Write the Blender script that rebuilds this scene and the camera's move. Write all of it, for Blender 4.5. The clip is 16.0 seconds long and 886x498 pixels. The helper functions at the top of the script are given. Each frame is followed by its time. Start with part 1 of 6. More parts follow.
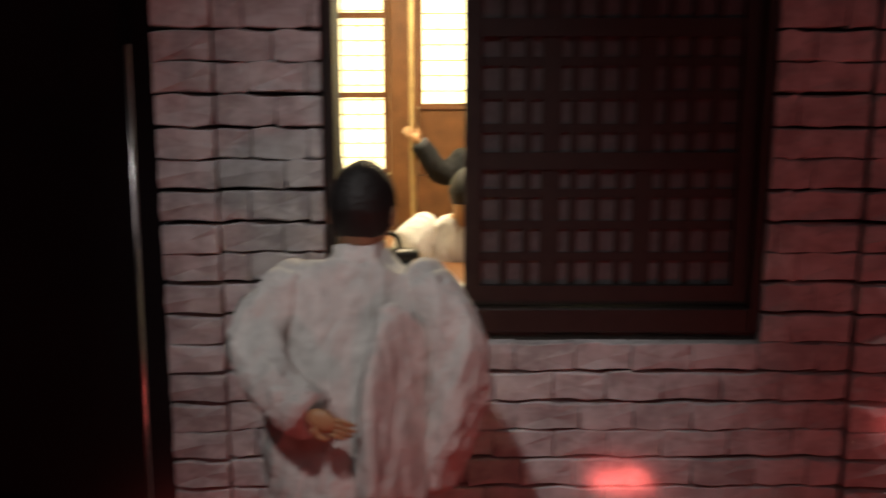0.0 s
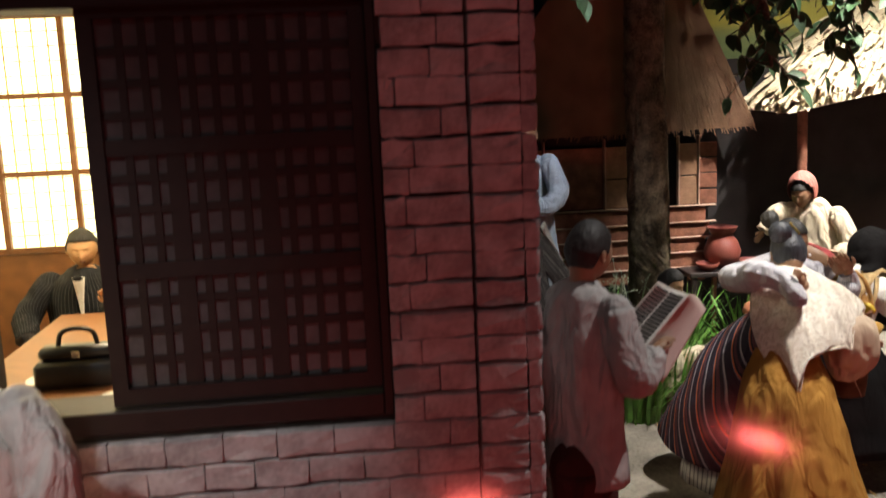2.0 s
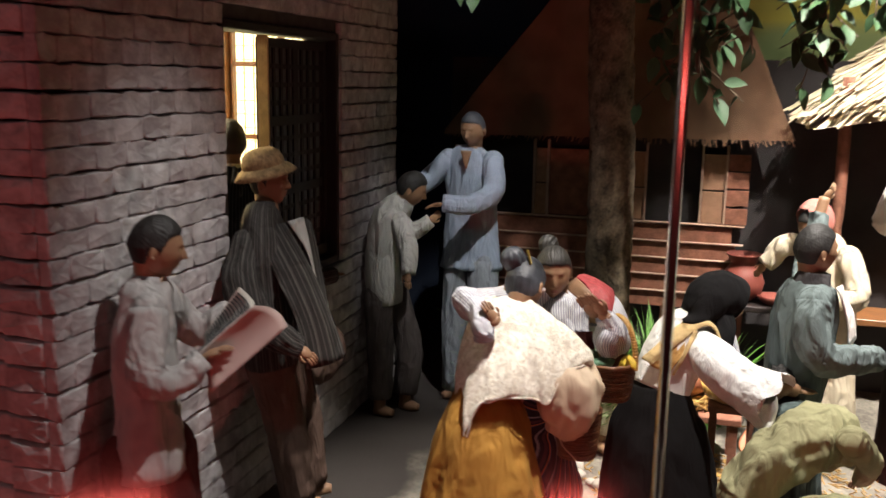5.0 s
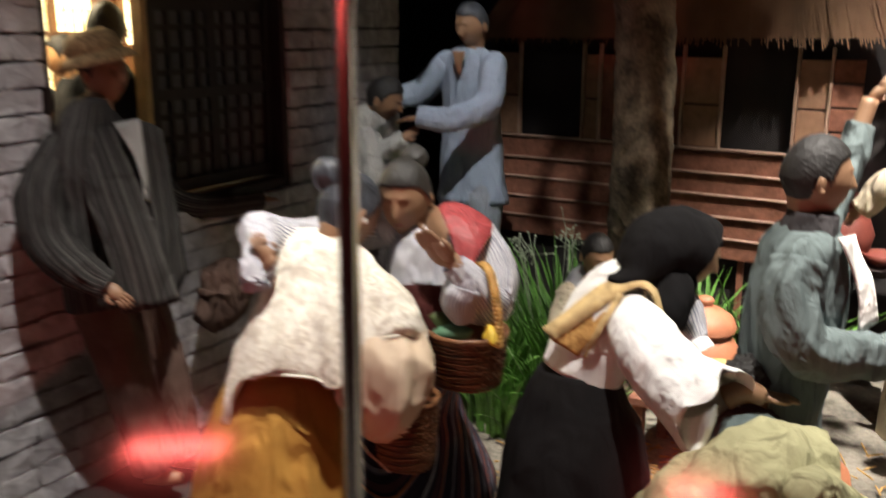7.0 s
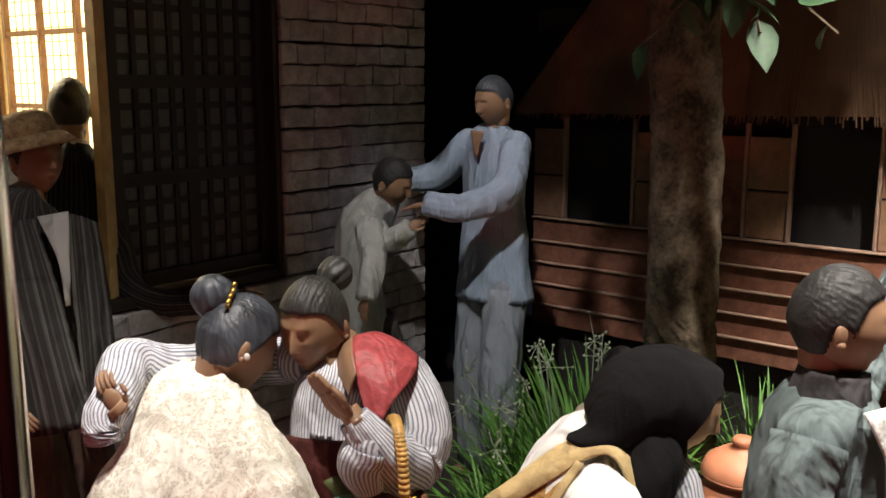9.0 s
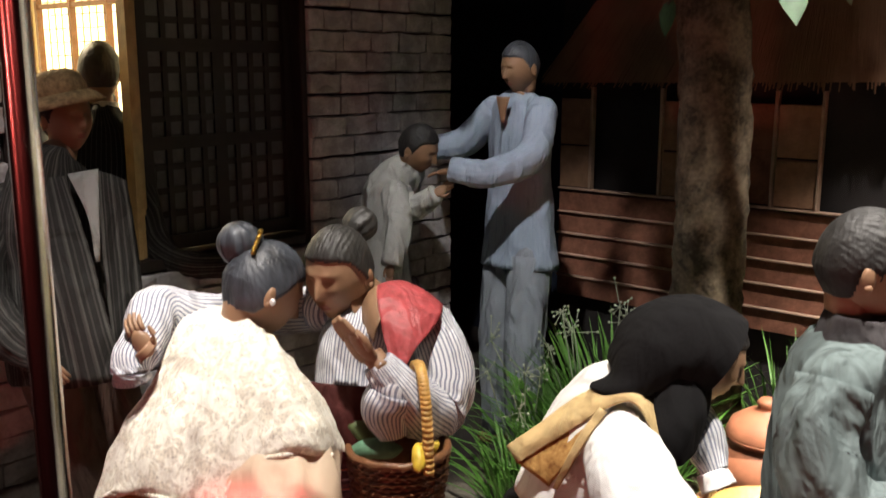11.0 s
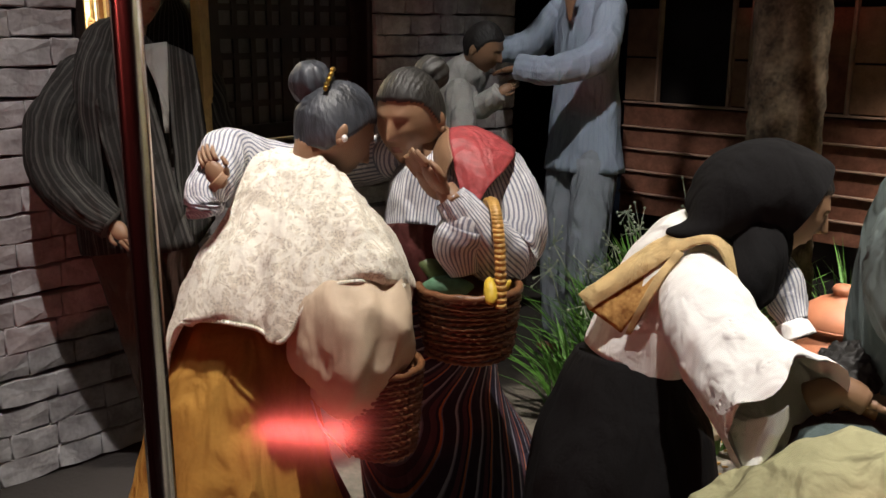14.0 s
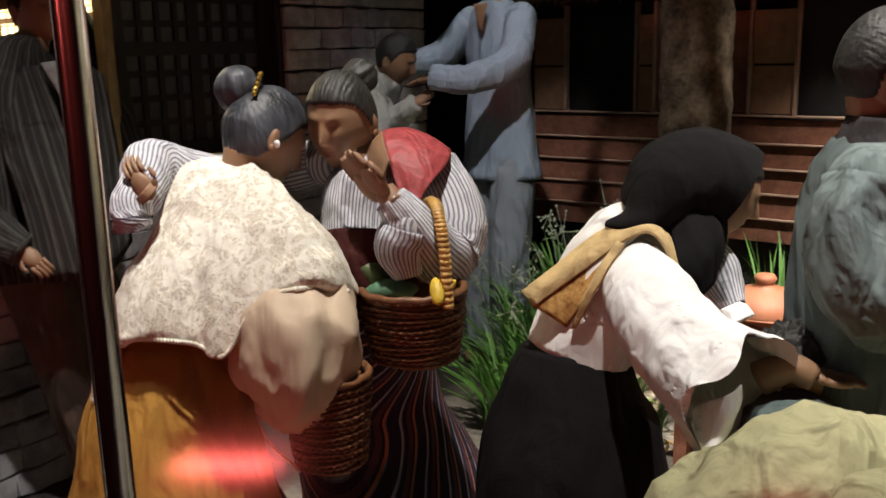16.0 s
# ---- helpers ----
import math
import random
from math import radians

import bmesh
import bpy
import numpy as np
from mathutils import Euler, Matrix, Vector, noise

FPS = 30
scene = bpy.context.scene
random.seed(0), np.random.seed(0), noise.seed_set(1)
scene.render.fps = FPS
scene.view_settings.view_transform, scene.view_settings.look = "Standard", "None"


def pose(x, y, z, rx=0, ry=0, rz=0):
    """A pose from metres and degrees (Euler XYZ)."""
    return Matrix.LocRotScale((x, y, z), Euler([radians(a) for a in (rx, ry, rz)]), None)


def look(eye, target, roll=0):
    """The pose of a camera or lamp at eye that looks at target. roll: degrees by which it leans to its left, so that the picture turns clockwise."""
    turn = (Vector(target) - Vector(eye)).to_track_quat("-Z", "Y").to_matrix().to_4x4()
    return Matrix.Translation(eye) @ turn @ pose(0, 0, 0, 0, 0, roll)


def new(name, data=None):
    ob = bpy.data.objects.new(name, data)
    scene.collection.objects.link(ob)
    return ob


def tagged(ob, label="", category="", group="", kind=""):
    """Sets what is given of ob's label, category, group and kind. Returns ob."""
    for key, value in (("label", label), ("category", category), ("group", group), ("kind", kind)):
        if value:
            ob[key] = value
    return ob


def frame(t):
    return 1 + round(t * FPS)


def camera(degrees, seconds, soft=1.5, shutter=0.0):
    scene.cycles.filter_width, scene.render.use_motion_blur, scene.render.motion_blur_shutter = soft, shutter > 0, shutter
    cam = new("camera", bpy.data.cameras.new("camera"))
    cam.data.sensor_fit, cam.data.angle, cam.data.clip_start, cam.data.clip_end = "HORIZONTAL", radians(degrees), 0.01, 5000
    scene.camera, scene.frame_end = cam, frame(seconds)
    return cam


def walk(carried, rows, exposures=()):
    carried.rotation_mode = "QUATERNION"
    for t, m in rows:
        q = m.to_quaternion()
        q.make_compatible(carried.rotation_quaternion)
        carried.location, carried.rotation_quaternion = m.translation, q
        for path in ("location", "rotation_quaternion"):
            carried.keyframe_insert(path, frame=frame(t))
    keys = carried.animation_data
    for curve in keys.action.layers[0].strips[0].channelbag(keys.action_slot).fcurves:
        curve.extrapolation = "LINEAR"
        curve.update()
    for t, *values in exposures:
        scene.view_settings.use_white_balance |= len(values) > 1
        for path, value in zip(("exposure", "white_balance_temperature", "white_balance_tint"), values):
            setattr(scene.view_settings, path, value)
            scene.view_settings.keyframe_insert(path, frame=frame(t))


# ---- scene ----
cam = camera(51.9, 16.0, shutter=0.75)
METRES, EYE, TILT, LEAN, TURN = 1.3, 0.335, -10.6, 0.0, 0.0
ROWS = [
    (0.0, 0.0, 0.0, 0.0, 0.0, 0.0, 0.0),
    (0.5, 0.0352, -0.0068, 0.0024, -3.96, 0.48, 1.33),
    (1.0, 0.0693, -0.0086, 0.0029, -7.77, 0.42, 2.41),
    (1.5, 0.0973, -0.0106, 0.0033, -6.78, 0.99, 3.33),
    (2.0, 0.1204, -0.0343, 0.0322, -5.79, 0.98, 3.52),
    (2.5, 0.1656, -0.0311, 0.0488, -3.1, 1.56, 3.99),
    (3.0, 0.2219, -0.0192, 0.0709, -3.37, 3.35, 2.41),
    (3.5, 0.2664, -0.0201, 0.0705, 0.25, 3.6, 1.46),
    (4.0, 0.3522, -0.0332, 0.0579, 5.06, 2.01, -0.41),
    (6.5, 0.6111, 0.1812, 0.0528, 29.13, -3.69, -6.06),
    (7.0, 0.6197, 0.2393, 0.0475, 30.37, -5.17, -5.65),
    (7.5, 0.6248, 0.3034, 0.0398, 28.85, -6.43, -5.12),
    (8.0, 0.6293, 0.3296, 0.0576, 32.57, -4.58, -7.84),
    (8.5, 0.6284, 0.3398, 0.0685, 35.46, -3.26, -7.01),
    (9.0, 0.6317, 0.3425, 0.0741, 37.8, -2.1, -6.64),
    (11.5, 0.6358, 0.3431, 0.0514, 40.3, -3.9, -7.38),
    (12.0, 0.6382, 0.342, 0.0261, 41.73, -4.8, -8.21),
    (12.5, 0.6369, 0.3454, 0.0231, 43.09, -6.02, -8.11),
    (13.0, 0.6358, 0.3441, 0.0242, 43.44, -6.34, -7.8),
    (13.5, 0.6347, 0.3429, 0.0239, 43.13, -6.14, -7.54),
    (14.0, 0.632, 0.343, 0.0233, 42.86, -6.02, -7.5),
    (14.5, 0.6331, 0.3444, 0.0247, 42.79, -5.79, -7.28),
    (15.0, 0.6325, 0.3389, 0.0232, 41.5, -5.19, -7.35),
    (15.5, 0.6305, 0.3407, 0.0209, 39.38, -5.05, -6.83),
    (16.0, 0.6212, 0.3398, 0.0155, 36.63, -3.94, -5.02),
]
walk(cam, [(t, pose(0, 0, EYE, TILT, LEAN, TURN) @ pose(METRES * x, METRES * y, METRES * z, 90 + pitch, roll, yaw)) for t, x, y, z, yaw, pitch, roll in ROWS],
     [(0, 0), (0.5, 0.1), (1, 0.3), (2.5, 0.4), (4.0, 0.5), (6.5, 0.4), (7.0, 0.35), (8.0, 0.1), (9.0, 0.25), (11.5, 0.5), (12.0, 0.25), (12.5, 0.08), (16.0, 0.08)])

# ---- world and lamps ----
world = bpy.data.worlds.new("dark_gallery")
world.use_nodes = True
world.node_tree.nodes["Background"].inputs[0].default_value = (0.5, 0.55, 0.7, 1)
world.node_tree.nodes["Background"].inputs[1].default_value = 0.04
scene.world = world


def spot(name, eye, target, watts, colour, degrees, blend=0.5, size=0.012):
    data = bpy.data.lights.new(name, "SPOT")
    data.energy, data.color, data.spot_size, data.spot_blend, data.shadow_soft_size = watts, colour, radians(degrees), blend, size
    ob = new(name, data)
    ob.matrix_world = look(eye, target)
    return ob


def area(name, eye, target, watts, colour, sx, sy):
    data = bpy.data.lights.new(name, "AREA")
    data.energy, data.color, data.shape, data.size, data.size_y = watts, colour, "RECTANGLE", sx, sy
    ob = new(name, data)
    ob.matrix_world = look(eye, target)
    return ob


WARM = (1.0, 0.93, 0.85)
spot("track_spot_women", (0.72, 0.56, 1.16), (0.59, 0.73, 0.10), 54.0, WARM, 34, 0.7)
spot("track_spot_market", (0.98, 0.80, 1.16), (0.88, 1.03, 0.20), 132.0, WARM, 43, 0.7)
spot("track_spot_path", (0.66, 0.52, 0.93), (0.405, 1.045, 0.235), 20.0, (1.0, 0.96, 0.93), 20, 0.7)
spot("track_spot_wall", (0.80, 0.45, 1.16), (0.27, 0.66, 0.01), 24.0, (1.0, 0.94, 0.90), 22, 0.8)
spot("track_spot_hut", (0.76, 0.74, 1.16), (0.85, 1.26, 0.28), 17.0, (1.0, 0.90, 0.80), 32, 0.9)
spot("track_spot_mural", (1.05, 0.98, 1.16), (1.03, 1.36, 0.58), 16.0, (1.0, 0.95, 0.85), 56, 0.9)
spot("gallery_spot", (-0.25, -0.35, 1.16), (-0.03, 0.42, 0.27), 18.0, (1.0, 0.95, 0.93), 18, 1.0, 0.03)
# broad neutral fill added on the gallery side, for ambient light; its source is unseen
area("gallery_fill_lamp", (0.2, -0.9, 1.27), (0.2, -0.2, -0.5), 1.4, (1.0, 0.84, 0.86), 1.4, 0.5)
area("room_lamp", (0.02, 0.78, 0.485), (0.02, 0.80, 0.0), 2.2, (1.0, 0.82, 0.52), 0.12, 0.12)
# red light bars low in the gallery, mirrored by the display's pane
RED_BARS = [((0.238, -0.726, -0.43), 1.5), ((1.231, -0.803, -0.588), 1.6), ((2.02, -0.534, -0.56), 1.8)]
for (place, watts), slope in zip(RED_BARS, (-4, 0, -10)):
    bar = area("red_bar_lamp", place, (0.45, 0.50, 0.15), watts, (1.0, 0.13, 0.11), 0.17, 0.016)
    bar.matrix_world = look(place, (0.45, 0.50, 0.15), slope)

# ---- materials ----


def nodes_of(m):
    m.use_nodes = True
    nt = m.node_tree
    return nt, nt.nodes, nt.links, nt.nodes["Principled BSDF"]


def paint(name, colour, rough=0.75, var=0.25, scale=60.0, bump=0.25, fine=500.0, metal=0.0, dirt=None, rand=0.0, crease=0.0, stretch=None):
    """Two scales of colour variation and fine relief."""
    m = bpy.data.materials.new(name)
    nt, N, L, b = nodes_of(m)
    geo = N.new("ShaderNodeNewGeometry")
    big, small = N.new("ShaderNodeTexNoise"), N.new("ShaderNodeTexNoise")
    big.inputs["Scale"].default_value, small.inputs["Scale"].default_value = scale, fine
    big.inputs["Detail"].default_value, small.inputs["Detail"].default_value = 4, 3
    for t in (big, small):
        L.new(geo.outputs["Position"], t.inputs["Vector"])
    if stretch:
        mp = N.new("ShaderNodeMapping")
        mp.inputs["Scale"].default_value = stretch
        L.new(geo.outputs["Position"], mp.inputs[0])
        L.new(mp.outputs[0], small.inputs["Vector"])
    ramp = N.new("ShaderNodeValToRGB")
    ramp.color_ramp.elements[0].position, ramp.color_ramp.elements[1].position = 0.3, 0.7
    d = dirt or tuple(c * (1 - var) for c in colour)
    ramp.color_ramp.elements[0].color, ramp.color_ramp.elements[1].color = (*d, 1), (*colour, 1)
    mixf = N.new("ShaderNodeMath")
    mixf.operation = "ADD"
    half = N.new("ShaderNodeMath")
    half.operation, half.inputs[1].default_value = "MULTIPLY_ADD", 0.5
    half.inputs[2].default_value = -0.25
    L.new(small.outputs["Fac"], half.inputs[0])
    L.new(big.outputs["Fac"], mixf.inputs[0])
    L.new(half.outputs[0], mixf.inputs[1])
    last = mixf.outputs[0]
    if rand:
        info = N.new("ShaderNodeObjectInfo")
        r = N.new("ShaderNodeMath")
        r.operation, r.inputs[1].default_value, r.inputs[2].default_value = "MULTIPLY_ADD", rand, -rand / 2
        L.new(info.outputs["Random"], r.inputs[0])
        s = N.new("ShaderNodeMath")
        L.new(last, s.inputs[0])
        L.new(r.outputs[0], s.inputs[1])
        last = s.outputs[0]
    L.new(last, ramp.inputs[0])
    L.new(ramp.outputs[0], b.inputs["Base Color"])
    b.inputs["Roughness"].default_value, b.inputs["Metallic"].default_value = rough, metal
    b.inputs["Specular IOR Level"].default_value = 0.15 if rough >= 0.8 else 0.5
    if bump:
        bn = N.new("ShaderNodeBump")
        bn.inputs["Strength"].default_value, bn.inputs["Distance"].default_value = bump, 0.0015
        L.new(mixf.outputs[0], bn.inputs["Height"])
        L.new(bn.outputs[0], b.inputs["Normal"])
        if crease:
            creased(nt, bn, crease)
    return m


def creased(nt, bn, amount, scale=46.0):
    """Folds of worn cloth as a second, coarser relief under the weave."""
    N, L = nt.nodes, nt.links
    geo = N.new("ShaderNodeNewGeometry")
    mp = N.new("ShaderNodeMapping")
    mp.inputs["Scale"].default_value = (1.5, 1.5, 0.55)
    L.new(geo.outputs["Position"], mp.inputs[0])
    t = N.new("ShaderNodeTexNoise")
    t.inputs["Scale"].default_value, t.inputs["Detail"].default_value, t.inputs["Distortion"].default_value = scale, 2.5, 0.5
    L.new(mp.outputs[0], t.inputs["Vector"])
    b2 = N.new("ShaderNodeBump")
    b2.inputs["Strength"].default_value, b2.inputs["Distance"].default_value = min(1.0, amount) * 1.0, 0.016
    L.new(t.outputs["Fac"], b2.inputs["Height"])
    L.new(b2.outputs[0], bn.inputs["Normal"])


def striped(name, ground, stripes, axis=0, rough=0.8, weave=0.35, plane=None, crease=0.6):
    """Woven stripes along (axis 0) or around (axis 1) a sleeve or skirt. stripes: (period, share, shift, colour)."""
    m = bpy.data.materials.new(name)
    nt, N, L, b = nodes_of(m)
    uv = N.new("ShaderNodeUVMap")
    uv.uv_map = "weave"
    sep = N.new("ShaderNodeSeparateXYZ")
    L.new(uv.outputs[0], sep.inputs[0])
    geo = N.new("ShaderNodeNewGeometry")
    noi = N.new("ShaderNodeTexNoise")
    noi.inputs["Scale"].default_value, noi.inputs["Detail"].default_value = 90, 4
    L.new(geo.outputs["Position"], noi.inputs["Vector"])
    along = sep.outputs[axis]
    if plane:
        dot = N.new("ShaderNodeVectorMath")
        dot.operation, dot.inputs[1].default_value = "DOT_PRODUCT", Vector(plane).normalized()
        L.new(geo.outputs["Position"], dot.inputs[0])
        along = dot.outputs["Value"]
    base = N.new("ShaderNodeMix")
    base.data_type = "RGBA"
    base.inputs[6].default_value = (*[c * 0.72 for c in ground], 1)
    base.inputs[7].default_value = (*ground, 1)
    L.new(noi.outputs["Fac"], base.inputs[0])
    last = base.outputs[2]
    for period, share, shift, colour in stripes:
        d = N.new("ShaderNodeMath")
        d.operation, d.inputs[1].default_value, d.inputs[2].default_value = "MULTIPLY_ADD", 1 / period, shift
        L.new(along, d.inputs[0])
        f = N.new("ShaderNodeMath")
        f.operation = "FRACT"
        L.new(d.outputs[0], f.inputs[0])
        c = N.new("ShaderNodeMath")
        c.operation, c.inputs[1].default_value = "LESS_THAN", share
        L.new(f.outputs[0], c.inputs[0])
        mx = N.new("ShaderNodeMix")
        mx.data_type = "RGBA"
        L.new(c.outputs[0], mx.inputs[0])
        L.new(last, mx.inputs[6])
        mx.inputs[7].default_value = (*colour, 1)
        last = mx.outputs[2]
    L.new(last, b.inputs["Base Color"])
    b.inputs["Roughness"].default_value, b.inputs["Specular IOR Level"].default_value = rough, 0.15
    fine = N.new("ShaderNodeTexNoise")
    fine.inputs["Scale"].default_value = 900
    L.new(geo.outputs["Position"], fine.inputs["Vector"])
    bn = N.new("ShaderNodeBump")
    bn.inputs["Strength"].default_value, bn.inputs["Distance"].default_value = weave, 0.001
    L.new(fine.outputs["Fac"], bn.inputs["Height"])
    L.new(bn.outputs[0], b.inputs["Normal"])
    creased(nt, bn, crease)
    return m


def glow(name, colour, strength, lines=None):
    m = bpy.data.materials.new(name)
    nt, N, L, b = nodes_of(m)
    b.inputs["Base Color"].default_value = (*colour, 1)
    b.inputs["Emission Strength"].default_value = strength
    b.inputs["Emission Color"].default_value = (*colour, 1)
    b.inputs["Roughness"].default_value = 0.5
    if lines:
        geo = N.new("ShaderNodeNewGeometry")
        noi = N.new("ShaderNodeTexNoise")
        noi.inputs["Scale"].default_value = 14
        L.new(geo.outputs["Position"], noi.inputs["Vector"])
        mx = N.new("ShaderNodeMix")
        mx.data_type = "RGBA"
        mx.inputs[6].default_value, mx.inputs[7].default_value = (*colour, 1), (*lines, 1)
        L.new(noi.outputs["Fac"], mx.inputs[0])
        L.new(mx.outputs[2], b.inputs["Emission Color"])
    return m


BRICK = paint("whitewashed_brick", (0.62, 0.60, 0.60), 0.9, 0.3, 70, 0.7, 420, dirt=(0.36, 0.33, 0.33), rand=0.25)
MORTAR = paint("dark_mortar", (0.07, 0.06, 0.055), 0.95, 0.4, 80)
PLASTER = paint("room_plaster", (0.75, 0.62, 0.40), 0.8, 0.15, 20)
DARKWOOD = paint("dark_stained_wood", (0.020, 0.011, 0.009), 0.6, 0.4, 120, 0.2)
BROWNWOOD = paint("brown_wood", (0.26, 0.11, 0.04), 0.45, 0.35, 60, 0.2)
PALEWOOD = paint("pale_wood", (0.55, 0.38, 0.16), 0.5, 0.3, 120, 0.2)
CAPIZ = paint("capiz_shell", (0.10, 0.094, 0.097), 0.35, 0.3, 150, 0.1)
GLOWPANE = glow("lit_capiz_pane", (1.0, 0.88, 0.46), 2.3, (1.0, 0.93, 0.62))
GLOWLINE = paint("capiz_grid_strip", (0.72, 0.52, 0.15), 0.6, 0.2, 60)
TILE = paint("roof_tile", (0.20, 0.09, 0.06), 0.85, 0.5, 60, 0.4)
GROUND = paint("packed_earth", (0.30, 0.27, 0.22), 0.95, 0.5, 16, 0.8, 260, dirt=(0.10, 0.09, 0.075))


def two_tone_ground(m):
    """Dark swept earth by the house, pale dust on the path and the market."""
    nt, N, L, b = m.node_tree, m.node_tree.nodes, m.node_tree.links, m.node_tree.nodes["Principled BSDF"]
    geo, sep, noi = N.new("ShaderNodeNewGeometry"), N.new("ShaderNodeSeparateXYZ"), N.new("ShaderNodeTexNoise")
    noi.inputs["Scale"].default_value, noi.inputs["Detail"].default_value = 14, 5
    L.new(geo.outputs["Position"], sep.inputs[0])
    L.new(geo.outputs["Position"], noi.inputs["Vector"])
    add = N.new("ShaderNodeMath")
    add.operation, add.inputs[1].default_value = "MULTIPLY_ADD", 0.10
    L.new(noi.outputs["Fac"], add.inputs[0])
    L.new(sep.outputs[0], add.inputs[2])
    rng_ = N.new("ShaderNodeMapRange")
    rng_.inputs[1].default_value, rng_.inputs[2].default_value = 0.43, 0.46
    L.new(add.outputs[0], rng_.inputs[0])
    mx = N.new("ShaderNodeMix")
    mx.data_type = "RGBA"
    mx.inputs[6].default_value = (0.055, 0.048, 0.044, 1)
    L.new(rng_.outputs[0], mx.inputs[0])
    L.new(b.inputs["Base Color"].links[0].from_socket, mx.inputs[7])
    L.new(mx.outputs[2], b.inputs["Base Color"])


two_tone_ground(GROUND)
BLACKPANEL = paint("black_panel", (0.012, 0.012, 0.014), 0.8, 0.3, 20, 0.05)
GALLERY = paint("dark_gallery_paint", (0.03, 0.028, 0.03), 0.8, 0.3, 4, 0.05)
STEEL = paint("brushed_steel", (0.80, 0.78, 0.75), 0.22, 0.1, 60, 0.02, metal=1.0)
HUTWOOD = paint("red_brown_board", (0.30, 0.13, 0.085), 0.8, 0.45, 70, 0.3, 400)
HUTPANEL = paint("woven_bamboo_panel", (0.42, 0.24, 0.15), 0.8, 0.35, 90, 0.3, 500)
HUTLINE = paint("bamboo_batten", (0.50, 0.33, 0.24), 0.7, 0.3, 100)
# near-black: the shade inside the hut's openings, put into the colour
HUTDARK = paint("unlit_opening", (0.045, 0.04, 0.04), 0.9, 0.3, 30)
HUTTHATCH = paint("brown_thatch", (0.24, 0.145, 0.09), 0.95, 0.3, 30, 0.5, 700)
STRAW = paint("pale_straw", (0.62, 0.52, 0.34), 0.75, 0.45, 60, 0.2, 500)
BARK = paint("rough_bark", (0.20, 0.155, 0.105), 0.95, 0.6, 60, 1.0, 330, dirt=(0.05, 0.038, 0.027))
LEAF = paint("glossy_leaf", (0.05, 0.12, 0.045), 0.6, 0.5, 40, 0.1)
GRASS = paint("grass_blade", (0.15, 0.36, 0.06), 0.5, 0.6, 60, 0.05)
BLOSSOM = paint("grass_flower", (0.45, 0.50, 0.36), 0.7, 0.3, 60)
CLAY = paint("terracotta", (0.45, 0.17, 0.085), 0.6, 0.25, 60, 0.15)
DARKCLAY = paint("dark_red_clay", (0.22, 0.055, 0.04), 0.5, 0.3, 60, 0.15)
WICKER = paint("brown_wicker", (0.20, 0.085, 0.035), 0.45, 0.5, 200, 0.3)
PALEWICKER = paint("pale_cane", (0.62, 0.36, 0.10), 0.45, 0.35, 200, 0.3)
HUSK = paint("rice_husk", (0.50, 0.30, 0.10), 0.9, 0.5, 150, 0.4)

# ---- mesh tools ----


def part(name, bm, material, parent=None, label="", smooth=False):
    me = bpy.data.meshes.new(name)
    bm.normal_update()
    bm.to_mesh(me)
    bm.free()
    for m in (material if isinstance(material, (list, tuple)) else [material]):
        me.materials.append(m)
    if smooth:
        for p in me.polygons:
            p.use_smooth = True
    ob = new(name, me)
    ob.parent = parent
    if label:
        ob["label"] = label
    return ob


def empty(name, at=(0, 0, 0)):
    ob = new(name)
    ob.location = at
    ob.empty_display_size = 0.01
    return ob


def under(ob, thing):
    """Makes ob, built in world places, a child of an empty that stands elsewhere."""
    ob.parent = thing
    ob.matrix_parent_inverse = Matrix.Translation(thing.location).inverted()
    return ob


def box(bm, x0, x1, y0, y1, z0, z1, bevel=0.0, mat=0):
    v = [bm.verts.new((x, y, z)) for x in (x0, x1) for y in (y0, y1) for z in (z0, z1)]
    fs = [bm.faces.new([v[i] for i in q]) for q in ((0, 1, 3, 2), (4, 6, 7, 5), (0, 4, 5, 1), (2, 3, 7, 6), (0, 2, 6, 4), (1, 5, 7, 3))]
    for f in fs:
        f.material_index = mat
    if bevel:
        es = list({e for f in fs for e in f.edges})
        bmesh.ops.bevel(bm, geom=es, offset=bevel, segments=1, affect="EDGES", profile=0.5)
    return bm


def boxm(*a, **k):
    return box(bmesh.new(), *a, **k)


def beam(bm, a, b, w, h, up=(0, 0, 1)):
    """A square bar from a to b."""
    a, b, up = Vector(a), Vector(b), Vector(up)
    t = (b - a).normalized()
    s = t.cross(up)
    s = s.normalized() if s.length > 1e-4 else t.cross(Vector((1, 0, 0))).normalized()
    u = s.cross(t)
    r = [[bm.verts.new(p + s * w / 2 * i + u * h / 2 * j) for i, j in ((-1, -1), (1, -1), (1, 1), (-1, 1))] for p in (a, b)]
    for i in range(4):
        bm.faces.new((r[0][i], r[0][(i + 1) % 4], r[1][(i + 1) % 4], r[1][i]))
    bm.faces.new(r[0][::-1])
    bm.faces.new(r[1])


def spline(pts, sub):
    """Catmull-Rom through pts (each a sequence of numbers)."""
    p = np.array(pts, float)
    if len(p) == 2:
        return [p[0] + (p[1] - p[0]) * k / sub for k in range(sub + 1)]
    q = np.vstack([2 * p[0] - p[1], p, 2 * p[-1] - p[-2]])
    out = []
    for i in range(1, len(q) - 2):
        for k in range(sub):
            t = k / sub
            a, b, c, d = q[i - 1:i + 3]
            out.append(0.5 * (2 * b + (c - a) * t + (2 * a - 5 * b + 4 * c - d) * t * t + (3 * b - a - 3 * c + d) * t ** 3))
    out.append(p[-1])
    return out


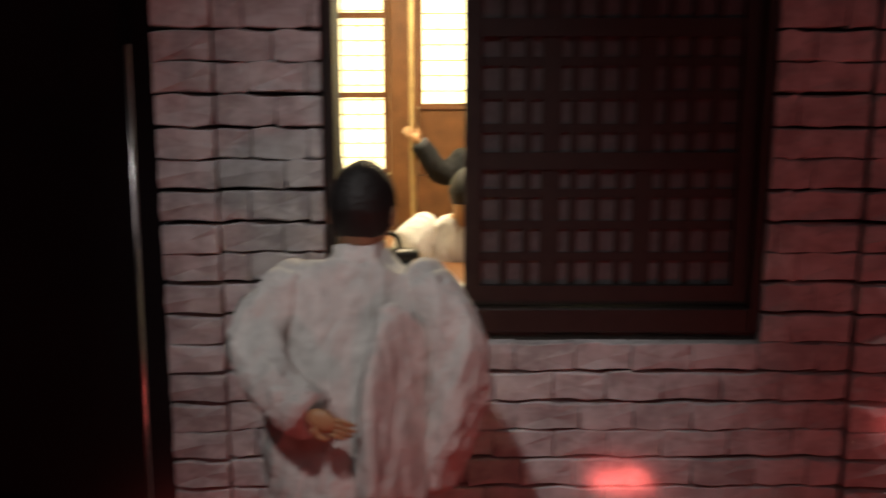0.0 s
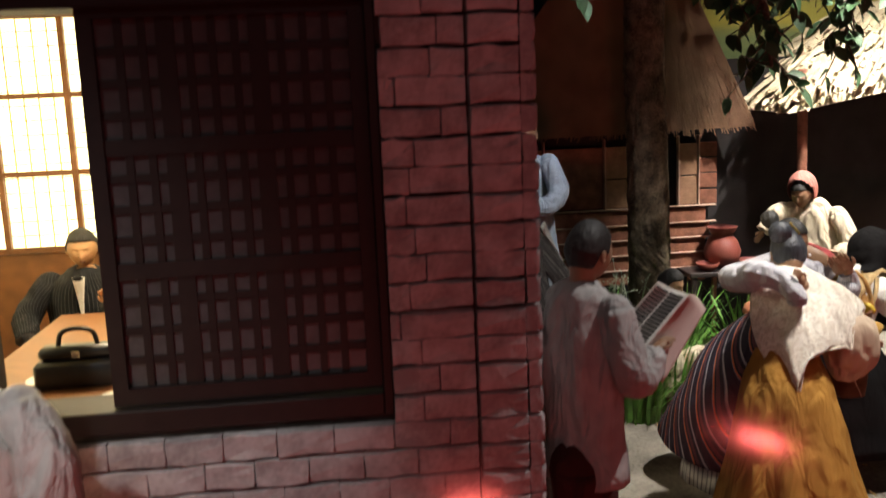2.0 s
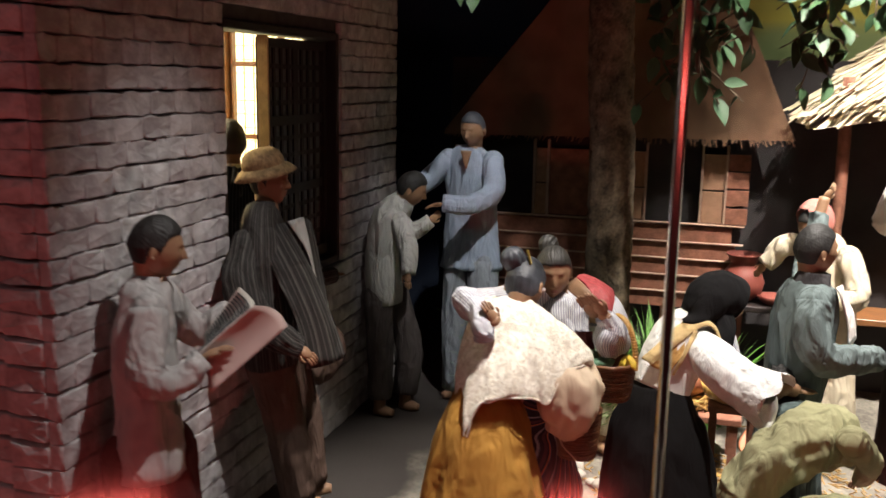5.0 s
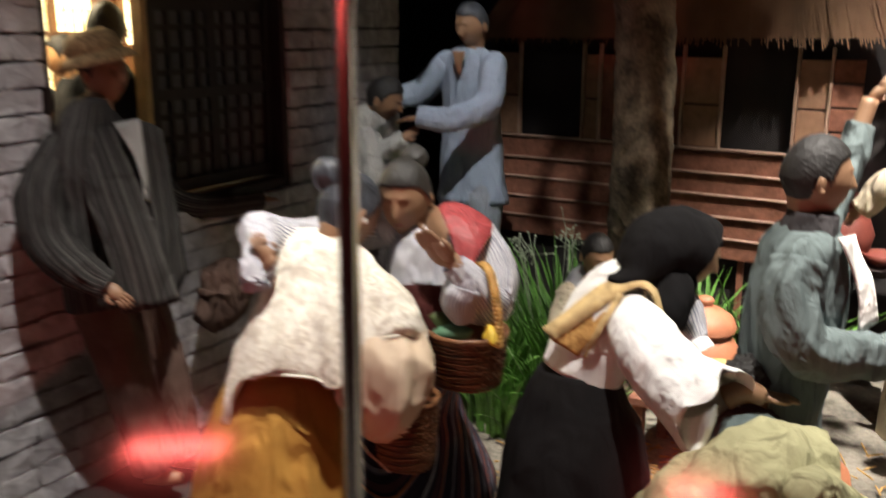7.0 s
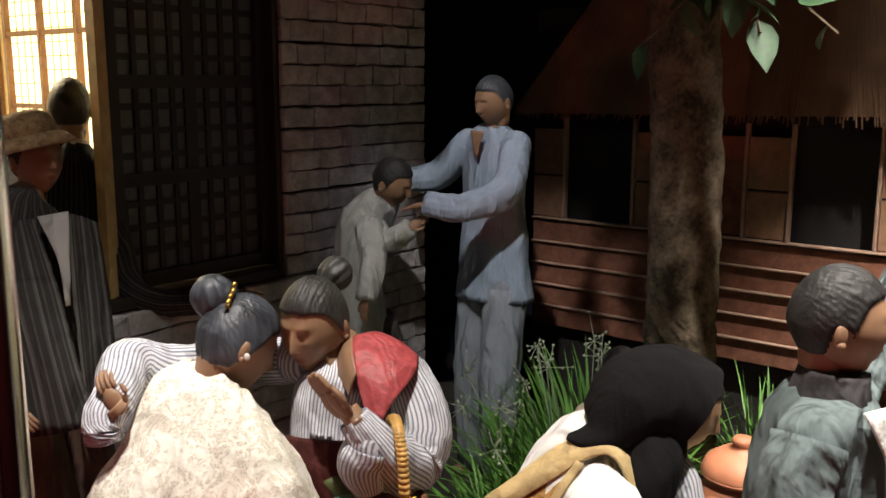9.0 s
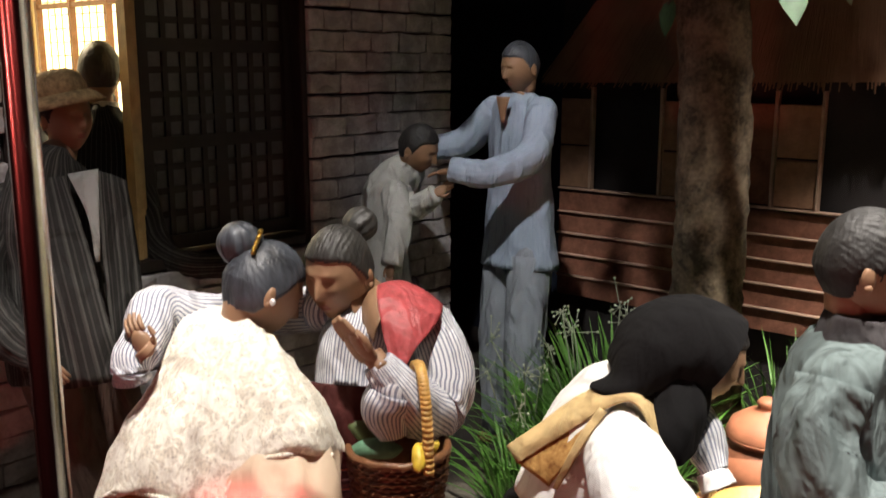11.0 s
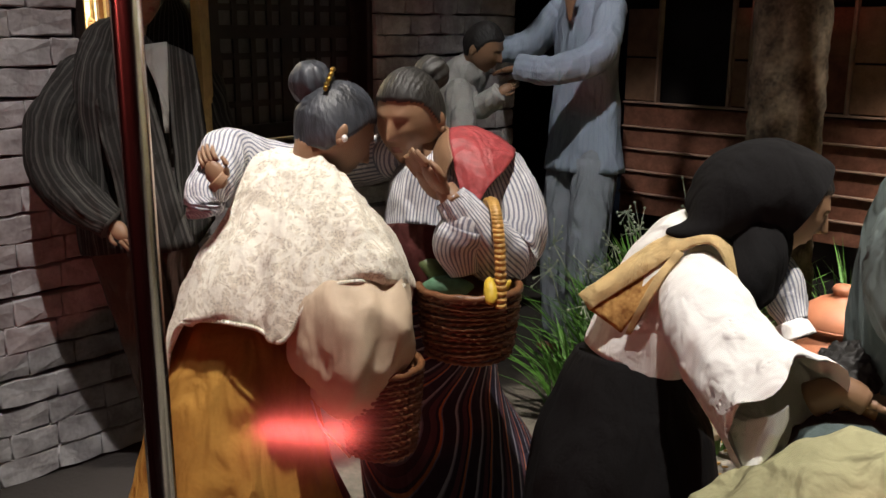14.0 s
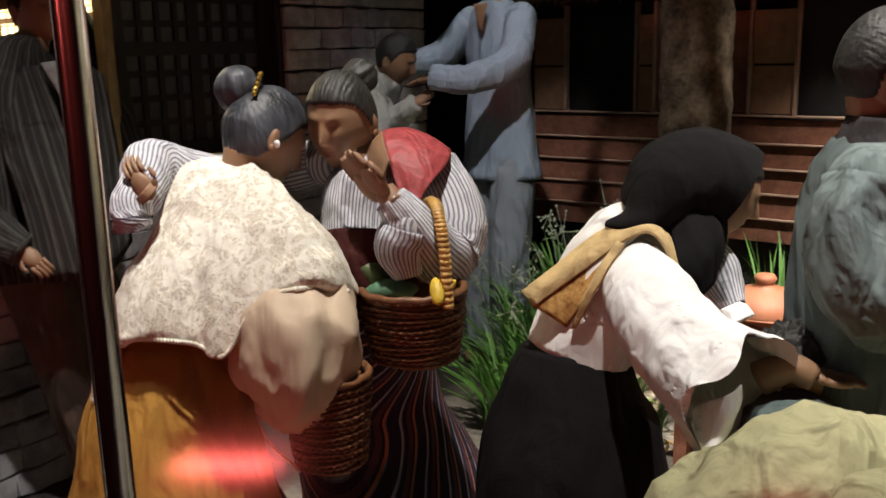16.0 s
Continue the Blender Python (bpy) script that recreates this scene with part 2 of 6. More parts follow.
def crease_at(v, seed=0.0):
    w = Vector((v.x * 1.35, v.y * 1.35, v.z * 0.55 + seed))
    return 0.6 * noise.noise(v * 0.6) + 1.7 * (0.3 - abs(noise.noise(w))) + 0.8 * (0.28 - abs(noise.noise(w * 2.1)))


def sweep(bm, pts, radii, mat=0, n=24, sub=5, up=(0, 0, 1), fold=0.0, folds=9, wrinkle=0.0, wscale=70.0, caps=True, seed=0.0, hem=0.0):
    """A tube through pts. radii: one number, or (sideways, along up). fold: pleats that grow to the end; wrinkle: creases in metres."""
    rr = [(r, r) if not isinstance(r, (tuple, list)) else tuple(r) for r in radii]
    rows = spline([(*p, *r) for p, r in zip(pts, rr)], sub)
    P = [Vector(r[:3]) for r in rows]
    lay = bm.loops.layers.uv.get("weave") or bm.loops.layers.uv.new("weave")
    rings, length, uvs = [], 0.0, []
    up = Vector(up)
    mean = sum(max(r) for r in rr) / len(rr)
    for i, p in enumerate(P):
        t = (P[min(i + 1, len(P) - 1)] - P[max(i - 1, 0)]).normalized()
        s = t.cross(up)
        s = s.normalized() if s.length > 1e-3 else t.cross(Vector((0.3, 1, 0.2))).normalized()
        u = s.cross(t)
        a, b = max(rows[i][3], 1e-4), max(rows[i][4], 1e-4)
        if i:
            length += (p - P[i - 1]).length
        w = i / (len(P) - 1)
        ring = []
        for k in range(n):
            g = 2 * math.pi * k / n
            q = 1 + fold * w * (math.sin(folds * g + 2.2 * math.sin(3 * g + seed) + 3 * w) + 0.5 * math.sin(2 * folds * g + seed))
            d = s * math.cos(g) * a * q + u * math.sin(g) * b * q
            co = p + d
            if wrinkle:
                v = co * wscale + Vector((seed * 7, 0, 0))
                co += d.normalized() * wrinkle * crease_at(v, seed)
            if hem and i == len(P) - 1:
                co += t * hem * math.sin(4 * g + seed)
            ring.append(bm.verts.new(co))
        rings.append(ring)
        uvs.append(length)
    for i in range(len(rings) - 1):
        for k in range(n):
            f = bm.faces.new((rings[i][k], rings[i][(k + 1) % n], rings[i + 1][(k + 1) % n], rings[i + 1][k]))
            f.material_index, f.smooth = mat, True
            for lp, (kk, ii) in zip(f.loops, ((k, i), (k + 1, i), (k + 1, i + 1), (k, i + 1))):
                lp[lay].uv = (kk / n * 2 * math.pi * mean, uvs[ii])
    if caps:
        for ring in (rings[0][::-1], rings[-1]):
            f = bm.faces.new(ring)
            f.material_index, f.smooth = mat, True
    return rings


def ball(bm, c, r, mat=0, fwd=(0, 1, 0), up=(0, 0, 1), n=20, m=14, keep=None, rough=0.0, freq=150.0):
    """An ellipsoid; r: sideways, forward, up. keep(x, y, z): which part of the unit ball is made."""
    c, f, u = Vector(c), Vector(fwd).normalized(), Vector(up).normalized()
    s = f.cross(u).normalized()
    u = s.cross(f)
    lay = bm.loops.layers.uv.get("weave") or bm.loops.layers.uv.new("weave")
    grid = []
    for i in range(m + 1):
        th = math.pi * i / m
        row = []
        for k in range(n):
            g = 2 * math.pi * k / n
            row.append((math.sin(th) * math.cos(g), math.sin(th) * math.sin(g), math.cos(th)))
        grid.append(row)
    made = {}

    def vert(i, k):
        k = 0 if i in (0, m) else k % n
        if (i, k) not in made:
            x, y, z = grid[i][k]
            q = s * x * r[0] + f * y * r[1] + u * z * r[2]
            if rough:
                q *= 1 + rough * noise.noise((c + q) * freq)
            made[i, k] = bm.verts.new(c + q)
        return made[i, k]
    for i in range(m):
        for k in range(n):
            mid = [sum(grid[a][b % n][j] for a, b in ((i, k), (i, k + 1), (i + 1, k), (i + 1, k + 1))) / 4 for j in range(3)]
            if keep and not keep(*mid):
                continue
            vs = []
            for a, b in ((i, k), (i + 1, k), (i + 1, k + 1), (i, k + 1)):
                v = vert(a, b)
                if v not in vs:
                    vs.append(v)
            fc = bm.faces.new(vs)
            fc.material_index, fc.smooth = mat, True
            for lp in fc.loops:
                lp[lay].uv = (lp.vert.co.x, lp.vert.co.z)


def lathe(bm, at, profile, mat=0, n=32, tilt=None):
    """A turned vessel; profile: (radius, height)."""
    at = Vector(at)
    rings = []
    for r, z in profile:
        ring = []
        for k in range(n):
            v = Vector((r * math.cos(2 * math.pi * k / n), r * math.sin(2 * math.pi * k / n), z))
            ring.append(bm.verts.new(at + (tilt @ v if tilt else v)))
        rings.append(ring)
    for a, b in zip(rings, rings[1:]):
        for k in range(n):
            f = bm.faces.new((a[k], a[(k + 1) % n], b[(k + 1) % n], b[k]))
            f.material_index, f.smooth = mat, True
    f = bm.faces.new(rings[0][::-1])
    f.material_index = mat
    return bm


def cloth(bm, ctrl, mat=0, sub=6, thick=0.0012, wrinkle=0.0, wscale=80.0, pleat=0.0, pleats=7.0):
    """A draped sheet through a grid of points, with thickness."""
    lay = bm.loops.layers.uv.get("weave") or bm.loops.layers.uv.new("weave")
    cols = [spline(row, sub) for row in ctrl]
    rows = [spline([c[j] for c in cols], sub) for j in range(len(cols[0]))]
    G = [[Vector(p) for p in r] for r in rows]
    A, B = len(G), len(G[0])
    nor = [[((G[min(i + 1, A - 1)][j] - G[max(i - 1, 0)][j]).cross(G[i][min(j + 1, B - 1)] - G[i][max(j - 1, 0)])).normalized() for j in range(B)] for i in range(A)]
    top, low = [], []
    for i in range(A):
        top.append([])
        low.append([])
        for j in range(B):
            d = wrinkle * crease_at(G[i][j] * wscale) if wrinkle else 0
            if pleat:
                u, w = j / (B - 1), i / (A - 1)
                ph = pleats * 6.283 * (u if pleats > 0 else w) + 2.2 * noise.noise(G[i][j] * 22)
                d += pleat * (0.25 + 0.75 * w) * (1 - abs(math.sin(ph)) * 1.6)
            p = G[i][j] + nor[i][j] * d
            top[-1].append(bm.verts.new(p + nor[i][j] * thick / 2))
            low[-1].append(bm.verts.new(p - nor[i][j] * thick / 2))

    def quad(vs, uv):
        f = bm.faces.new(vs)
        f.material_index, f.smooth = mat, True
        for lp, q in zip(f.loops, uv):
            lp[lay].uv = q
    du = (G[0][0] - G[-1][0]).length / A
    dv = (G[0][0] - G[0][-1]).length / B
    for i in range(A - 1):
        for j in range(B - 1):
            uv = [(i * du, j * dv), ((i + 1) * du, j * dv), ((i + 1) * du, (j + 1) * dv), (i * du, (j + 1) * dv)]
            quad((top[i][j], top[i + 1][j], top[i + 1][j + 1], top[i][j + 1]), uv)
            quad((low[i][j + 1], low[i + 1][j + 1], low[i + 1][j], low[i][j]), uv)
    rim = [(i, 0) for i in range(A)] + [(A - 1, j) for j in range(1, B)] + [(i, B - 1) for i in range(A - 2, -1, -1)] + [(0, j) for j in range(B - 2, 0, -1)]
    for (a, b), (c, d) in zip(rim, rim[1:] + rim[:1]):
        quad((top[a][b], low[a][b], low[c][d], top[c][d]), [(0, 0)] * 4)


# ---- setting: gallery, plinth, mural ----
g = boxm(-1.6, 2.4, -1.8, 1.9, -0.92, -0.90)
tagged(part("gallery_floor", g, GALLERY), "dark gallery floor in front of the display", "floor", kind="structure")
g = boxm(-1.6, 2.4, -1.8, 1.9, 1.30, 1.32)
tagged(part("ceiling", g, GALLERY), "dark ceiling above the display", "ceiling", kind="structure")
for nm, b in (("wall_south", (-1.6, 2.4, -1.82, -1.8)), ("wall_west", (-1.62, -1.6, -1.8, 1.9)), ("wall_east", (2.4, 2.42, -1.8, 1.9)), ("wall_north", (-1.6, 2.4, 1.9, 1.92))):
    tagged(part(nm, boxm(*b, -0.9, 1.3), GALLERY), "dark plain gallery wall", "wall", kind="structure")
tagged(part("wall_display_side", boxm(-0.70, -0.1545, 0.515, 0.535, -0.02, 1.3), BLACKPANEL), "black side panel beside the brick house", "wall", kind="structure")

bm = bmesh.new()
NX, NY = 90, 80
vs = [[None] * (NY + 1) for _ in range(NX + 1)]
for i in range(NX + 1):
    for j in range(NY + 1):
        x = -0.60 + 2.3 * i / NX
        front = 0.548 + 0.3 * (x - 0.637)
        y = front + (1.36 - front) * j / NY
        z = 0.004 * noise.noise(Vector((x * 9, y * 9, 0))) + 0.0022 * noise.noise(Vector((x * 40, y * 40, 3)))
        vs[i][j] = bm.verts.new((x, y, z - 0.001))
for i in range(NX):
    for j in range(NY):
        bm.faces.new((vs[i][j], vs[i + 1][j], vs[i + 1][j + 1], vs[i][j + 1])).smooth = True
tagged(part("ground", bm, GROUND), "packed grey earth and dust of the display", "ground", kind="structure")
bm = bmesh.new()
lo = [bm.verts.new((x, y, -0.9)) for x, y in ((-0.60, 0.179), (1.70, 0.869), (1.70, 1.40), (-0.60, 1.40))]
hi = [bm.verts.new((v.co.x, v.co.y, -0.02)) for v in lo]
bm.faces.new(lo[::-1])
bm.faces.new(hi)
for i in range(4):
    bm.faces.new((lo[i], lo[(i + 1) % 4], hi[(i + 1) % 4], hi[i]))
tagged(part("plinth", bm, BLACKPANEL), "black plinth that carries the display", "plinth", kind="structure")


def mural_material():
    m = bpy.data.materials.new("painted_mural")
    nt, N, L, b = nodes_of(m)
    geo = N.new("ShaderNodeNewGeometry")
    sep = N.new("ShaderNodeSeparateXYZ")
    L.new(geo.outputs["Position"], sep.inputs[0])
    mp = N.new("ShaderNodeMapping")
    mp.inputs["Scale"].default_value = (3, 3, 14)
    L.new(geo.outputs["Position"], mp.inputs[0])
    noi = N.new("ShaderNodeTexNoise")
    noi.inputs["Scale"].default_value, noi.inputs["Detail"].default_value = 1.2, 5
    L.new(mp.outputs[0], noi.inputs["Vector"])
    add = N.new("ShaderNodeMath")
    add.operation, add.inputs[1].default_value = "MULTIPLY_ADD", 0.16
    L.new(noi.outputs["Fac"], add.inputs[0])
    L.new(sep.outputs[2], add.inputs[2])
    ramp = N.new("ShaderNodeValToRGB")
    cr = ramp.color_ramp
    cr.elements[0].position, cr.elements[0].color = 0.36, (0.02, 0.05, 0.03, 1)
    cr.elements[1].position, cr.elements[1].color = 0.78, (0.40, 0.42, 0.12, 1)
    for pos, col in ((0.46, (0.07, 0.13, 0.05, 1)), (0.52, (0.20, 0.24, 0.09, 1)), (0.56, (0.42, 0.36, 0.06, 1)), (0.66, (0.30, 0.33, 0.10, 1))):
        e = cr.elements.new(pos)
        e.color = col
    L.new(add.outputs[0], ramp.inputs[0])
    # fade to dark blue on the left; its unlit look is put into the paint
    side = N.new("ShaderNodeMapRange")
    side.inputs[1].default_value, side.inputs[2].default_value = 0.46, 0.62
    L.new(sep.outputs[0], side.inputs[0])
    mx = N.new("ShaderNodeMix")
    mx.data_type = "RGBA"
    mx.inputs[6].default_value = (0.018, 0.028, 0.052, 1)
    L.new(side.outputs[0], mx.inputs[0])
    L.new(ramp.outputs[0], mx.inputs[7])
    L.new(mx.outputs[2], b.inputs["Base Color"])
    b.inputs["Roughness"].default_value = 0.85
    return m


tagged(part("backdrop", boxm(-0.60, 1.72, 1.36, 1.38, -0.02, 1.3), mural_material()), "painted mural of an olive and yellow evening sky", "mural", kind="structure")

# ---- brick house ----
X0, X1, YF, YB, TOP = -0.152, 0.262, 0.500, 1.127, 0.500
WX0, WX1, WZ0, WZ1 = -0.065, 0.178, 0.194, 0.447
SY0, SY1, SZ0, SZ1 = 0.706, 0.950, 0.190, 0.435
house = tagged(empty("brick_house", (0.05, 0.8, 0)), "whitewashed brick house with lattice windows and a tiled roof", "house")
bm = bmesh.new()
for b in ((X0, WX0, 0, TOP), (WX1, X1, 0, TOP), (WX0, WX1, 0, WZ0), (WX0, WX1, WZ1, TOP)):
    box(bm, b[0], b[1], YF, YF + 0.03, b[2], b[3])
wall_front = under(part("front_wall", bm, MORTAR), house)
bm = bmesh.new()
for b in ((YF + 0.031, SY0, 0, TOP), (SY1, YB, 0, TOP), (SY0, SY1, 0, SZ0), (SY0, SY1, SZ1, TOP)):
    box(bm, X1 - 0.03, X1, b[0], b[1], b[2], b[3])
wall_side = under(part("side_wall", bm, MORTAR), house)
under(part("west_wall", boxm(-0.36, -0.34, YF + 0.031, YB, 0, TOP), PLASTER), house)
under(part("back_wall", boxm(-0.339, X1 - 0.031, 1.03, 1.05, 0, TOP), PLASTER), house)
under(part("room_floor", boxm(-0.339, X1 - 0.031, 0.536, 1.029, 0.002, 0.012), BROWNWOOD), house)
under(part("room_ceiling", boxm(-0.339, X1 - 0.031, 0.536, 1.029, 0.488, 0.499), PLASTER), house)

# roof: boarding under rows of half-round tiles
bm = bmesh.new()
EX, EY, EZ, RZ = 0.020, 0.045, 0.500, 0.66
xa, xb, ya, yb = X0 - 0.03, X1 + EX, YF - EY, YB + 0.03
xm = (xa + xb) / 2
v = [bm.verts.new(p) for p in ((xa, ya, EZ), (xb, ya, EZ), (xb, yb, EZ), (xa, yb, EZ), (xm, ya + 0.2, RZ), (xm, yb - 0.2, RZ))]
for q in ((0, 1, 4), (1, 2, 5, 4), (2, 3, 5), (3, 0, 4, 5)):
    bm.faces.new([v[i] for i in q])
bm.faces.new([v[i] for i in (3, 2, 1, 0)])
roof = under(part("roof", bm, TILE), house)
bm = bmesh.new()


def tile_row(bm, a, b, r):
    a, b = Vector(a), Vector(b)
    k = max(1, int((b - a).length / 0.045))
    for i in range(k):
        p, q = a.lerp(b, i / k), a.lerp(b, (i + 1.15) / k if i < k - 1 else 1)
        sweep(bm, [p, q], [r * 1.05, r * 0.85], n=8, sub=1)


for i in range(34):
    y = ya + 0.01 + (yb - ya - 0.02) * i / 33
    w = min(1, (y - ya) / 0.2, (yb - y) / 0.2)
    tile_row(bm, (xb + 0.006, y, EZ + 0.006), (xb + (xm - xb) * w, y, EZ + (RZ - EZ) * w + 0.006), 0.0085)
for i in range(24):
    x = xa + 0.01 + (xb - xa - 0.02) * i / 23
    w = min(1, (xb - x) / (xb - xm), (x - xa) / (xm - xa))
    tile_row(bm, (x, ya - 0.006, EZ + 0.006), (x, ya + 0.2 * w, EZ + (RZ - EZ) * w + 0.006), 0.0085)
rt = part("roof_tiles", bm, TILE, roof)
rt["kind"] = "stuff"


def lattice(parent, w, h, cols, rows, name="shutter", stiles=(), rails=()):
    """A capiz shutter in the xz plane, its lower left corner at the origin, its face towards -y."""
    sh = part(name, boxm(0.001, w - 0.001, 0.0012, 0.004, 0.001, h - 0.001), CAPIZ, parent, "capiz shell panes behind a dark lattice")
    bm = bmesh.new()
    f = 0.009
    for b in ((0, f, 0, h), (w - f, w, 0, h), (f, w - f, 0, f * 1.2), (f, w - f, h - f, h)):
        box(bm, b[0], b[1], -0.004, 0.006, b[2], b[3])
    part("shutter_frame", bm, DARKWOOD, sh)
    for i in range(1, cols):
        x = f + (w - 2 * f) * i / cols
        t = 0.0052 if i in stiles else 0.0022
        part("upright_slat", boxm(x - t, x + t, -0.0008, 0.0011, f, h - f), DARKWOOD, sh)
    for j in range(1, rows):
        z = f + (h - 2 * f) * j / rows
        t = 0.0048 if j in rails else 0.0024
        part("cross_slat", boxm(f, w - f, -0.0018 if j in rails else -0.0003, 0.0010, z - t, z + t), DARKWOOD, sh)
    return sh


def window_frame(name, w, h, d, sill):
    fr = empty(name)
    for nm, b in (("frame_upright", (0, 0.006, 0, h)), ("frame_upright", (w - 0.006, w, 0, h)), ("frame_head", (0.006, w - 0.006, h - 0.007, h)), ("window_sill", (0.006, w - 0.006, 0, sill))):
        part(nm, boxm(b[0], b[1], -0.004, d, b[2], b[3], bevel=0.0008), DARKWOOD, fr)
    return fr


win = window_frame("window_1", WX1 - WX0, WZ1 - WZ0, 0.034, 0.014)
sh = lattice(win, 0.160, 0.2345, 11, 12, stiles=(3, 7), rails=(4, 8))
sh.location = (0.077, 0.006, 0.015)
win.matrix_world = pose(WX0, YF, WZ0)
tagged(win, "dark wooden window with a slid capiz lattice shutter", "window", kind="structure")
win2 = window_frame("window_2", SY1 - SY0, SZ1 - SZ0, 0.034, 0.008)
sh = lattice(win2, 0.140, 0.225, 8, 12, stiles=(4,), rails=(4, 8))
sh.location = (0.100, 0.012, 0.010)
bm = bmesh.new()
for k, x in enumerate((0.0885, 0.093, 0.0968)):
    box(bm, x, x + 0.003, 0.000 + 0.003 * k, 0.0105, 0.009, 0.236)
part("sliding_track", bm, PALEWOOD, win2, "pale wooden edge of the shutter stack")
win2.matrix_world = pose(X1, SY0, SZ0, 0, 0, 90)
tagged(win2, "dark wooden side window with a half-open capiz shutter", "window", kind="structure")

# lit capiz windows of the room, in the back wall
RY = 1.028


def room_window(x0, x1, z0, z1, cols, rows, west=False):
    w = tagged(empty("room_window", (0, 0, 0)), "warmly lit capiz window with brown mullions inside the room", "window", "room windows")
    part("lit_pane", boxm(0, x1 - x0, -0.003, 0, 0, z1 - z0), GLOWPANE, w, "glowing yellow capiz panes")
    bm = bmesh.new()
    for i in range(1, cols * 5):
        x = (x1 - x0) * i / (cols * 5)
        box(bm, x - 0.0006, x + 0.0006, -0.0045, -0.0032, 0, z1 - z0)
    k = int((z1 - z0) / 0.0155)
    for j in range(1, k):
        z = (z1 - z0) * j / k
        box(bm, 0, x1 - x0, -0.0044, -0.0033, z - 0.0006, z + 0.0006)
    part("capiz_strips", bm, GLOWLINE, w)
    for i in range(cols + 1):
        x = (x1 - x0) * i / cols
        part("mullion", boxm(x - 0.003, x + 0.003, -0.012, -0.0047, 0, z1 - z0), BROWNWOOD, w)
    for j in range(rows + 1):
        z = (z1 - z0) * j / rows
        part("glazing_bar", boxm(0, x1 - x0, -0.011, -0.0048, z - 0.003, z + 0.003), BROWNWOOD, w)
    w.matrix_world = pose(-0.3385, x0, z0, 0, 0, 90) if west else pose(x0, RY, z0)


room_window(-0.302, -0.062, 0.232, 0.488, 3, 3)
room_window(-0.026, 0.080, 0.305, 0.488, 1, 1)
room_window(0.56, 1.02, 0.232, 0.486, 5, 3, True)
room_window(0.100, 0.228, 0.232, 0.488, 2, 3)
under(part("room_post", boxm(-0.058, -0.028, RY - 0.02, RY + 0.001, 0.012, 0.488, bevel=0.001), BROWNWOOD), house)
under(part("room_post", boxm(0.084, 0.098, RY - 0.02, RY + 0.001, 0.012, 0.488, bevel=0.001), BROWNWOOD), house)
under(part("wainscot", boxm(-0.338, X1 - 0.032, RY - 0.008, RY + 0.0008, 0.013, 0.228), BROWNWOOD), house)
under(part("wainscot", boxm(-0.027, 0.083, RY - 0.008, RY + 0.0008, 0.229, 0.302), BROWNWOOD), house)

# ---- painted bamboo hut at the back ----
HY = 1.262
hut = tagged(empty("bamboo_hut", (0.6, HY, 0)), "red-brown bamboo hut with dark windows and a thatched roof", "hut")


def hutpart(name, b, m, y=0.0, d=0.006):
    return under(part(name, boxm(b[0], b[1], HY - d + y, HY + y, b[2], b[3], bevel=0.0006), m), hut)


# backing sheet, coloured as the shade seen through the window openings
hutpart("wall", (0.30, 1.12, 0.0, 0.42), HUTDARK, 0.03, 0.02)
for i in range(5):
    z = 0.095 + 0.0225 * i
    hutpart("board", (0.31, 0.685 + 0.006 * (i % 2), z, z + 0.0205), HUTWOOD)
for a, b in ((0.31, 0.345), (0.425, 0.440), (0.534, 0.570), (0.645, 0.672)):
    hutpart("panel", (a, b, 0.2105, 0.252), HUTPANEL)
    hutpart("panel", (a, b, 0.254, 0.300), HUTPANEL)
for z in (0.2105, 0.234, 0.257, 0.280):
    hutpart("panel", (0.675, 0.702, z, z + 0.021), HUTWOOD)
for a in (0.347, 0.423, 0.442, 0.532, 0.572, 0.643, 0.6735):
    hutpart("batten", (a - 0.0014, a + 0.0014, 0.208, 0.312), HUTLINE, -0.001, 0.008)
for z in (0.1165, 0.139, 0.1615, 0.184, 0.2085):
    hutpart("batten", (0.31, 0.70, z - 0.001, z + 0.001), HUTLINE, -0.002, 0.008)
hutpart("shadowed_panel", (0.442, 0.532, 0.2105, 0.30), HUTWOOD, 0.004)
for x in (0.60, 0.655, 0.70):
    under(part("stilt", boxm(x, x + 0.006, HY + 0.001, HY + 0.007, -0.01, 0.096), HUTWOOD), hut)
bm = bmesh.new()
rng = random.Random(5)
for k in range(4200):
    u = rng.random()
    x = 0.30 + 0.45 * u
    top = (0.575 + 0.10 * (u - 0.5), HY - 0.006, 0.60)
    low = (x, HY - 0.0305 - 0.0015 * rng.random(), 0.310 + 0.012 * rng.random() + 0.03 * max(0, u - 0.85))
    w = rng.uniform(0, 0.75)
    a = Vector(top).lerp(Vector(low), w)
    b = Vector(top).lerp(Vector(low), min(1, w + rng.uniform(0.2, 0.35)))
    beam(bm, a + Vector((0, -0.0012 * rng.random(), 0)), b, 0.0012, 0.0005, (0, -1, 0))
bmv = [bm.verts.new(p) for p in ((0.30, HY - 0.03, 0.316), (0.75, HY - 0.03, 0.322), (0.625, HY - 0.003, 0.60), (0.525, HY - 0.003, 0.60))]
bm.faces.new(bmv)
under(part("thatch", bm, HUTTHATCH), hut)["kind"] = "stuff"

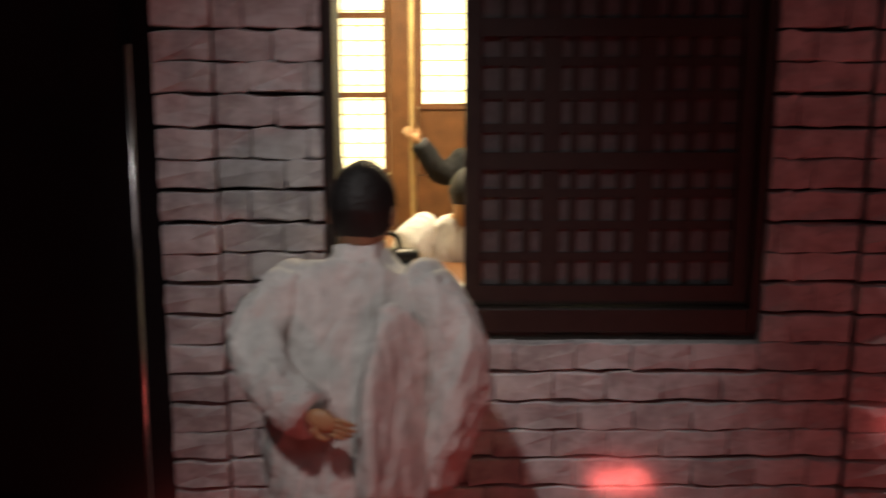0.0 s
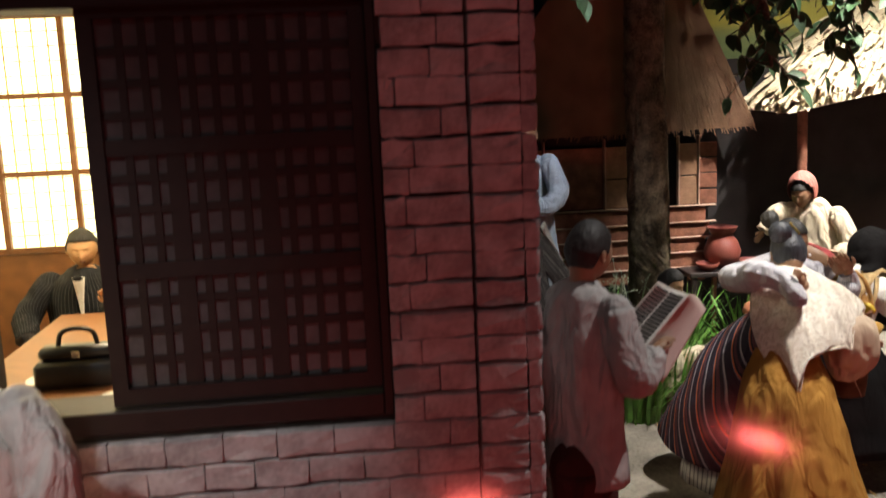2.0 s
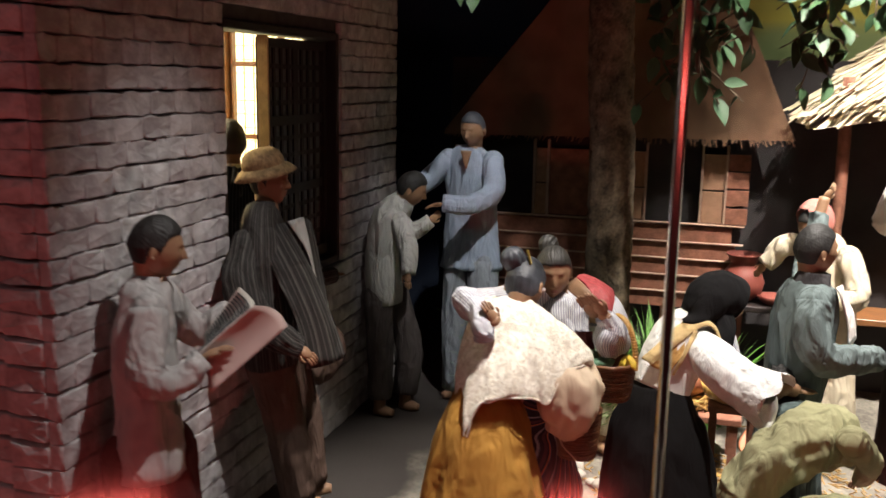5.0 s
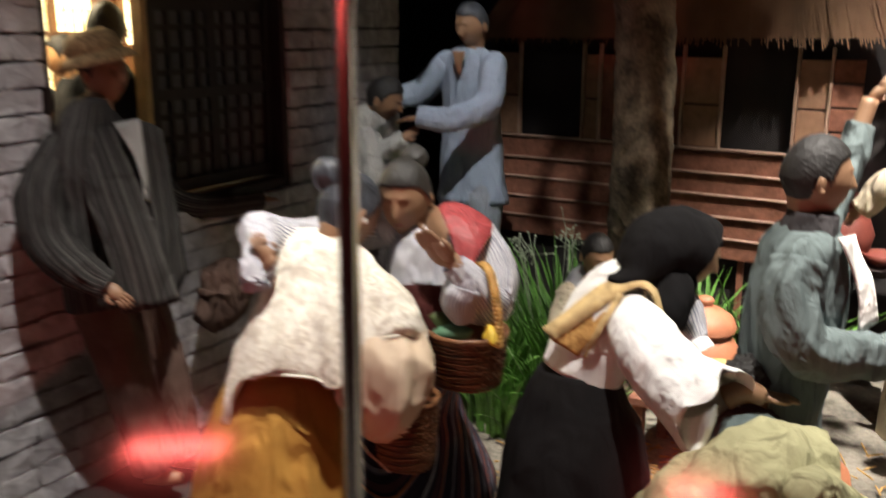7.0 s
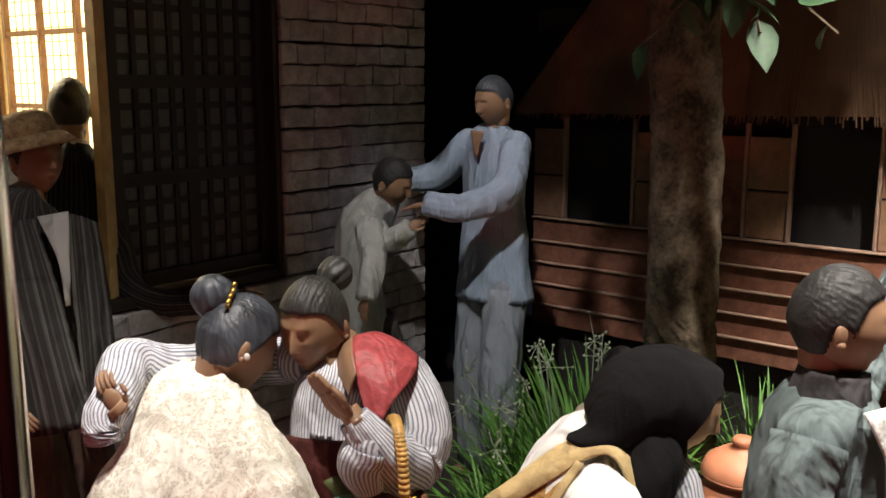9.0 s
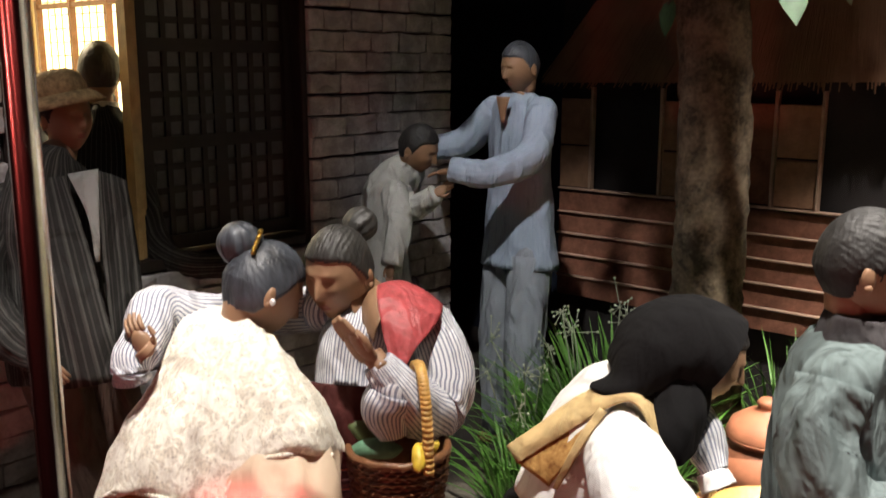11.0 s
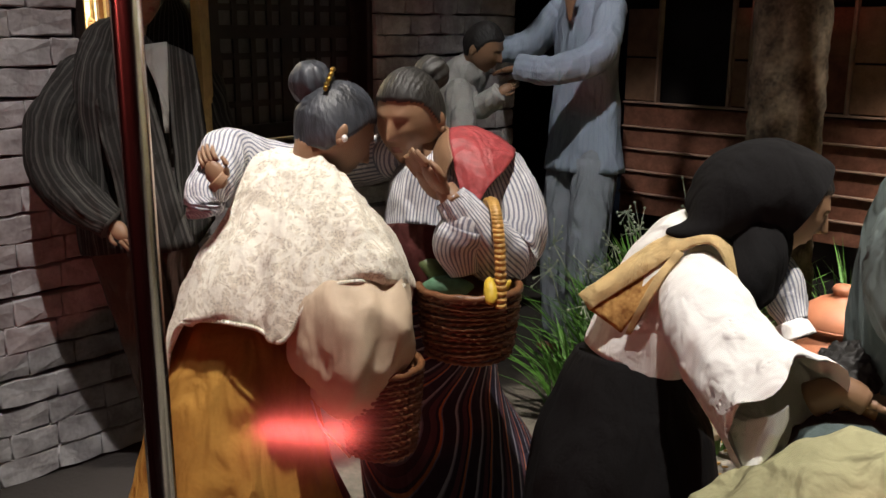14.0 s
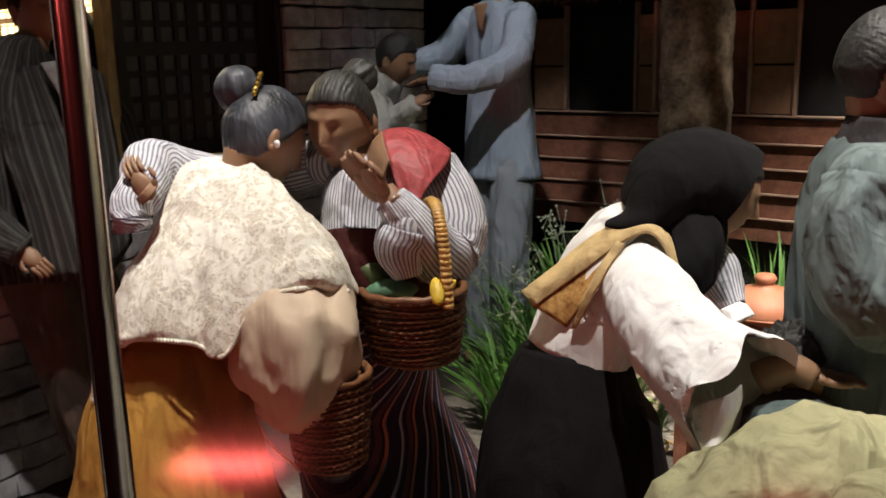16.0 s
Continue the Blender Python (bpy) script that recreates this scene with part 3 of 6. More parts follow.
# ---- market stall with a straw roof ----
stall = tagged(empty("market_stall", (0.95, 1.22, 0)), "open wooden stall under a bleached straw roof", "stall")
for x, y in ((0.800, 1.195), (1.14, 1.195), (0.80, 1.30), (1.14, 1.30)):
    bm = bmesh.new()
    sweep(bm, [(x, y, -0.004), (x + 0.002, y, 0.2), (x, y, 0.40)], [0.008, 0.007, 0.007], n=10)
    under(part("post", bm, HUTWOOD, smooth=True), stall)
for k in range(9):
    x = 0.80 + 0.036 * k
    under(part("wall_plank", boxm(x, x + 0.034, 1.310, 1.320, 0.0, 0.40, bevel=0.001), BROWNWOOD), stall)
under(part("counter", boxm(0.83, 1.12, 1.20, 1.28, 0.105, 0.113, bevel=0.001), BROWNWOOD), stall)
bm = bmesh.new()
rng = random.Random(8)


def eave(u):
    return Vector((0.765 + 0.42 * u, 1.165, 0.340 + 0.07 * u))


def side_eave(u):
    return Vector((0.765 - 0.022 * u, 1.165 + 0.17 * u, 0.340 + 0.008 * u))


for k in range(2600):
    u, layer = rng.random(), rng.random()
    if rng.random() < 0.6:
        low, top = eave(u) + Vector((0, -0.012 * rng.random(), 0.014 * rng.random() - 0.006)), Vector((0.925 + 0.30 * u, 1.285, 0.490 + 0.03 * u))
    else:
        low, top = side_eave(u) + Vector((-0.012 * rng.random(), 0, 0.014 * rng.random() - 0.006)), Vector((0.925, 1.285 + 0.02 * u, 0.490))
    w = layer * 0.8
    a, b = low.lerp(top, w), low.lerp(top, min(1, w + rng.uniform(0.22, 0.4)))
    lift = Vector((-0.002, -0.003, 0.004)) * rng.uniform(0, 2.2)
    jit = Vector((rng.gauss(0, 0.005), rng.gauss(0, 0.003), rng.gauss(0, 0.003)))
    beam(bm, a + lift + jit, b + lift * 0.4, rng.uniform(0.0022, 0.0050), 0.0009, (-0.4, -0.6, 0.7))
v = [bm.verts.new(p) for p in (eave(0), eave(1), (1.225, 1.285, 0.518), (0.925, 1.285, 0.488), side_eave(1))]
bm.faces.new((v[0], v[1], v[2], v[3]))
bm.faces.new((v[0], v[3], v[4]))
under(part("straw_roof", bm, STRAW), stall)["kind"] = "stuff"

# ---- tree ----
tree = tagged(empty("tree", (0.545, 1.10, 0)), "rough-barked tree with glossy dark green leaves", "tree")
bm = bmesh.new()
sweep(bm, [(0.549, 1.098, -0.005), (0.547, 1.10, 0.04), (0.545, 1.10, 0.15), (0.543, 1.10, 0.30), (0.536, 1.09, 0.46), (0.54, 1.08, 0.75), (0.53, 1.07, 1.0)], [0.045, 0.031, 0.026, 0.025, 0.024, 0.022, 0.016], n=60, sub=24, wrinkle=0.0030, wscale=150)
under(part("trunk", bm, BARK, smooth=True), tree)
limbs = [
    [(0.54, 1.08, 0.62), (0.47, 1.00, 0.62), (0.42, 0.93, 0.56), (0.405, 0.915, 0.50)],
    [(0.54, 1.08, 0.60), (0.60, 1.02, 0.59), (0.65, 0.98, 0.53), (0.68, 0.97, 0.44)],
    [(0.60, 1.02, 0.59), (0.70, 0.99, 0.555), (0.78, 0.97, 0.50), (0.83, 0.96, 0.46)],
    [(0.54, 1.08, 0.66), (0.52, 0.98, 0.64), (0.53, 0.92, 0.58), (0.545, 0.91, 0.54)],
    [(0.60, 1.02, 0.59), (0.61, 0.97, 0.53), (0.63, 0.955, 0.46), (0.635, 0.95, 0.40)],
    [(0.70, 0.99, 0.555), (0.74, 0.99, 0.49), (0.745, 0.99, 0.43)],
    [(0.54, 1.08, 0.60), (0.58, 1.00, 0.54), (0.60, 0.97, 0.48)],
    [(0.54, 1.08, 0.64), (0.60, 0.98, 0.62), (0.66, 0.92, 0.58), (0.72, 0.90, 0.54)],
]
for L_ in limbs:
    bm = bmesh.new()
    sweep(bm, L_, [0.007 - 0.005 * i / (len(L_) - 1) for i in range(len(L_))], n=8, sub=6)
    under(part("limb", bm, BARK, smooth=True), tree)


def leaf(bm, at, way, nor, size):
    way, nor = Vector(way).normalized(), Vector(nor)
    s = way.cross(nor).normalized()
    nor = s.cross(way)
    at = Vector(at)
    prof = ((0.0, 0.02), (0.18, 0.20), (0.42, 0.27), (0.68, 0.20), (0.88, 0.08), (1.0, 0.0))
    mid, lf, rt_ = [], [], []
    for t, w in prof:
        c = at + way * size * t - nor * size * 0.16 * t * t
        mid.append(bm.verts.new(c - nor * size * 0.035 * (1 - t)))
        lf.append(bm.verts.new(c + s * w * size + nor * size * 0.05 * w * 4))
        rt_.append(bm.verts.new(c - s * w * size + nor * size * 0.05 * w * 4))
    for i in range(len(prof) - 1):
        for q in ((lf[i], lf[i + 1], mid[i + 1], mid[i]), (mid[i], mid[i + 1], rt_[i + 1], rt_[i])):
            bm.faces.new(q).smooth = True


rng = random.Random(3)
bm = bmesh.new()
twigs = bmesh.new()
for li, L_ in enumerate(limbs):
    pts = spline(L_, 8)
    for k in range(len(pts) // 3, len(pts)):
        p = Vector(pts[k])
        for _ in range(1 if li in (0, 3) else 2):
            end = p + Vector((rng.gauss(0, 0.022), rng.gauss(0, 0.02), rng.gauss(-0.022, 0.02)))
            beam(twigs, p, end, 0.0011, 0.0011, (0.3, 0.2, 0.9))
            for _ in range(2):
                q = p.lerp(end, rng.uniform(0.4, 1))
                leaf(bm, q, (rng.gauss(0, 0.7), rng.gauss(-0.2, 0.6), rng.gauss(-0.8, 0.5)), (rng.gauss(0, 0.6), rng.gauss(-0.6, 0.5), rng.gauss(0.7, 0.4)), rng.uniform(0.018, 0.030))
for k in range(170):
    p = Vector((rng.uniform(0.38, 0.74), rng.uniform(0.97, 1.16), rng.uniform(0.57, 0.72)))
    leaf(bm, p, (rng.gauss(0, 0.7), rng.gauss(-0.2, 0.6), rng.gauss(-0.8, 0.5)), (rng.gauss(0, 0.6), rng.gauss(-0.6, 0.5), rng.gauss(0.7, 0.4)), rng.uniform(0.018, 0.030))
crown = under(part("crown", bm, LEAF), tree)
crown["kind"] = "stuff"
tw = under(part("twigs", twigs, BARK), tree)
tw["kind"] = "stuff"


# ---- glass pane of the display ----
m = bpy.data.materials.new("clear_pane")
nt, N, L, b = nodes_of(m)
tr, gl, mx = N.new("ShaderNodeBsdfTransparent"), N.new("ShaderNodeBsdfGlossy"), N.new("ShaderNodeMixShader")
gl.inputs["Roughness"].default_value = 0.095
mx.inputs[0].default_value = 0.042
L.new(tr.outputs[0], mx.inputs[1])
L.new(gl.outputs[0], mx.inputs[2])
L.new(mx.outputs[0], N["Material Output"].inputs["Surface"])
bm = bmesh.new()
v = [bm.verts.new(p) for p in ((-0.60, 0.171, -0.02), (1.60, 0.831, -0.02), (1.60, 0.831, 1.3), (-0.60, 0.171, 1.3))]
bm.faces.new(v)
pane = tagged(part("display_pane", bm, m), "clear glass pane in front of the display", "glass", kind="structure")
pane.visible_shadow = False
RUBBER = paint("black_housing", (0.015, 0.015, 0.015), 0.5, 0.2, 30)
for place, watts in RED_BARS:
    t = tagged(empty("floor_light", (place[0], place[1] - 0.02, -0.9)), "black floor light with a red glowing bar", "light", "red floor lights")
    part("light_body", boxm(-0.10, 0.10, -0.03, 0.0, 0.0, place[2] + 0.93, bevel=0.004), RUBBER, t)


# ---- figurines: each one plain mesh ----
SKIN = paint("painted_skin", (0.31, 0.175, 0.10), 0.5, 0.2, 60, 0.05)
SKINPALE = paint("painted_pale_skin", (0.60, 0.34, 0.17), 0.45, 0.2, 60, 0.05)
HAIRBLACK = paint("black_painted_hair", (0.016, 0.014, 0.013), 0.62, 0.5, 180, 0.8, 420, stretch=(1.0, 1.0, 0.10))
HAIRGREY = paint("grey_painted_hair", (0.066, 0.073, 0.088), 0.5, 0.6, 60, 1.0, 420, stretch=(1.0, 1.0, 0.10), dirt=(0.012, 0.013, 0.017))
HAIRDARK = paint("dark_grey_painted_hair", (0.040, 0.037, 0.033), 0.55, 0.5, 60, 1.0, 420, stretch=(1.0, 1.0, 0.10), dirt=(0.012, 0.011, 0.010))
COTTON = paint("white_cotton", (0.76, 0.74, 0.72), 0.85, 0.12, 60, 0.3, 700, crease=0.6)
BARONG = paint("grey_white_linen", (0.80, 0.77, 0.73), 0.9, 0.25, 110, 0.8, 420, crease=0.6)
CREAM = paint("cream_cotton", (0.66, 0.57, 0.42), 0.85, 0.2, 60, 0.3, 700, crease=0.8)
ORGANZA = paint("peach_organza", (0.64, 0.50, 0.36), 0.7, 0.2, 50, 0.2, 600, crease=0.2)
GREYSHIRT = paint("grey_cotton", (0.48, 0.48, 0.45), 0.85, 0.2, 60, 0.3, 700, crease=0.8)
GREYLINEN = paint("grey_linen", (0.46, 0.44, 0.43), 0.9, 0.25, 90, 0.5, 700, crease=0.8)
OCHRE = paint("ochre_cotton", (0.47, 0.24, 0.05), 0.85, 0.3, 30, 0.3, 700, crease=0.5)
BLACKCLOTH = paint("black_cloth", (0.007, 0.0065, 0.007), 0.9, 0.3, 60, 0.4, 800, crease=0.3)
MAROON = paint("maroon_cloth", (0.075, 0.02, 0.018), 0.85, 0.4, 60, 0.4, 700, crease=0.7)
REDDAMASK = paint("red_damask", (0.46, 0.07, 0.075), 0.55, 0.4, 260, 0.4, 700, crease=0.4)
YELLOWSHAWL = paint("yellow_brocade", (0.60, 0.43, 0.20), 0.75, 0.3, 160, 0.5, 900, crease=0.4)
BROWNPRINT = paint("brown_printed_cloth", (0.55, 0.32, 0.11), 0.8, 0.5, 220, 0.3, 700, dirt=(0.22, 0.10, 0.03))
OLIVE = paint("olive_cotton", (0.36, 0.345, 0.20), 0.85, 0.2, 40, 0.35, 700, crease=0.7)
TEAL = paint("grey_teal_cotton", (0.125, 0.155, 0.155), 0.85, 0.2, 50, 0.3, 700, crease=0.9)
DARKTEAL = paint("dark_teal_cotton", (0.075, 0.10, 0.10), 0.85, 0.25, 50, 0.3, 700, crease=0.8)
SCARF = paint("dark_grey_scarf", (0.055, 0.05, 0.052), 0.9, 0.3, 60, 0.4, 800, crease=0.7)
BLUECOTTON = striped("pale_blue_cotton", (0.36, 0.43, 0.53), [(0.004, 0.12, 0, (0.26, 0.32, 0.42))], 0)
BLUETROUSER = paint("grey_blue_trousers", (0.30, 0.33, 0.37), 0.85, 0.2, 50, 0.3, 700, crease=0.9)
GREYTROUSER = paint("dark_grey_trousers", (0.10, 0.085, 0.08), 0.9, 0.3, 50, 0.3, 700, crease=0.8)
BROWNTROUSER = paint("brown_trousers", (0.15, 0.095, 0.075), 0.9, 0.3, 50, 0.3, 700, crease=0.8)
SUITBLACK = striped("black_pinstripe", (0.016, 0.017, 0.019), [(0.0026, 0.16, 0, (0.06, 0.06, 0.065))], 0)
JACKETGREY = striped("grey_striped_weave", (0.036, 0.034, 0.032), [(0.0075, 0.16, 0, (0.095, 0.09, 0.083)), (0.0031, 0.25, 0.3, (0.065, 0.06, 0.056))], 0)
STRIPESLEEVE = striped("blue_grey_striped_cotton", (0.72, 0.71, 0.73), [(0.0018, 0.42, 0, (0.22, 0.23, 0.29))], 0)
STRIPESKIRT = striped("dark_striped_weave", (0.030, 0.027, 0.045), [(0.0130, 0.10, 0, (0.48, 0.15, 0.07)), (0.0130, 0.08, 0.5, (0.32, 0.31, 0.36)), (0.0130, 0.16, 0.24, (0.10, 0.045, 0.06)), (0.0065, 0.07, 0.85, (0.14, 0.14, 0.20))], plane=(0.0, 1.0, -0.22))
STRIPEPANTS = striped("white_striped_trousers", (0.68, 0.66, 0.62), [(0.005, 0.3, 0, (0.2, 0.19, 0.2))], 0)
PINKCLOTH = paint("pink_hood_cloth", (0.62, 0.24, 0.20), 0.85, 0.25, 60, 0.3, crease=0.6)
STRAWHAT = paint("woven_straw", (0.42, 0.29, 0.15), 0.8, 0.55, 240, 0.9, 600)
GOLD = paint("gilt_comb", (0.75, 0.5, 0.12), 0.3, 0.3, 100, 0.1, metal=1.0)
LIP = paint("painted_lip", (0.26, 0.09, 0.06), 0.45, 0.2, 60, 0.05)
PEARL = paint("pearl", (0.8, 0.78, 0.75), 0.2, 0.1, 50, 0.0)


def lace_material():
    """Net with closed flowers and scrolls; the holes of the net let the cloth below show."""
    m = paint("cream_lace", (0.86, 0.82, 0.72), 0.8, 0.12, 90, 0.5, 800, crease=0.35)
    nt, N, L, b = m.node_tree, m.node_tree.nodes, m.node_tree.links, m.node_tree.nodes["Principled BSDF"]
    geo = N.new("ShaderNodeNewGeometry")

    def math_node(op, a, v):
        q = N.new("ShaderNodeMath")
        q.operation, q.inputs[1].default_value = op, v
        L.new(a, q.inputs[0])
        return q.outputs[0]
    vo, flower, scroll = N.new("ShaderNodeTexVoronoi"), N.new("ShaderNodeTexNoise"), N.new("ShaderNodeTexNoise")
    vo.inputs["Scale"].default_value = 1300
    flower.inputs["Scale"].default_value, flower.inputs["Detail"].default_value, flower.inputs["Distortion"].default_value = 150, 3, 1.6
    scroll.inputs["Scale"].default_value, scroll.inputs["Detail"].default_value, scroll.inputs["Distortion"].default_value = 60, 2, 2.0
    for t in (vo, flower, scroll):
        L.new(geo.outputs["Position"], t.inputs["Vector"])
    hole = math_node("LESS_THAN", vo.outputs["Distance"], 0.36)
    net = math_node("LESS_THAN", flower.outputs["Fac"], 0.53)
    off = math_node("ABSOLUTE", math_node("SUBTRACT", scroll.outputs["Fac"], 0.5), 0)
    away = math_node("GREATER_THAN", off, 0.022)
    gate = N.new("ShaderNodeMath")
    gate.operation = "MULTIPLY"
    L.new(net, gate.inputs[0])
    L.new(away, gate.inputs[1])
    both = N.new("ShaderNodeMath")
    both.operation = "MULTIPLY"
    L.new(gate.outputs[0], both.inputs[0])
    L.new(hole, both.inputs[1])
    alpha = N.new("ShaderNodeMath")
    alpha.operation, alpha.inputs[1].default_value, alpha.inputs[2].default_value = "MULTIPLY_ADD", -0.40, 1.0
    L.new(both.outputs[0], alpha.inputs[0])
    L.new(alpha.outputs[0], b.inputs["Alpha"])
    mx = N.new("ShaderNodeMix")
    mx.data_type = "RGBA"
    L.new(gate.outputs[0], mx.inputs[0])
    L.new(b.inputs["Base Color"].links[0].from_socket, mx.inputs[6])
    mx.inputs[7].default_value = (0.70, 0.64, 0.53, 1)
    L.new(mx.outputs[2], b.inputs["Base Color"])
    return m


def eyelet_material():
    """White cotton with raised cut-work in patches."""
    m = paint("eyelet_cotton", (0.78, 0.765, 0.75), 0.85, 0.10, 60, 0.3, 700, crease=0.45)
    nt, N, L, b = m.node_tree, m.node_tree.nodes, m.node_tree.links, m.node_tree.nodes["Principled BSDF"]
    geo, vo, patch = N.new("ShaderNodeNewGeometry"), N.new("ShaderNodeTexVoronoi"), N.new("ShaderNodeTexNoise")
    vo.inputs["Scale"].default_value, patch.inputs["Scale"].default_value = 330, 45
    for t in (vo, patch):
        L.new(geo.outputs["Position"], t.inputs["Vector"])
    ring, mask, mul = N.new("ShaderNodeMapRange"), N.new("ShaderNodeMapRange"), N.new("ShaderNodeMath")
    ring.inputs[1].default_value, ring.inputs[2].default_value = 0.12, 0.34
    mask.inputs[1].default_value, mask.inputs[2].default_value = 0.56, 0.62
    L.new(vo.outputs["Distance"], ring.inputs[0])
    L.new(patch.outputs["Fac"], mask.inputs[0])
    mul.operation = "MULTIPLY"
    L.new(ring.outputs[0], mul.inputs[0])
    L.new(mask.outputs[0], mul.inputs[1])
    bn = N.new("ShaderNodeBump")
    bn.inputs["Strength"].default_value, bn.inputs["Distance"].default_value = 0.55, 0.0016
    L.new(mul.outputs[0], bn.inputs["Height"])
    L.new(b.inputs["Normal"].links[0].from_socket, bn.inputs["Normal"])
    L.new(bn.outputs[0], b.inputs["Normal"])
    return m


EYELET = eyelet_material()
LACE = lace_material()


class Figure:
    """Collects the forms of one figurine, with the materials by name of use."""

    def __init__(self):
        self.bm, self.mats = bmesh.new(), []

    def m(self, material):
        if material not in self.mats:
            self.mats.append(material)
        return self.mats.index(material)

    def tube(self, pts, radii, material, **k):
        if k.get("wrinkle"):
            k.setdefault("fold", 0.055)
            k.setdefault("folds", 5)
            k.setdefault("seed", 3.0 * pts[0][0] + 5.0 * pts[0][1])
            k["n"], k["sub"] = max(k.get("n", 24), 36), max(k.get("sub", 5), 8)
            if not isinstance(radii[0], (tuple, list)) and radii[0] > 0.0095:
                self.ball(pts[0], (radii[0] * 0.99,) * 3, material, n=20, m=14)
        sweep(self.bm, [Vector(p) for p in pts], radii, self.m(material), **k)

    def ball(self, c, r, material, **k):
        ball(self.bm, c, r, self.m(material), **k)

    def sheet(self, ctrl, material, **k):
        cloth(self.bm, ctrl, self.m(material), **k)

    def head(self, c, fwd, hair, skin=SKIN, R=0.0165, up=(0, 0, 1), neck=None, short=True, curl=0.0):
        """A carved head: skull, brow, nose, lips, chin and ears; hair as a raised cap with combed grooves."""
        c, f, u = Vector(c), Vector(fwd).normalized(), Vector(up).normalized()
        s = f.cross(u).normalized()
        u = s.cross(f)
        n, m = 108, 92
        line = ((-1, -0.55), (-0.42, -0.50), (-0.26, 0.02), (0.02, 0.02), (0.12, -0.12), (0.24, 0.16), (0.42, 0.46), (1, 0.60)) if short else ((-1, -0.62), (-0.30, -0.52), (0.0, -0.16), (0.22, 0.10), (0.45, 0.42), (1, 0.56))
        ly, lz = [q[0] for q in line], [q[1] for q in line]
        skin_i, hair_i, lip_i = self.m(skin), self.m(hair), self.m(LIP)
        bump = lambda v, at, w: math.exp(-((v - at) / w) ** 2)
        lay = self.bm.loops.layers.uv.get("weave") or self.bm.loops.layers.uv.new("weave")
        rows, tone = [], []
        for i in range(m + 1):
            th = math.pi * i / m
            row, trow = [], []
            for k in range(n):
                g = 2 * math.pi * k / n
                x, y, z = math.sin(th) * math.cos(g), math.sin(th) * math.sin(g), math.cos(th)
                px, py, pz = 0.79 * x, 0.98 * y, 1.18 * z
                low = max(0.0, -z)
                px *= 1 - 0.30 * low ** 1.5
                if y < 0:
                    py *= 1 - 0.42 * low
                front = max(0.0, y)
                ax = abs(x)
                d = 0.26 * bump(x, 0, 0.13) * max(0.0, min(1.0, (0.22 - z) / 0.40)) * (1 if z > -0.20 else max(0.0, 1 + (z + 0.20) / 0.09))
                d += 0.05 * bump(z, 0.27, 0.08) * bump(ax, 0.30, 0.25) - 0.10 * bump(ax, 0.32, 0.15) * bump(z, 0.10, 0.09) + 0.05 * bump(ax, 0.32, 0.11) * bump(z, 0.07, 0.05)
                d += 0.07 * bump(x, 0, 0.22) * (bump(z, -0.42, 0.05) + bump(z, -0.55, 0.055)) + 0.12 * bump(x, 0, 0.28) * bump(z, -0.84, 0.13) + 0.04 * bump(ax, 0.55, 0.2) * bump(z, -0.12, 0.2)
                py += d * min(1.0, front * 3)
                h = z - float(np.interp(y, ly, lz)) - 0.012 * math.sin(9 * g)
                over = max(0.0, min(1.0, h / 0.07))
                grow = 1 + over * (0.085 + (0.010 if short else 0.012) * math.sin(46 * math.atan2(x, z + 0.55 * y) + 4 * noise.noise(Vector((x, y, z)) * 3)))
                if curl:
                    grow += over * curl * noise.noise(Vector((x, y, z)) * 7.5)
                row.append(self.bm.verts.new(c + (s * px + f * py + u * pz) * R * grow))
                lip = y > 0.3 and abs(z + 0.485) < 0.085 and ax < 0.20
                trow.append(1 if h > 0.0 else (2 if lip else 0))
            rows.append(row)
            tone.append(trow)
        for i in range(m):
            for k in range(n):
                q = (k + 1) % n
                fc = self.bm.faces.new((rows[i][k], rows[i + 1][k], rows[i + 1][q], rows[i][q]))
                t = tone[i + 1][k]
                fc.material_index, fc.smooth = (skin_i, hair_i, lip_i)[t], True
                for lp in fc.loops:
                    lp[lay].uv = (lp.vert.co.x, lp.vert.co.z)
        bmesh.ops.remove_doubles(self.bm, verts=rows[0] + rows[m], dist=R * 0.002)
        for k in (-1, 1):
            e = c + s * R * 0.80 * k - f * R * 0.10 - u * R * 0.08
            self.ball(e, (R * 0.09, R * 0.17, R * 0.27), skin, fwd=f - s * 0.35 * k, up=u, n=12, m=8)
            self.ball(e + s * R * 0.05 * k - u * R * 0.20, (R * 0.07, R * 0.10, R * 0.10), skin, fwd=f, up=u, n=8, m=6)
        if neck:
            n0 = Vector(neck)
            self.tube([c - u * R * 0.45 - f * R * 0.22, (c - u * R * 1.1 - f * R * 0.25).lerp(n0, 0.4), n0], [R * 0.56, R * 0.50, R * 0.72], skin, n=18)

    def bun(self, c, axis, r, hair):
        """A knot of hair with twisted grooves."""
        c, a = Vector(c), Vector(axis).normalized()
        e1 = a.cross(Vector((0.3, 0.2, 0.9))).normalized()
        pts = [c + a * r * h for h in (-1.15, -0.9, -0.5, 0.0, 0.45, 0.8, 0.98)]
        rings = sweep(self.bm, pts, [r * q for q in (0.55, 0.72, 0.95, 1.0, 0.88, 0.55, 0.12)], self.m(hair), n=48, sub=5, up=e1)
        for i, ring in enumerate(rings):
            mid = sum((v.co for v in ring), Vector()) / len(ring)
            for j, v in enumerate(ring):
                v.co = mid + (v.co - mid) * (1 + 0.06 * math.sin(9 * 2 * math.pi * j / 48 + i * 0.22) + 0.04 * noise.noise(v.co * 300))

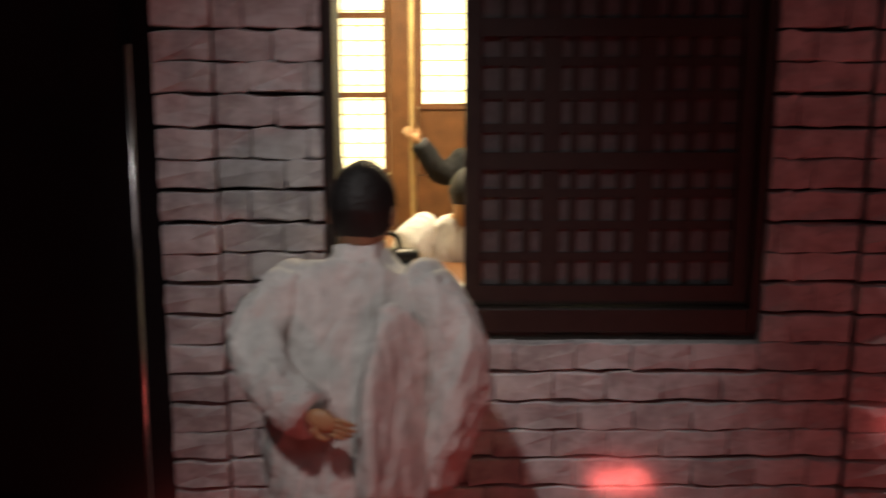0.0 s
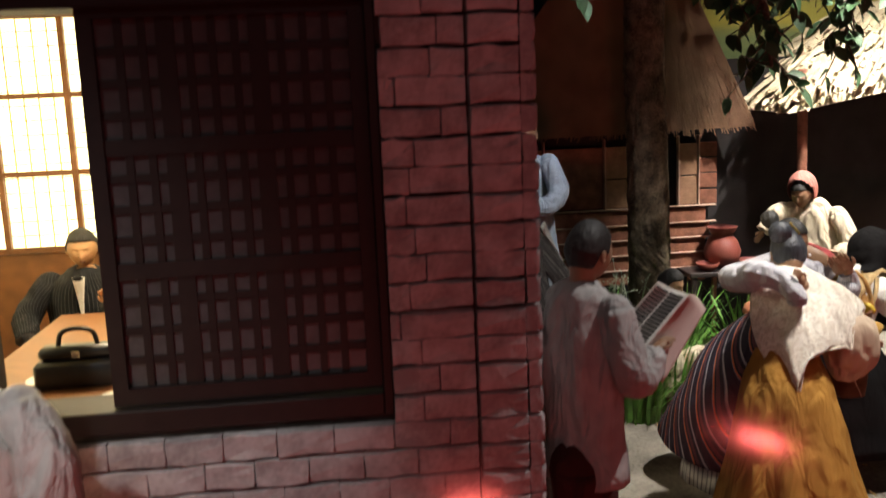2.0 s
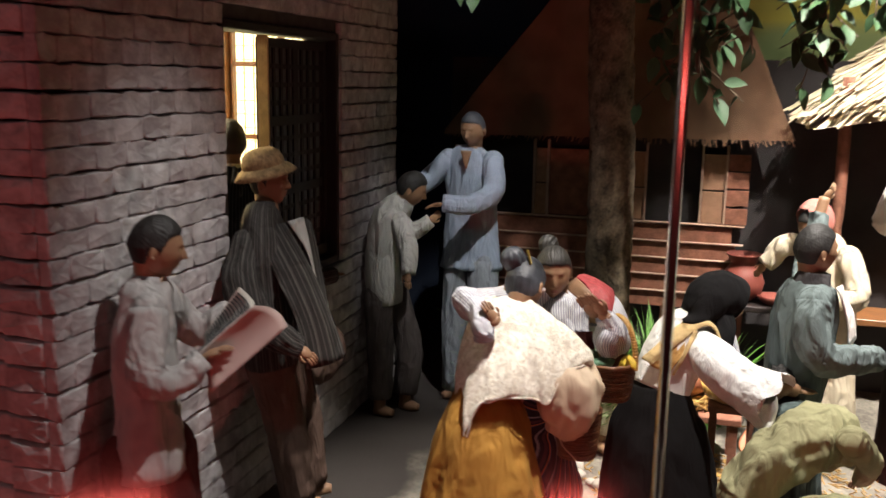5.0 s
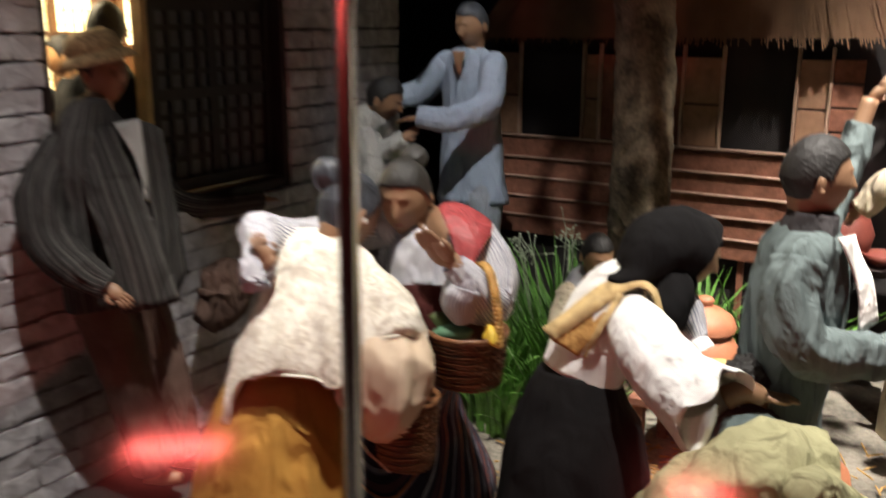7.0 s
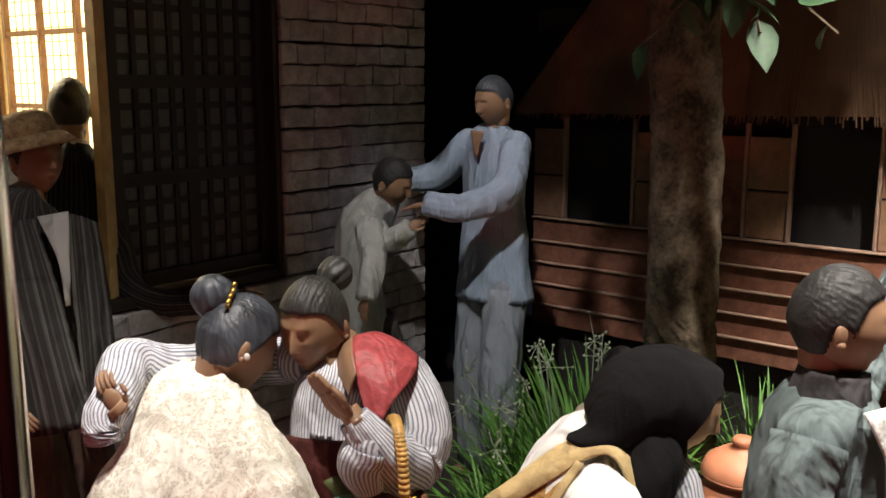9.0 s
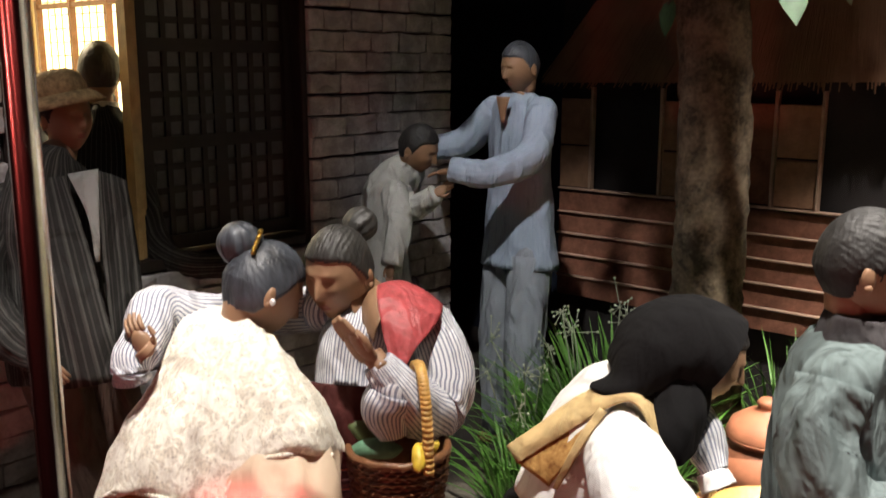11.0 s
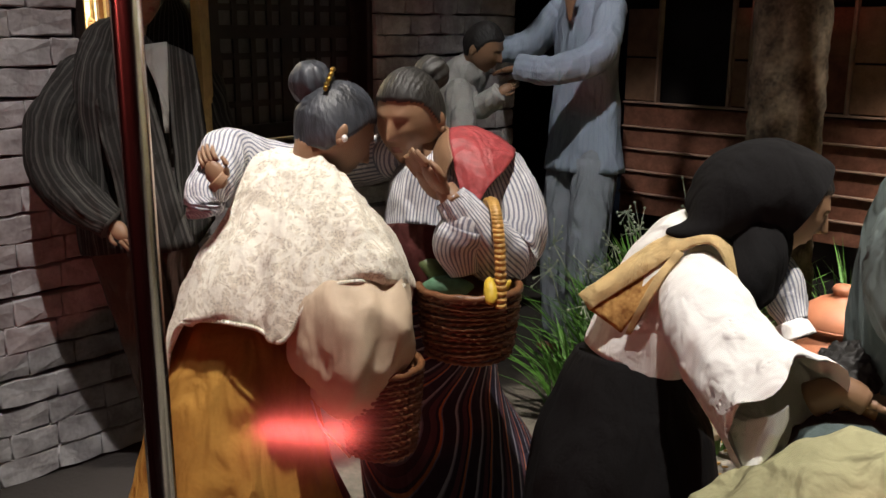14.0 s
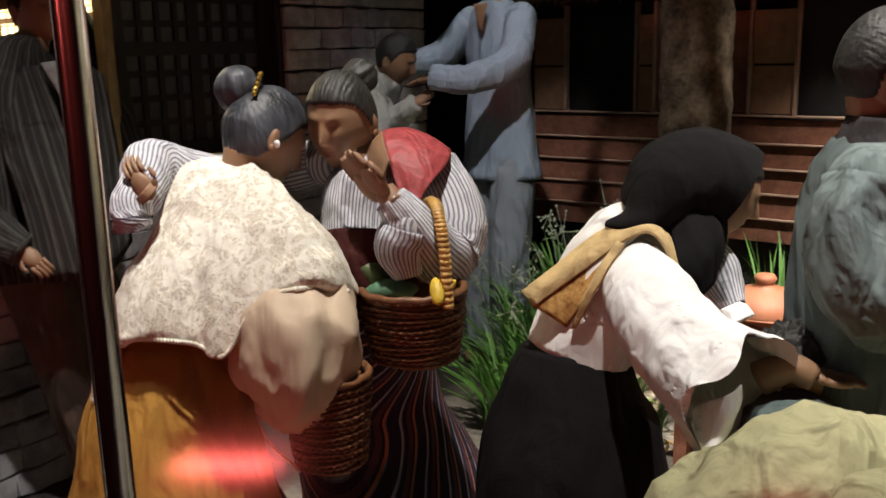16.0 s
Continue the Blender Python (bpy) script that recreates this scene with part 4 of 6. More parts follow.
    def hand(self, at, way, side=(0, 0, 1), skin=SKIN, size=0.011, curl=0.25):
        at, w, u = Vector(at), Vector(way).normalized(), Vector(side)
        s = w.cross(u).normalized()
        u = s.cross(w)
        self.ball(at + w * size * 0.5, (size * 0.42, size * 0.62, size * 0.22), skin, fwd=w, up=u, n=12, m=8)
        for k in range(4):
            o = at + w * size * 0.95 + s * size * (k - 1.5) * 0.20
            l = size * (0.75, 0.88, 0.84, 0.66)[k]
            self.tube([o, o + w * l * 0.55 - u * l * curl * 0.3, o + w * l * 0.9 - u * l * curl], [size * 0.105, size * 0.10, size * 0.07], skin, n=8, sub=2)
        o = at + w * size * 0.3 + s * size * 0.36
        self.tube([o, o + w * size * 0.35 + s * size * 0.22, o + w * size * 0.7 + s * size * 0.2], [size * 0.13, size * 0.12, size * 0.07], skin, n=8, sub=2)

    def leg(self, hip, knee, foot, material, r=0.017, bare=None, toe=(0, -0.02, 0)):
        self.tube([hip, knee, foot], [r * 1.15, r, r * 0.9], material, wrinkle=0.0016, wscale=90, up=(0.3, 1, 0), sub=6)
        f = Vector(foot)
        g = Vector((f.x, f.y, 0.006))
        self.tube([f, g], [r * 0.5, r * 0.45], bare or SKIN, n=10)
        self.tube([g - Vector(toe) * 0.3, g + Vector(toe) * 0.4, g + Vector(toe)], [0.006, 0.0065, 0.004], bare or SKIN, n=10)

    def trim(self, pts, material, r=0.0012, n=40):
        """A scalloped edging along a hem."""
        for p in spline(pts, max(2, n // (len(pts) - 1))):
            self.ball(p, (r, r, r * 1.2), material, n=8, m=6)

    def done(self, label, group=""):
        ob = part("figurine", self.bm, self.mats)
        for p in ob.data.polygons:
            p.use_smooth = True
        return tagged(ob, label, "figurine", group)


# old woman in a lace shawl
F = Figure()
F.tube([(0.513, 0.657, 0.156), (0.518, 0.668, 0.180), (0.521, 0.682, 0.206), (0.522, 0.690, 0.222)], [(0.020, 0.020), (0.021, 0.019), (0.018, 0.016), (0.010, 0.010)], ORGANZA, up=(0.7, 0.7, 0.3), wrinkle=0.001)
F.sheet([[(0.5055, 0.6844, 0.2299), (0.4925, 0.6806, 0.2219), (0.4847, 0.6696, 0.1954), (0.4848, 0.6567, 0.1743), (0.4906, 0.6376, 0.1526), (0.4984, 0.6215, 0.1422)],
         [(0.5124, 0.6799, 0.2310), (0.5101, 0.6627, 0.2286), (0.5055, 0.6466, 0.2034), (0.4999, 0.6341, 0.1829), (0.5019, 0.6238, 0.1601), (0.5014, 0.6191, 0.1437)],
         [(0.5231, 0.6792, 0.2321), (0.5219, 0.6612, 0.2249), (0.5251, 0.6431, 0.2047), (0.5240, 0.6327, 0.1902), (0.5188, 0.6247, 0.1734), (0.5108, 0.6223, 0.1681)],
         [(0.5308, 0.6775, 0.2307), (0.5379, 0.6603, 0.2190), (0.5444, 0.6467, 0.2028), (0.5461, 0.6391, 0.1888), (0.5450, 0.6341, 0.1773), (0.5435, 0.6323, 0.1721)],
         [(0.5367, 0.6781, 0.2283), (0.5520, 0.6645, 0.2169), (0.5585, 0.6548, 0.2038), (0.5603, 0.6475, 0.1900), (0.5575, 0.6418, 0.1773), (0.5548, 0.6386, 0.1675)],
         [(0.5387, 0.6804, 0.2252), (0.5607, 0.6705, 0.2140), (0.5717, 0.6632, 0.2036), (0.5759, 0.6588, 0.1958), (0.5755, 0.6574, 0.1929), (0.5742, 0.6569, 0.1910)],
         [(0.5378, 0.6853, 0.2213), (0.5623, 0.6808, 0.2105), (0.5761, 0.6765, 0.2010), (0.5816, 0.6748, 0.1934), (0.5824, 0.6755, 0.1890), (0.5821, 0.6760, 0.1870)],
         [(0.5321, 0.6893, 0.2158), (0.5543, 0.6897, 0.2045), (0.5655, 0.6899, 0.1946), (0.5706, 0.6894, 0.1874), (0.5724, 0.6896, 0.1830), (0.5728, 0.6892, 0.1808)]], LACE, sub=9, thick=0.0008, wrinkle=0.0017, wscale=40, pleat=0.0022, pleats=3.2)
F.trim([(0.5025, 0.6187, 0.1436), (0.5117, 0.6217, 0.1680), (0.5444, 0.6317, 0.1720), (0.5556, 0.6380, 0.1674), (0.5630, 0.6466, 0.1841), (0.5750, 0.6562, 0.1908), (0.5829, 0.6753, 0.1869)], LACE, 0.0008, 150)
F.tube([(0.510, 0.652, 0.090), (0.510, 0.662, 0.000)], [(0.034, 0.036), (0.058, 0.066)], BLACKCLOTH, up=(0, 1, 0))
F.tube([(0.509, 0.660, 0.167), (0.508, 0.653, 0.143), (0.507, 0.648, 0.110), (0.510, 0.646, 0.030)], [(0.022, 0.022), (0.033, 0.031), (0.042, 0.039), (0.062, 0.058)], OCHRE, up=(0.6, 0.8, 0), fold=0.04, folds=6, wrinkle=0.002, wscale=28, n=64, sub=9)
F.tube([(0.5528, 0.6822, 0.1913), (0.5615, 0.6733, 0.1828), (0.5659, 0.6651, 0.1716), (0.5667, 0.6614, 0.1587), (0.5638, 0.6594, 0.1443), (0.5599, 0.6557, 0.1365)], [0.0125, 0.0180, 0.0226, 0.0220, 0.0150, 0.0058], ORGANZA, wrinkle=0.0034, wscale=40, n=64, sub=14, up=(0.7, 0.7, 0), fold=0.09, folds=5)
F.tube([(0.5629, 0.6577, 0.1421), (0.5701, 0.6662, 0.1381), (0.5733, 0.6730, 0.1407)], [0.0062, 0.0055, 0.0050], SKIN)
F.hand((0.5727, 0.6723, 0.1407), (0.150, 0.853, -0.018), (0.028, -0.041, 1.043), SKIN, 0.010, 0.5)
F.tube([(0.5621, 0.6458, 0.1431), (0.5665, 0.6467, 0.1336), (0.5723, 0.6510, 0.1257), (0.5750, 0.6535, 0.1211)], [0.0005] * 4, CREAM, n=6)
HO = Vector((0.5266, 0.6895, 0.2396))
F.head(HO, (0.256, 0.807, -0.527), HAIRGREY, SKIN, 0.0172, up=(0.082, 0.510, 0.833), neck=(0.5237, 0.6828, 0.2203), short=False)
F.bun((0.5171, 0.6860, 0.2599), (-0.364, -0.352, 0.821), 0.0092, HAIRGREY)
for k in range(9):
    F.ball(Vector((0.5277, 0.6894, 0.2653)).lerp(Vector((0.5315, 0.6819, 0.2580)), k / 8) + Vector((0, 0, 0.0006 * (k % 2))), (0.0011, 0.0011, 0.0011), GOLD, n=8, m=6)
F.ball((0.5420, 0.6825, 0.2387), (0.0013, 0.0013, 0.0016), PEARL, n=8, m=6)
F.done("old woman figurine in a cream lace shawl and ochre skirt, leaning", "figurines of the market")

# young woman with a red shoulder cloth, her arm round the old woman
F = Figure()
F.tube([(0.535, 0.736, 0.166), (0.527, 0.742, 0.186), (0.521, 0.753, 0.208), (0.519, 0.758, 0.222)], [(0.020, 0.017), (0.023, 0.018), (0.027, 0.019), (0.012, 0.011)], STRIPESLEEVE, up=(-0.5, -0.8, 0), wrinkle=0.0012, n=30)
F.tube([(0.536, 0.735, 0.161), (0.531, 0.735, 0.179), (0.529, 0.738, 0.191)], [(0.0225, 0.019), (0.0235, 0.0188), (0.0235, 0.0185)], MAROON, up=(-0.5, -0.8, 0), wrinkle=0.0015)
F.tube([(0.5488, 0.7708, 0.2188), (0.5601, 0.7682, 0.2044), (0.5659, 0.7630, 0.1900), (0.5670, 0.7529, 0.1826), (0.5675, 0.7366, 0.1919), (0.5644, 0.7278, 0.2041), (0.5599, 0.7246, 0.2114)], [0.0105, 0.0125, 0.0135, 0.0140, 0.0115, 0.0090, 0.0066], STRIPESLEEVE, wrinkle=0.0016, wscale=60, n=44, sub=9, up=(0.2, 0.9, 0.3))
F.tube([(0.5651, 0.7282, 0.1992), (0.5635, 0.7265, 0.1904), (0.5661, 0.7275, 0.1780)], [0.0100, 0.0105, 0.0060], STRIPESLEEVE, wrinkle=0.0012, wscale=60, n=32, sub=8, up=(0.2, 0.9, 0.3))
F.tube([(0.5634, 0.7244, 0.2094), (0.5579, 0.7238, 0.2149)], [0.0052, 0.0048], SKIN, n=12)
F.hand((0.5614, 0.7213, 0.2142), (-0.605, -0.274, 0.681), (-0.178, -0.846, -0.503), SKIN, 0.0140, 0.03)
F.hand((0.5540, 0.7244, 0.2108), (-0.577, -0.274, 0.728), (-0.178, -0.846, -0.503), SKIN, 0.0135, 0.03)
F.sheet([[(0.5324, 0.7537, 0.2358), (0.5363, 0.7651, 0.2368), (0.5461, 0.7702, 0.2330), (0.5567, 0.7726, 0.2269)],
         [(0.5408, 0.7450, 0.2325), (0.5471, 0.7511, 0.2326), (0.5566, 0.7559, 0.2284), (0.5629, 0.7636, 0.2248)],
         [(0.5479, 0.7395, 0.2258), (0.5544, 0.7425, 0.2249), (0.5610, 0.7465, 0.2222), (0.5648, 0.7552, 0.2202)],
         [(0.5525, 0.7370, 0.2182), (0.5575, 0.7385, 0.2169), (0.5620, 0.7410, 0.2159), (0.5651, 0.7451, 0.2148)],
         [(0.5567, 0.7358, 0.2113), (0.5595, 0.7366, 0.2100), (0.5622, 0.7373, 0.2088), (0.5642, 0.7388, 0.2076)]], REDDAMASK, sub=5, thick=0.0016, wrinkle=0.0005)
F.sheet([[(0.5324, 0.7537, 0.2358), (0.5279, 0.7523, 0.2318), (0.5252, 0.7506, 0.2258)], [(0.5409, 0.7449, 0.2320), (0.5390, 0.7417, 0.2280), (0.5370, 0.7401, 0.2207)], [(0.5488, 0.7389, 0.2257), (0.5481, 0.7368, 0.2218), (0.5467, 0.7362, 0.2155)]], SKIN, sub=5, thick=0.001)
F.head((0.5134, 0.7472, 0.2405), (0.249, -0.946, -0.203), HAIRDARK, SKIN, 0.0186, up=(0.055, -0.183, 0.969), neck=(0.5259, 0.7568, 0.2253), short=False)
F.bun((0.5045, 0.7713, 0.2605), (0.036, 0.675, 0.611), 0.0085, HAIRDARK)
bmesh.ops.transform(F.bm, matrix=Matrix.Translation((0.0765, 0.0412, 0.0263)) @ Matrix.Scale(0.9074, 4), verts=F.bm.verts)
F.tube([(0.518, 0.778, 0.055), (0.516, 0.780, 0.000)], [(0.041, 0.040), (0.046, 0.045)], STRIPEPANTS, up=(0, 1, 0), fold=0.05, folds=8, n=48)
F.tube([(0.5584, 0.71, 0.1896), (0.518, 0.758, 0.126), (0.509, 0.768, 0.083), (0.508, 0.784, 0.040)], [(0.022, 0.020), (0.034, 0.030), (0.047, 0.040), (0.060, 0.050)], STRIPESKIRT, up=(-0.4, -0.9, 0), fold=0.004, folds=5, wrinkle=0.0007, wscale=26, n=56, sub=8)
F.tube([(0.5321, 0.7173, 0.2268), (0.488, 0.715, 0.217), (0.4883, 0.6820, 0.2213), (0.4890, 0.6629, 0.2302), (0.5027, 0.6482, 0.2241), (0.5076, 0.6385, 0.2154), (0.5085, 0.6387, 0.2092)], [0.010, 0.0105, 0.0115, 0.0105, 0.0085, 0.0080, 0.0075], STRIPESLEEVE, wrinkle=0.0012, wscale=60, n=30, sub=6)
F.tube([(0.5149, 0.6421, 0.2221), (0.5135, 0.6401, 0.2244)], [0.0050, 0.0046], SKIN, n=12)
F.hand((0.5159, 0.6414, 0.2214), (-0.404, -0.239, 0.845), (0.406, -0.856, 0.325), SKIN, 0.0100, 0.5)
F.done("young woman figurine in striped sleeves and a red damask shoulder cloth", "figurines of the market")

# woman in a black veil, arm stretched out
F = Figure()
F.tube([(0.626, 0.771, 0.142), (0.633, 0.778, 0.165), (0.644, 0.785, 0.188), (0.656, 0.790, 0.202)], [(0.024, 0.022), (0.027, 0.023), (0.027, 0.021), (0.012, 0.012)], EYELET, up=(0.6, 0.6, -0.4), wrinkle=0.0010, n=30)
F.tube([(0.625, 0.772, 0.145), (0.625, 0.769, 0.126), (0.626, 0.768, 0.103), (0.631, 0.763, 0.031)], [(0.024, 0.024), (0.033, 0.030), (0.041, 0.038), (0.054, 0.050)], BLACKCLOTH, up=(0.6, 0.8, 0), fold=0.04, folds=6, wrinkle=0.0018, wscale=26, n=48, sub=7)
F.tube([(0.6493, 0.7793, 0.1873), (0.6618, 0.7612, 0.1788), (0.6763, 0.7477, 0.1696), (0.6909, 0.7392, 0.1625), (0.7026, 0.7333, 0.1582), (0.7114, 0.7293, 0.1553)], [0.0105, 0.0165, 0.0180, 0.0190, 0.0210, 0.0232], EYELET, wrinkle=0.0011, wscale=42, n=44, sub=9, up=(0.3, 0.3, 1), hem=0.005, caps=False, fold=0.05, folds=4)
F.sheet([[(0.6942, 0.7196, 0.1545), (0.7000, 0.7156, 0.1474), (0.7066, 0.7133, 0.1390)], [(0.7029, 0.7184, 0.1557), (0.7078, 0.7155, 0.1501), (0.7089, 0.7122, 0.1419)], [(0.7106, 0.7201, 0.1596), (0.7126, 0.7184, 0.1537), (0.7121, 0.7174, 0.1479)], [(0.7127, 0.7256, 0.1616), (0.7133, 0.7246, 0.1570), (0.7122, 0.7235, 0.1529)]], EYELET, sub=6, thick=0.0008, wrinkle=0.0008)
F.tube([(0.7121, 0.7463, 0.1571), (0.7214, 0.7485, 0.1624), (0.7293, 0.7509, 0.1595)], [0.0062, 0.0054, 0.0048], SKIN, n=14)
F.hand((0.7281, 0.7499, 0.1602), (0.70, 0.60, -0.12), (0, 0, 1), SKIN, 0.0120, 0.15)
F.sheet([[(0.6111, 0.7505, 0.1730), (0.6220, 0.7574, 0.1832), (0.6317, 0.7646, 0.1935), (0.6424, 0.7722, 0.2024), (0.6530, 0.7778, 0.2056), (0.6632, 0.7796, 0.1988), (0.6701, 0.7759, 0.1857)],
         [(0.6160, 0.7477, 0.1717), (0.6273, 0.7536, 0.1821), (0.6382, 0.7587, 0.1914), (0.6484, 0.7643, 0.2002), (0.6584, 0.7681, 0.2040), (0.6665, 0.7696, 0.1983), (0.6720, 0.7693, 0.1862)],
         [(0.6186, 0.7476, 0.1686), (0.6302, 0.7537, 0.1788), (0.6415, 0.7579, 0.1884), (0.6513, 0.7618, 0.1970), (0.6598, 0.7655, 0.2010), (0.6665, 0.7662, 0.1967), (0.6717, 0.7673, 0.1854)]], YELLOWSHAWL, sub=6, thick=0.0016, wrinkle=0.0004)
F.sheet([[(0.6180, 0.7484, 0.1685), (0.6297, 0.7546, 0.1786), (0.6437, 0.7605, 0.1897)], [(0.6253, 0.7487, 0.1657), (0.6340, 0.7526, 0.1734), (0.6437, 0.7557, 0.1843)], [(0.6323, 0.7511, 0.1612), (0.6363, 0.7516, 0.1681), (0.6432, 0.7521, 0.1791)]], BROWNPRINT, sub=5, thick=0.0012, wrinkle=0.0004)
F.sheet([[(0.6497, 0.7603, 0.1974), (0.6447, 0.7531, 0.1862), (0.6401, 0.7501, 0.1741), (0.6352, 0.7499, 0.1622)], [(0.6528, 0.7602, 0.1966), (0.6482, 0.7533, 0.1855), (0.6432, 0.7502, 0.1736), (0.6371, 0.7502, 0.1619)]], YELLOWSHAWL, sub=6, thick=0.0018)
F.head((0.6734, 0.8042, 0.2130), (0.80, 0.48, -0.42), HAIRBLACK, SKIN, 0.0164, up=(0.2, 0.15, 1), neck=(0.662, 0.792, 0.202))
VU = (0.2, 0.15, 1)
F.tube([(0.6778, 0.8067, 0.2119), (0.6732, 0.8035, 0.2154), (0.6666, 0.7984, 0.2189), (0.6596, 0.7899, 0.2181), (0.6539, 0.7832, 0.2103), (0.6477, 0.7773, 0.2024), (0.6383, 0.7738, 0.2017)], [(0.0180, 0.0205), (0.0190, 0.0212), (0.0200, 0.0206), (0.0190, 0.0185), (0.0175, 0.0140), (0.0140, 0.0066), (0.0085, 0.0015)], BLACKCLOTH, up=VU, wrinkle=0.0008, wscale=40, n=48, sub=9, fold=0.0, caps=False)
F.sheet([[(0.6605, 0.7828, 0.2159), (0.6694, 0.7704, 0.1924), (0.6744, 0.7727, 0.1768)], [(0.6687, 0.7854, 0.2172), (0.6774, 0.7723, 0.1924), (0.6787, 0.7751, 0.1761)], [(0.6764, 0.7920, 0.2146), (0.6816, 0.7843, 0.1944), (0.6800, 0.7832, 0.1793)], [(0.6780, 0.8000, 0.2085), (0.6807, 0.7947, 0.1942), (0.6780, 0.7908, 0.1820)]], BLACKCLOTH, sub=6, thick=0.0015, wrinkle=0.0008)
F.tube([(0.668, 0.794, 0.181), (0.672, 0.802, 0.185), (0.678, 0.801, 0.174), (0.683, 0.799, 0.166)], [0.0065, 0.0085, 0.0085, 0.0060], STRIPESLEEVE, wrinkle=0.0012, wscale=70, n=24, sub=6, up=(0.6, 0.7, 0))
F.tube([(0.682, 0.798, 0.166), (0.686, 0.797, 0.160)], [0.0062, 0.0070], COTTON, wrinkle=0.001, wscale=90, n=20)
F.done("woman figurine in a black veil, white sleeves and yellow shawl", "figurines of the market")

# man bending to the ground in olive trousers
F = Figure()
KH = Vector((0.718, 0.766, 0.156))
F.head(KH, (0.70, 0.55, -0.40), HAIRBLACK, SKINPALE, 0.0145, up=(0.1, 0.3, 1), curl=0.16)
F.tube([KH + Vector((0.000, -0.006, -0.010)), (0.724, 0.754, 0.141), (0.729, 0.732, 0.138)], [(0.008, 0.008), (0.017, 0.012), (0.019, 0.014)], DARKTEAL, up=(0, 0.4, 1), wrinkle=0.002, n=28)
F.tube([(0.691, 0.702, 0.091), (0.707, 0.704, 0.114), (0.724, 0.710, 0.128), (0.740, 0.720, 0.135), (0.760, 0.731, 0.133)], [0.017, 0.021, (0.0245, 0.022), (0.026, 0.023), 0.022], OLIVE, up=(0, 0.4, 1), wrinkle=0.004, wscale=48, n=48, sub=10)
F.tube([(0.752, 0.640, 0.105), (0.728, 0.660, 0.085), (0.722, 0.668, 0.045), (0.728, 0.655, 0.006)], [0.022, 0.022, 0.020, 0.018], OLIVE, wrinkle=0.003, wscale=40, n=28, sub=6, up=(1, 0, 0))
F.tube([(0.812, 0.665, 0.105), (0.828, 0.690, 0.085), (0.832, 0.700, 0.045), (0.822, 0.680, 0.006)], [0.024, 0.023, 0.020, 0.018], OLIVE, wrinkle=0.003, wscale=40, n=28, sub=6, up=(1, 0, 0))
F.tube([(0.762, 0.692, 0.146), (0.782, 0.735, 0.115), (0.785, 0.775, 0.085)], [0.011, 0.0095, 0.007], OLIVE, wrinkle=0.0012)
F.hand((0.785, 0.775, 0.085), (-0.2, 0.7, -0.6), (0, 0.6, 0.7), SKIN, 0.011)
F.done("bent man figurine in loose olive trousers with curly black hair", "figurines of the market")

# man in a grey teal jacket, one arm raised
F = Figure()
F.tube([(0.728, 0.792, 0.095), (0.730, 0.790, 0.150), (0.733, 0.790, 0.205), (0.736, 0.789, 0.232), (0.737, 0.789, 0.240)], [(0.028, 0.024), (0.026, 0.022), (0.029, 0.023), (0.023, 0.018), (0.010, 0.010)], TEAL, up=(0.9, 0.4, 0), wrinkle=0.0025, wscale=45, n=40, sub=8)
F.tube([(0.737, 0.767, 0.226), (0.736, 0.757, 0.204), (0.746, 0.759, 0.184), (0.772, 0.778, 0.180), (0.790, 0.791, 0.180)], [0.0120, 0.0130, 0.0125, 0.0105, 0.0088], TEAL, wrinkle=0.0026, wscale=65, n=26, sub=8, up=(0.3, 0.3, 0.9))
F.hand((0.792, 0.792, 0.180), (0.8, 0.5, -0.05), (0, 0, 1), SKIN, 0.0115)
F.tube([(0.735, 0.815, 0.224), (0.736, 0.836, 0.238), (0.743, 0.860, 0.266), (0.746, 0.866, 0.282)], [0.0105, 0.0105, 0.0088, 0.0078], TEAL, wrinkle=0.0015, n=20)
F.tube([(0.745, 0.864, 0.278), (0.749, 0.869, 0.296)], [0.0050, 0.0044], SKIN)
F.hand((0.749, 0.869, 0.295), (0.5, 0.3, 0.65), (0.6, -0.6, 0), SKIN, 0.0092)
F.tube([(0.736, 0.789, 0.232), (0.737, 0.790, 0.246)], [(0.016, 0.015), (0.012, 0.0115)], SCARF, wrinkle=0.0012, up=(0.9, 0.4, 0))
F.sheet([[(0.752, 0.772, 0.238), (0.762, 0.776, 0.215), (0.765, 0.776, 0.190)], [(0.757, 0.784, 0.238), (0.768, 0.785, 0.215), (0.772, 0.787, 0.196)]], BARONG, sub=5, wrinkle=0.001)
F.head((0.737, 0.790, 0.263), (0.88, 0.46, -0.05), HAIRBLACK, SKIN, 0.0168, neck=(0.736, 0.789, 0.238))
F.leg((0.724, 0.785, 0.10), (0.727, 0.785, 0.055), (0.725, 0.783, 0.012), DARKTEAL, 0.018, toe=(0.02, 0.008, 0))
F.leg((0.736, 0.805, 0.10), (0.742, 0.808, 0.055), (0.740, 0.806, 0.012), DARKTEAL, 0.018, toe=(0.02, 0.008, 0))
F.done("man figurine in a grey-teal jacket and scarf, one arm raised", "figurines of the market")

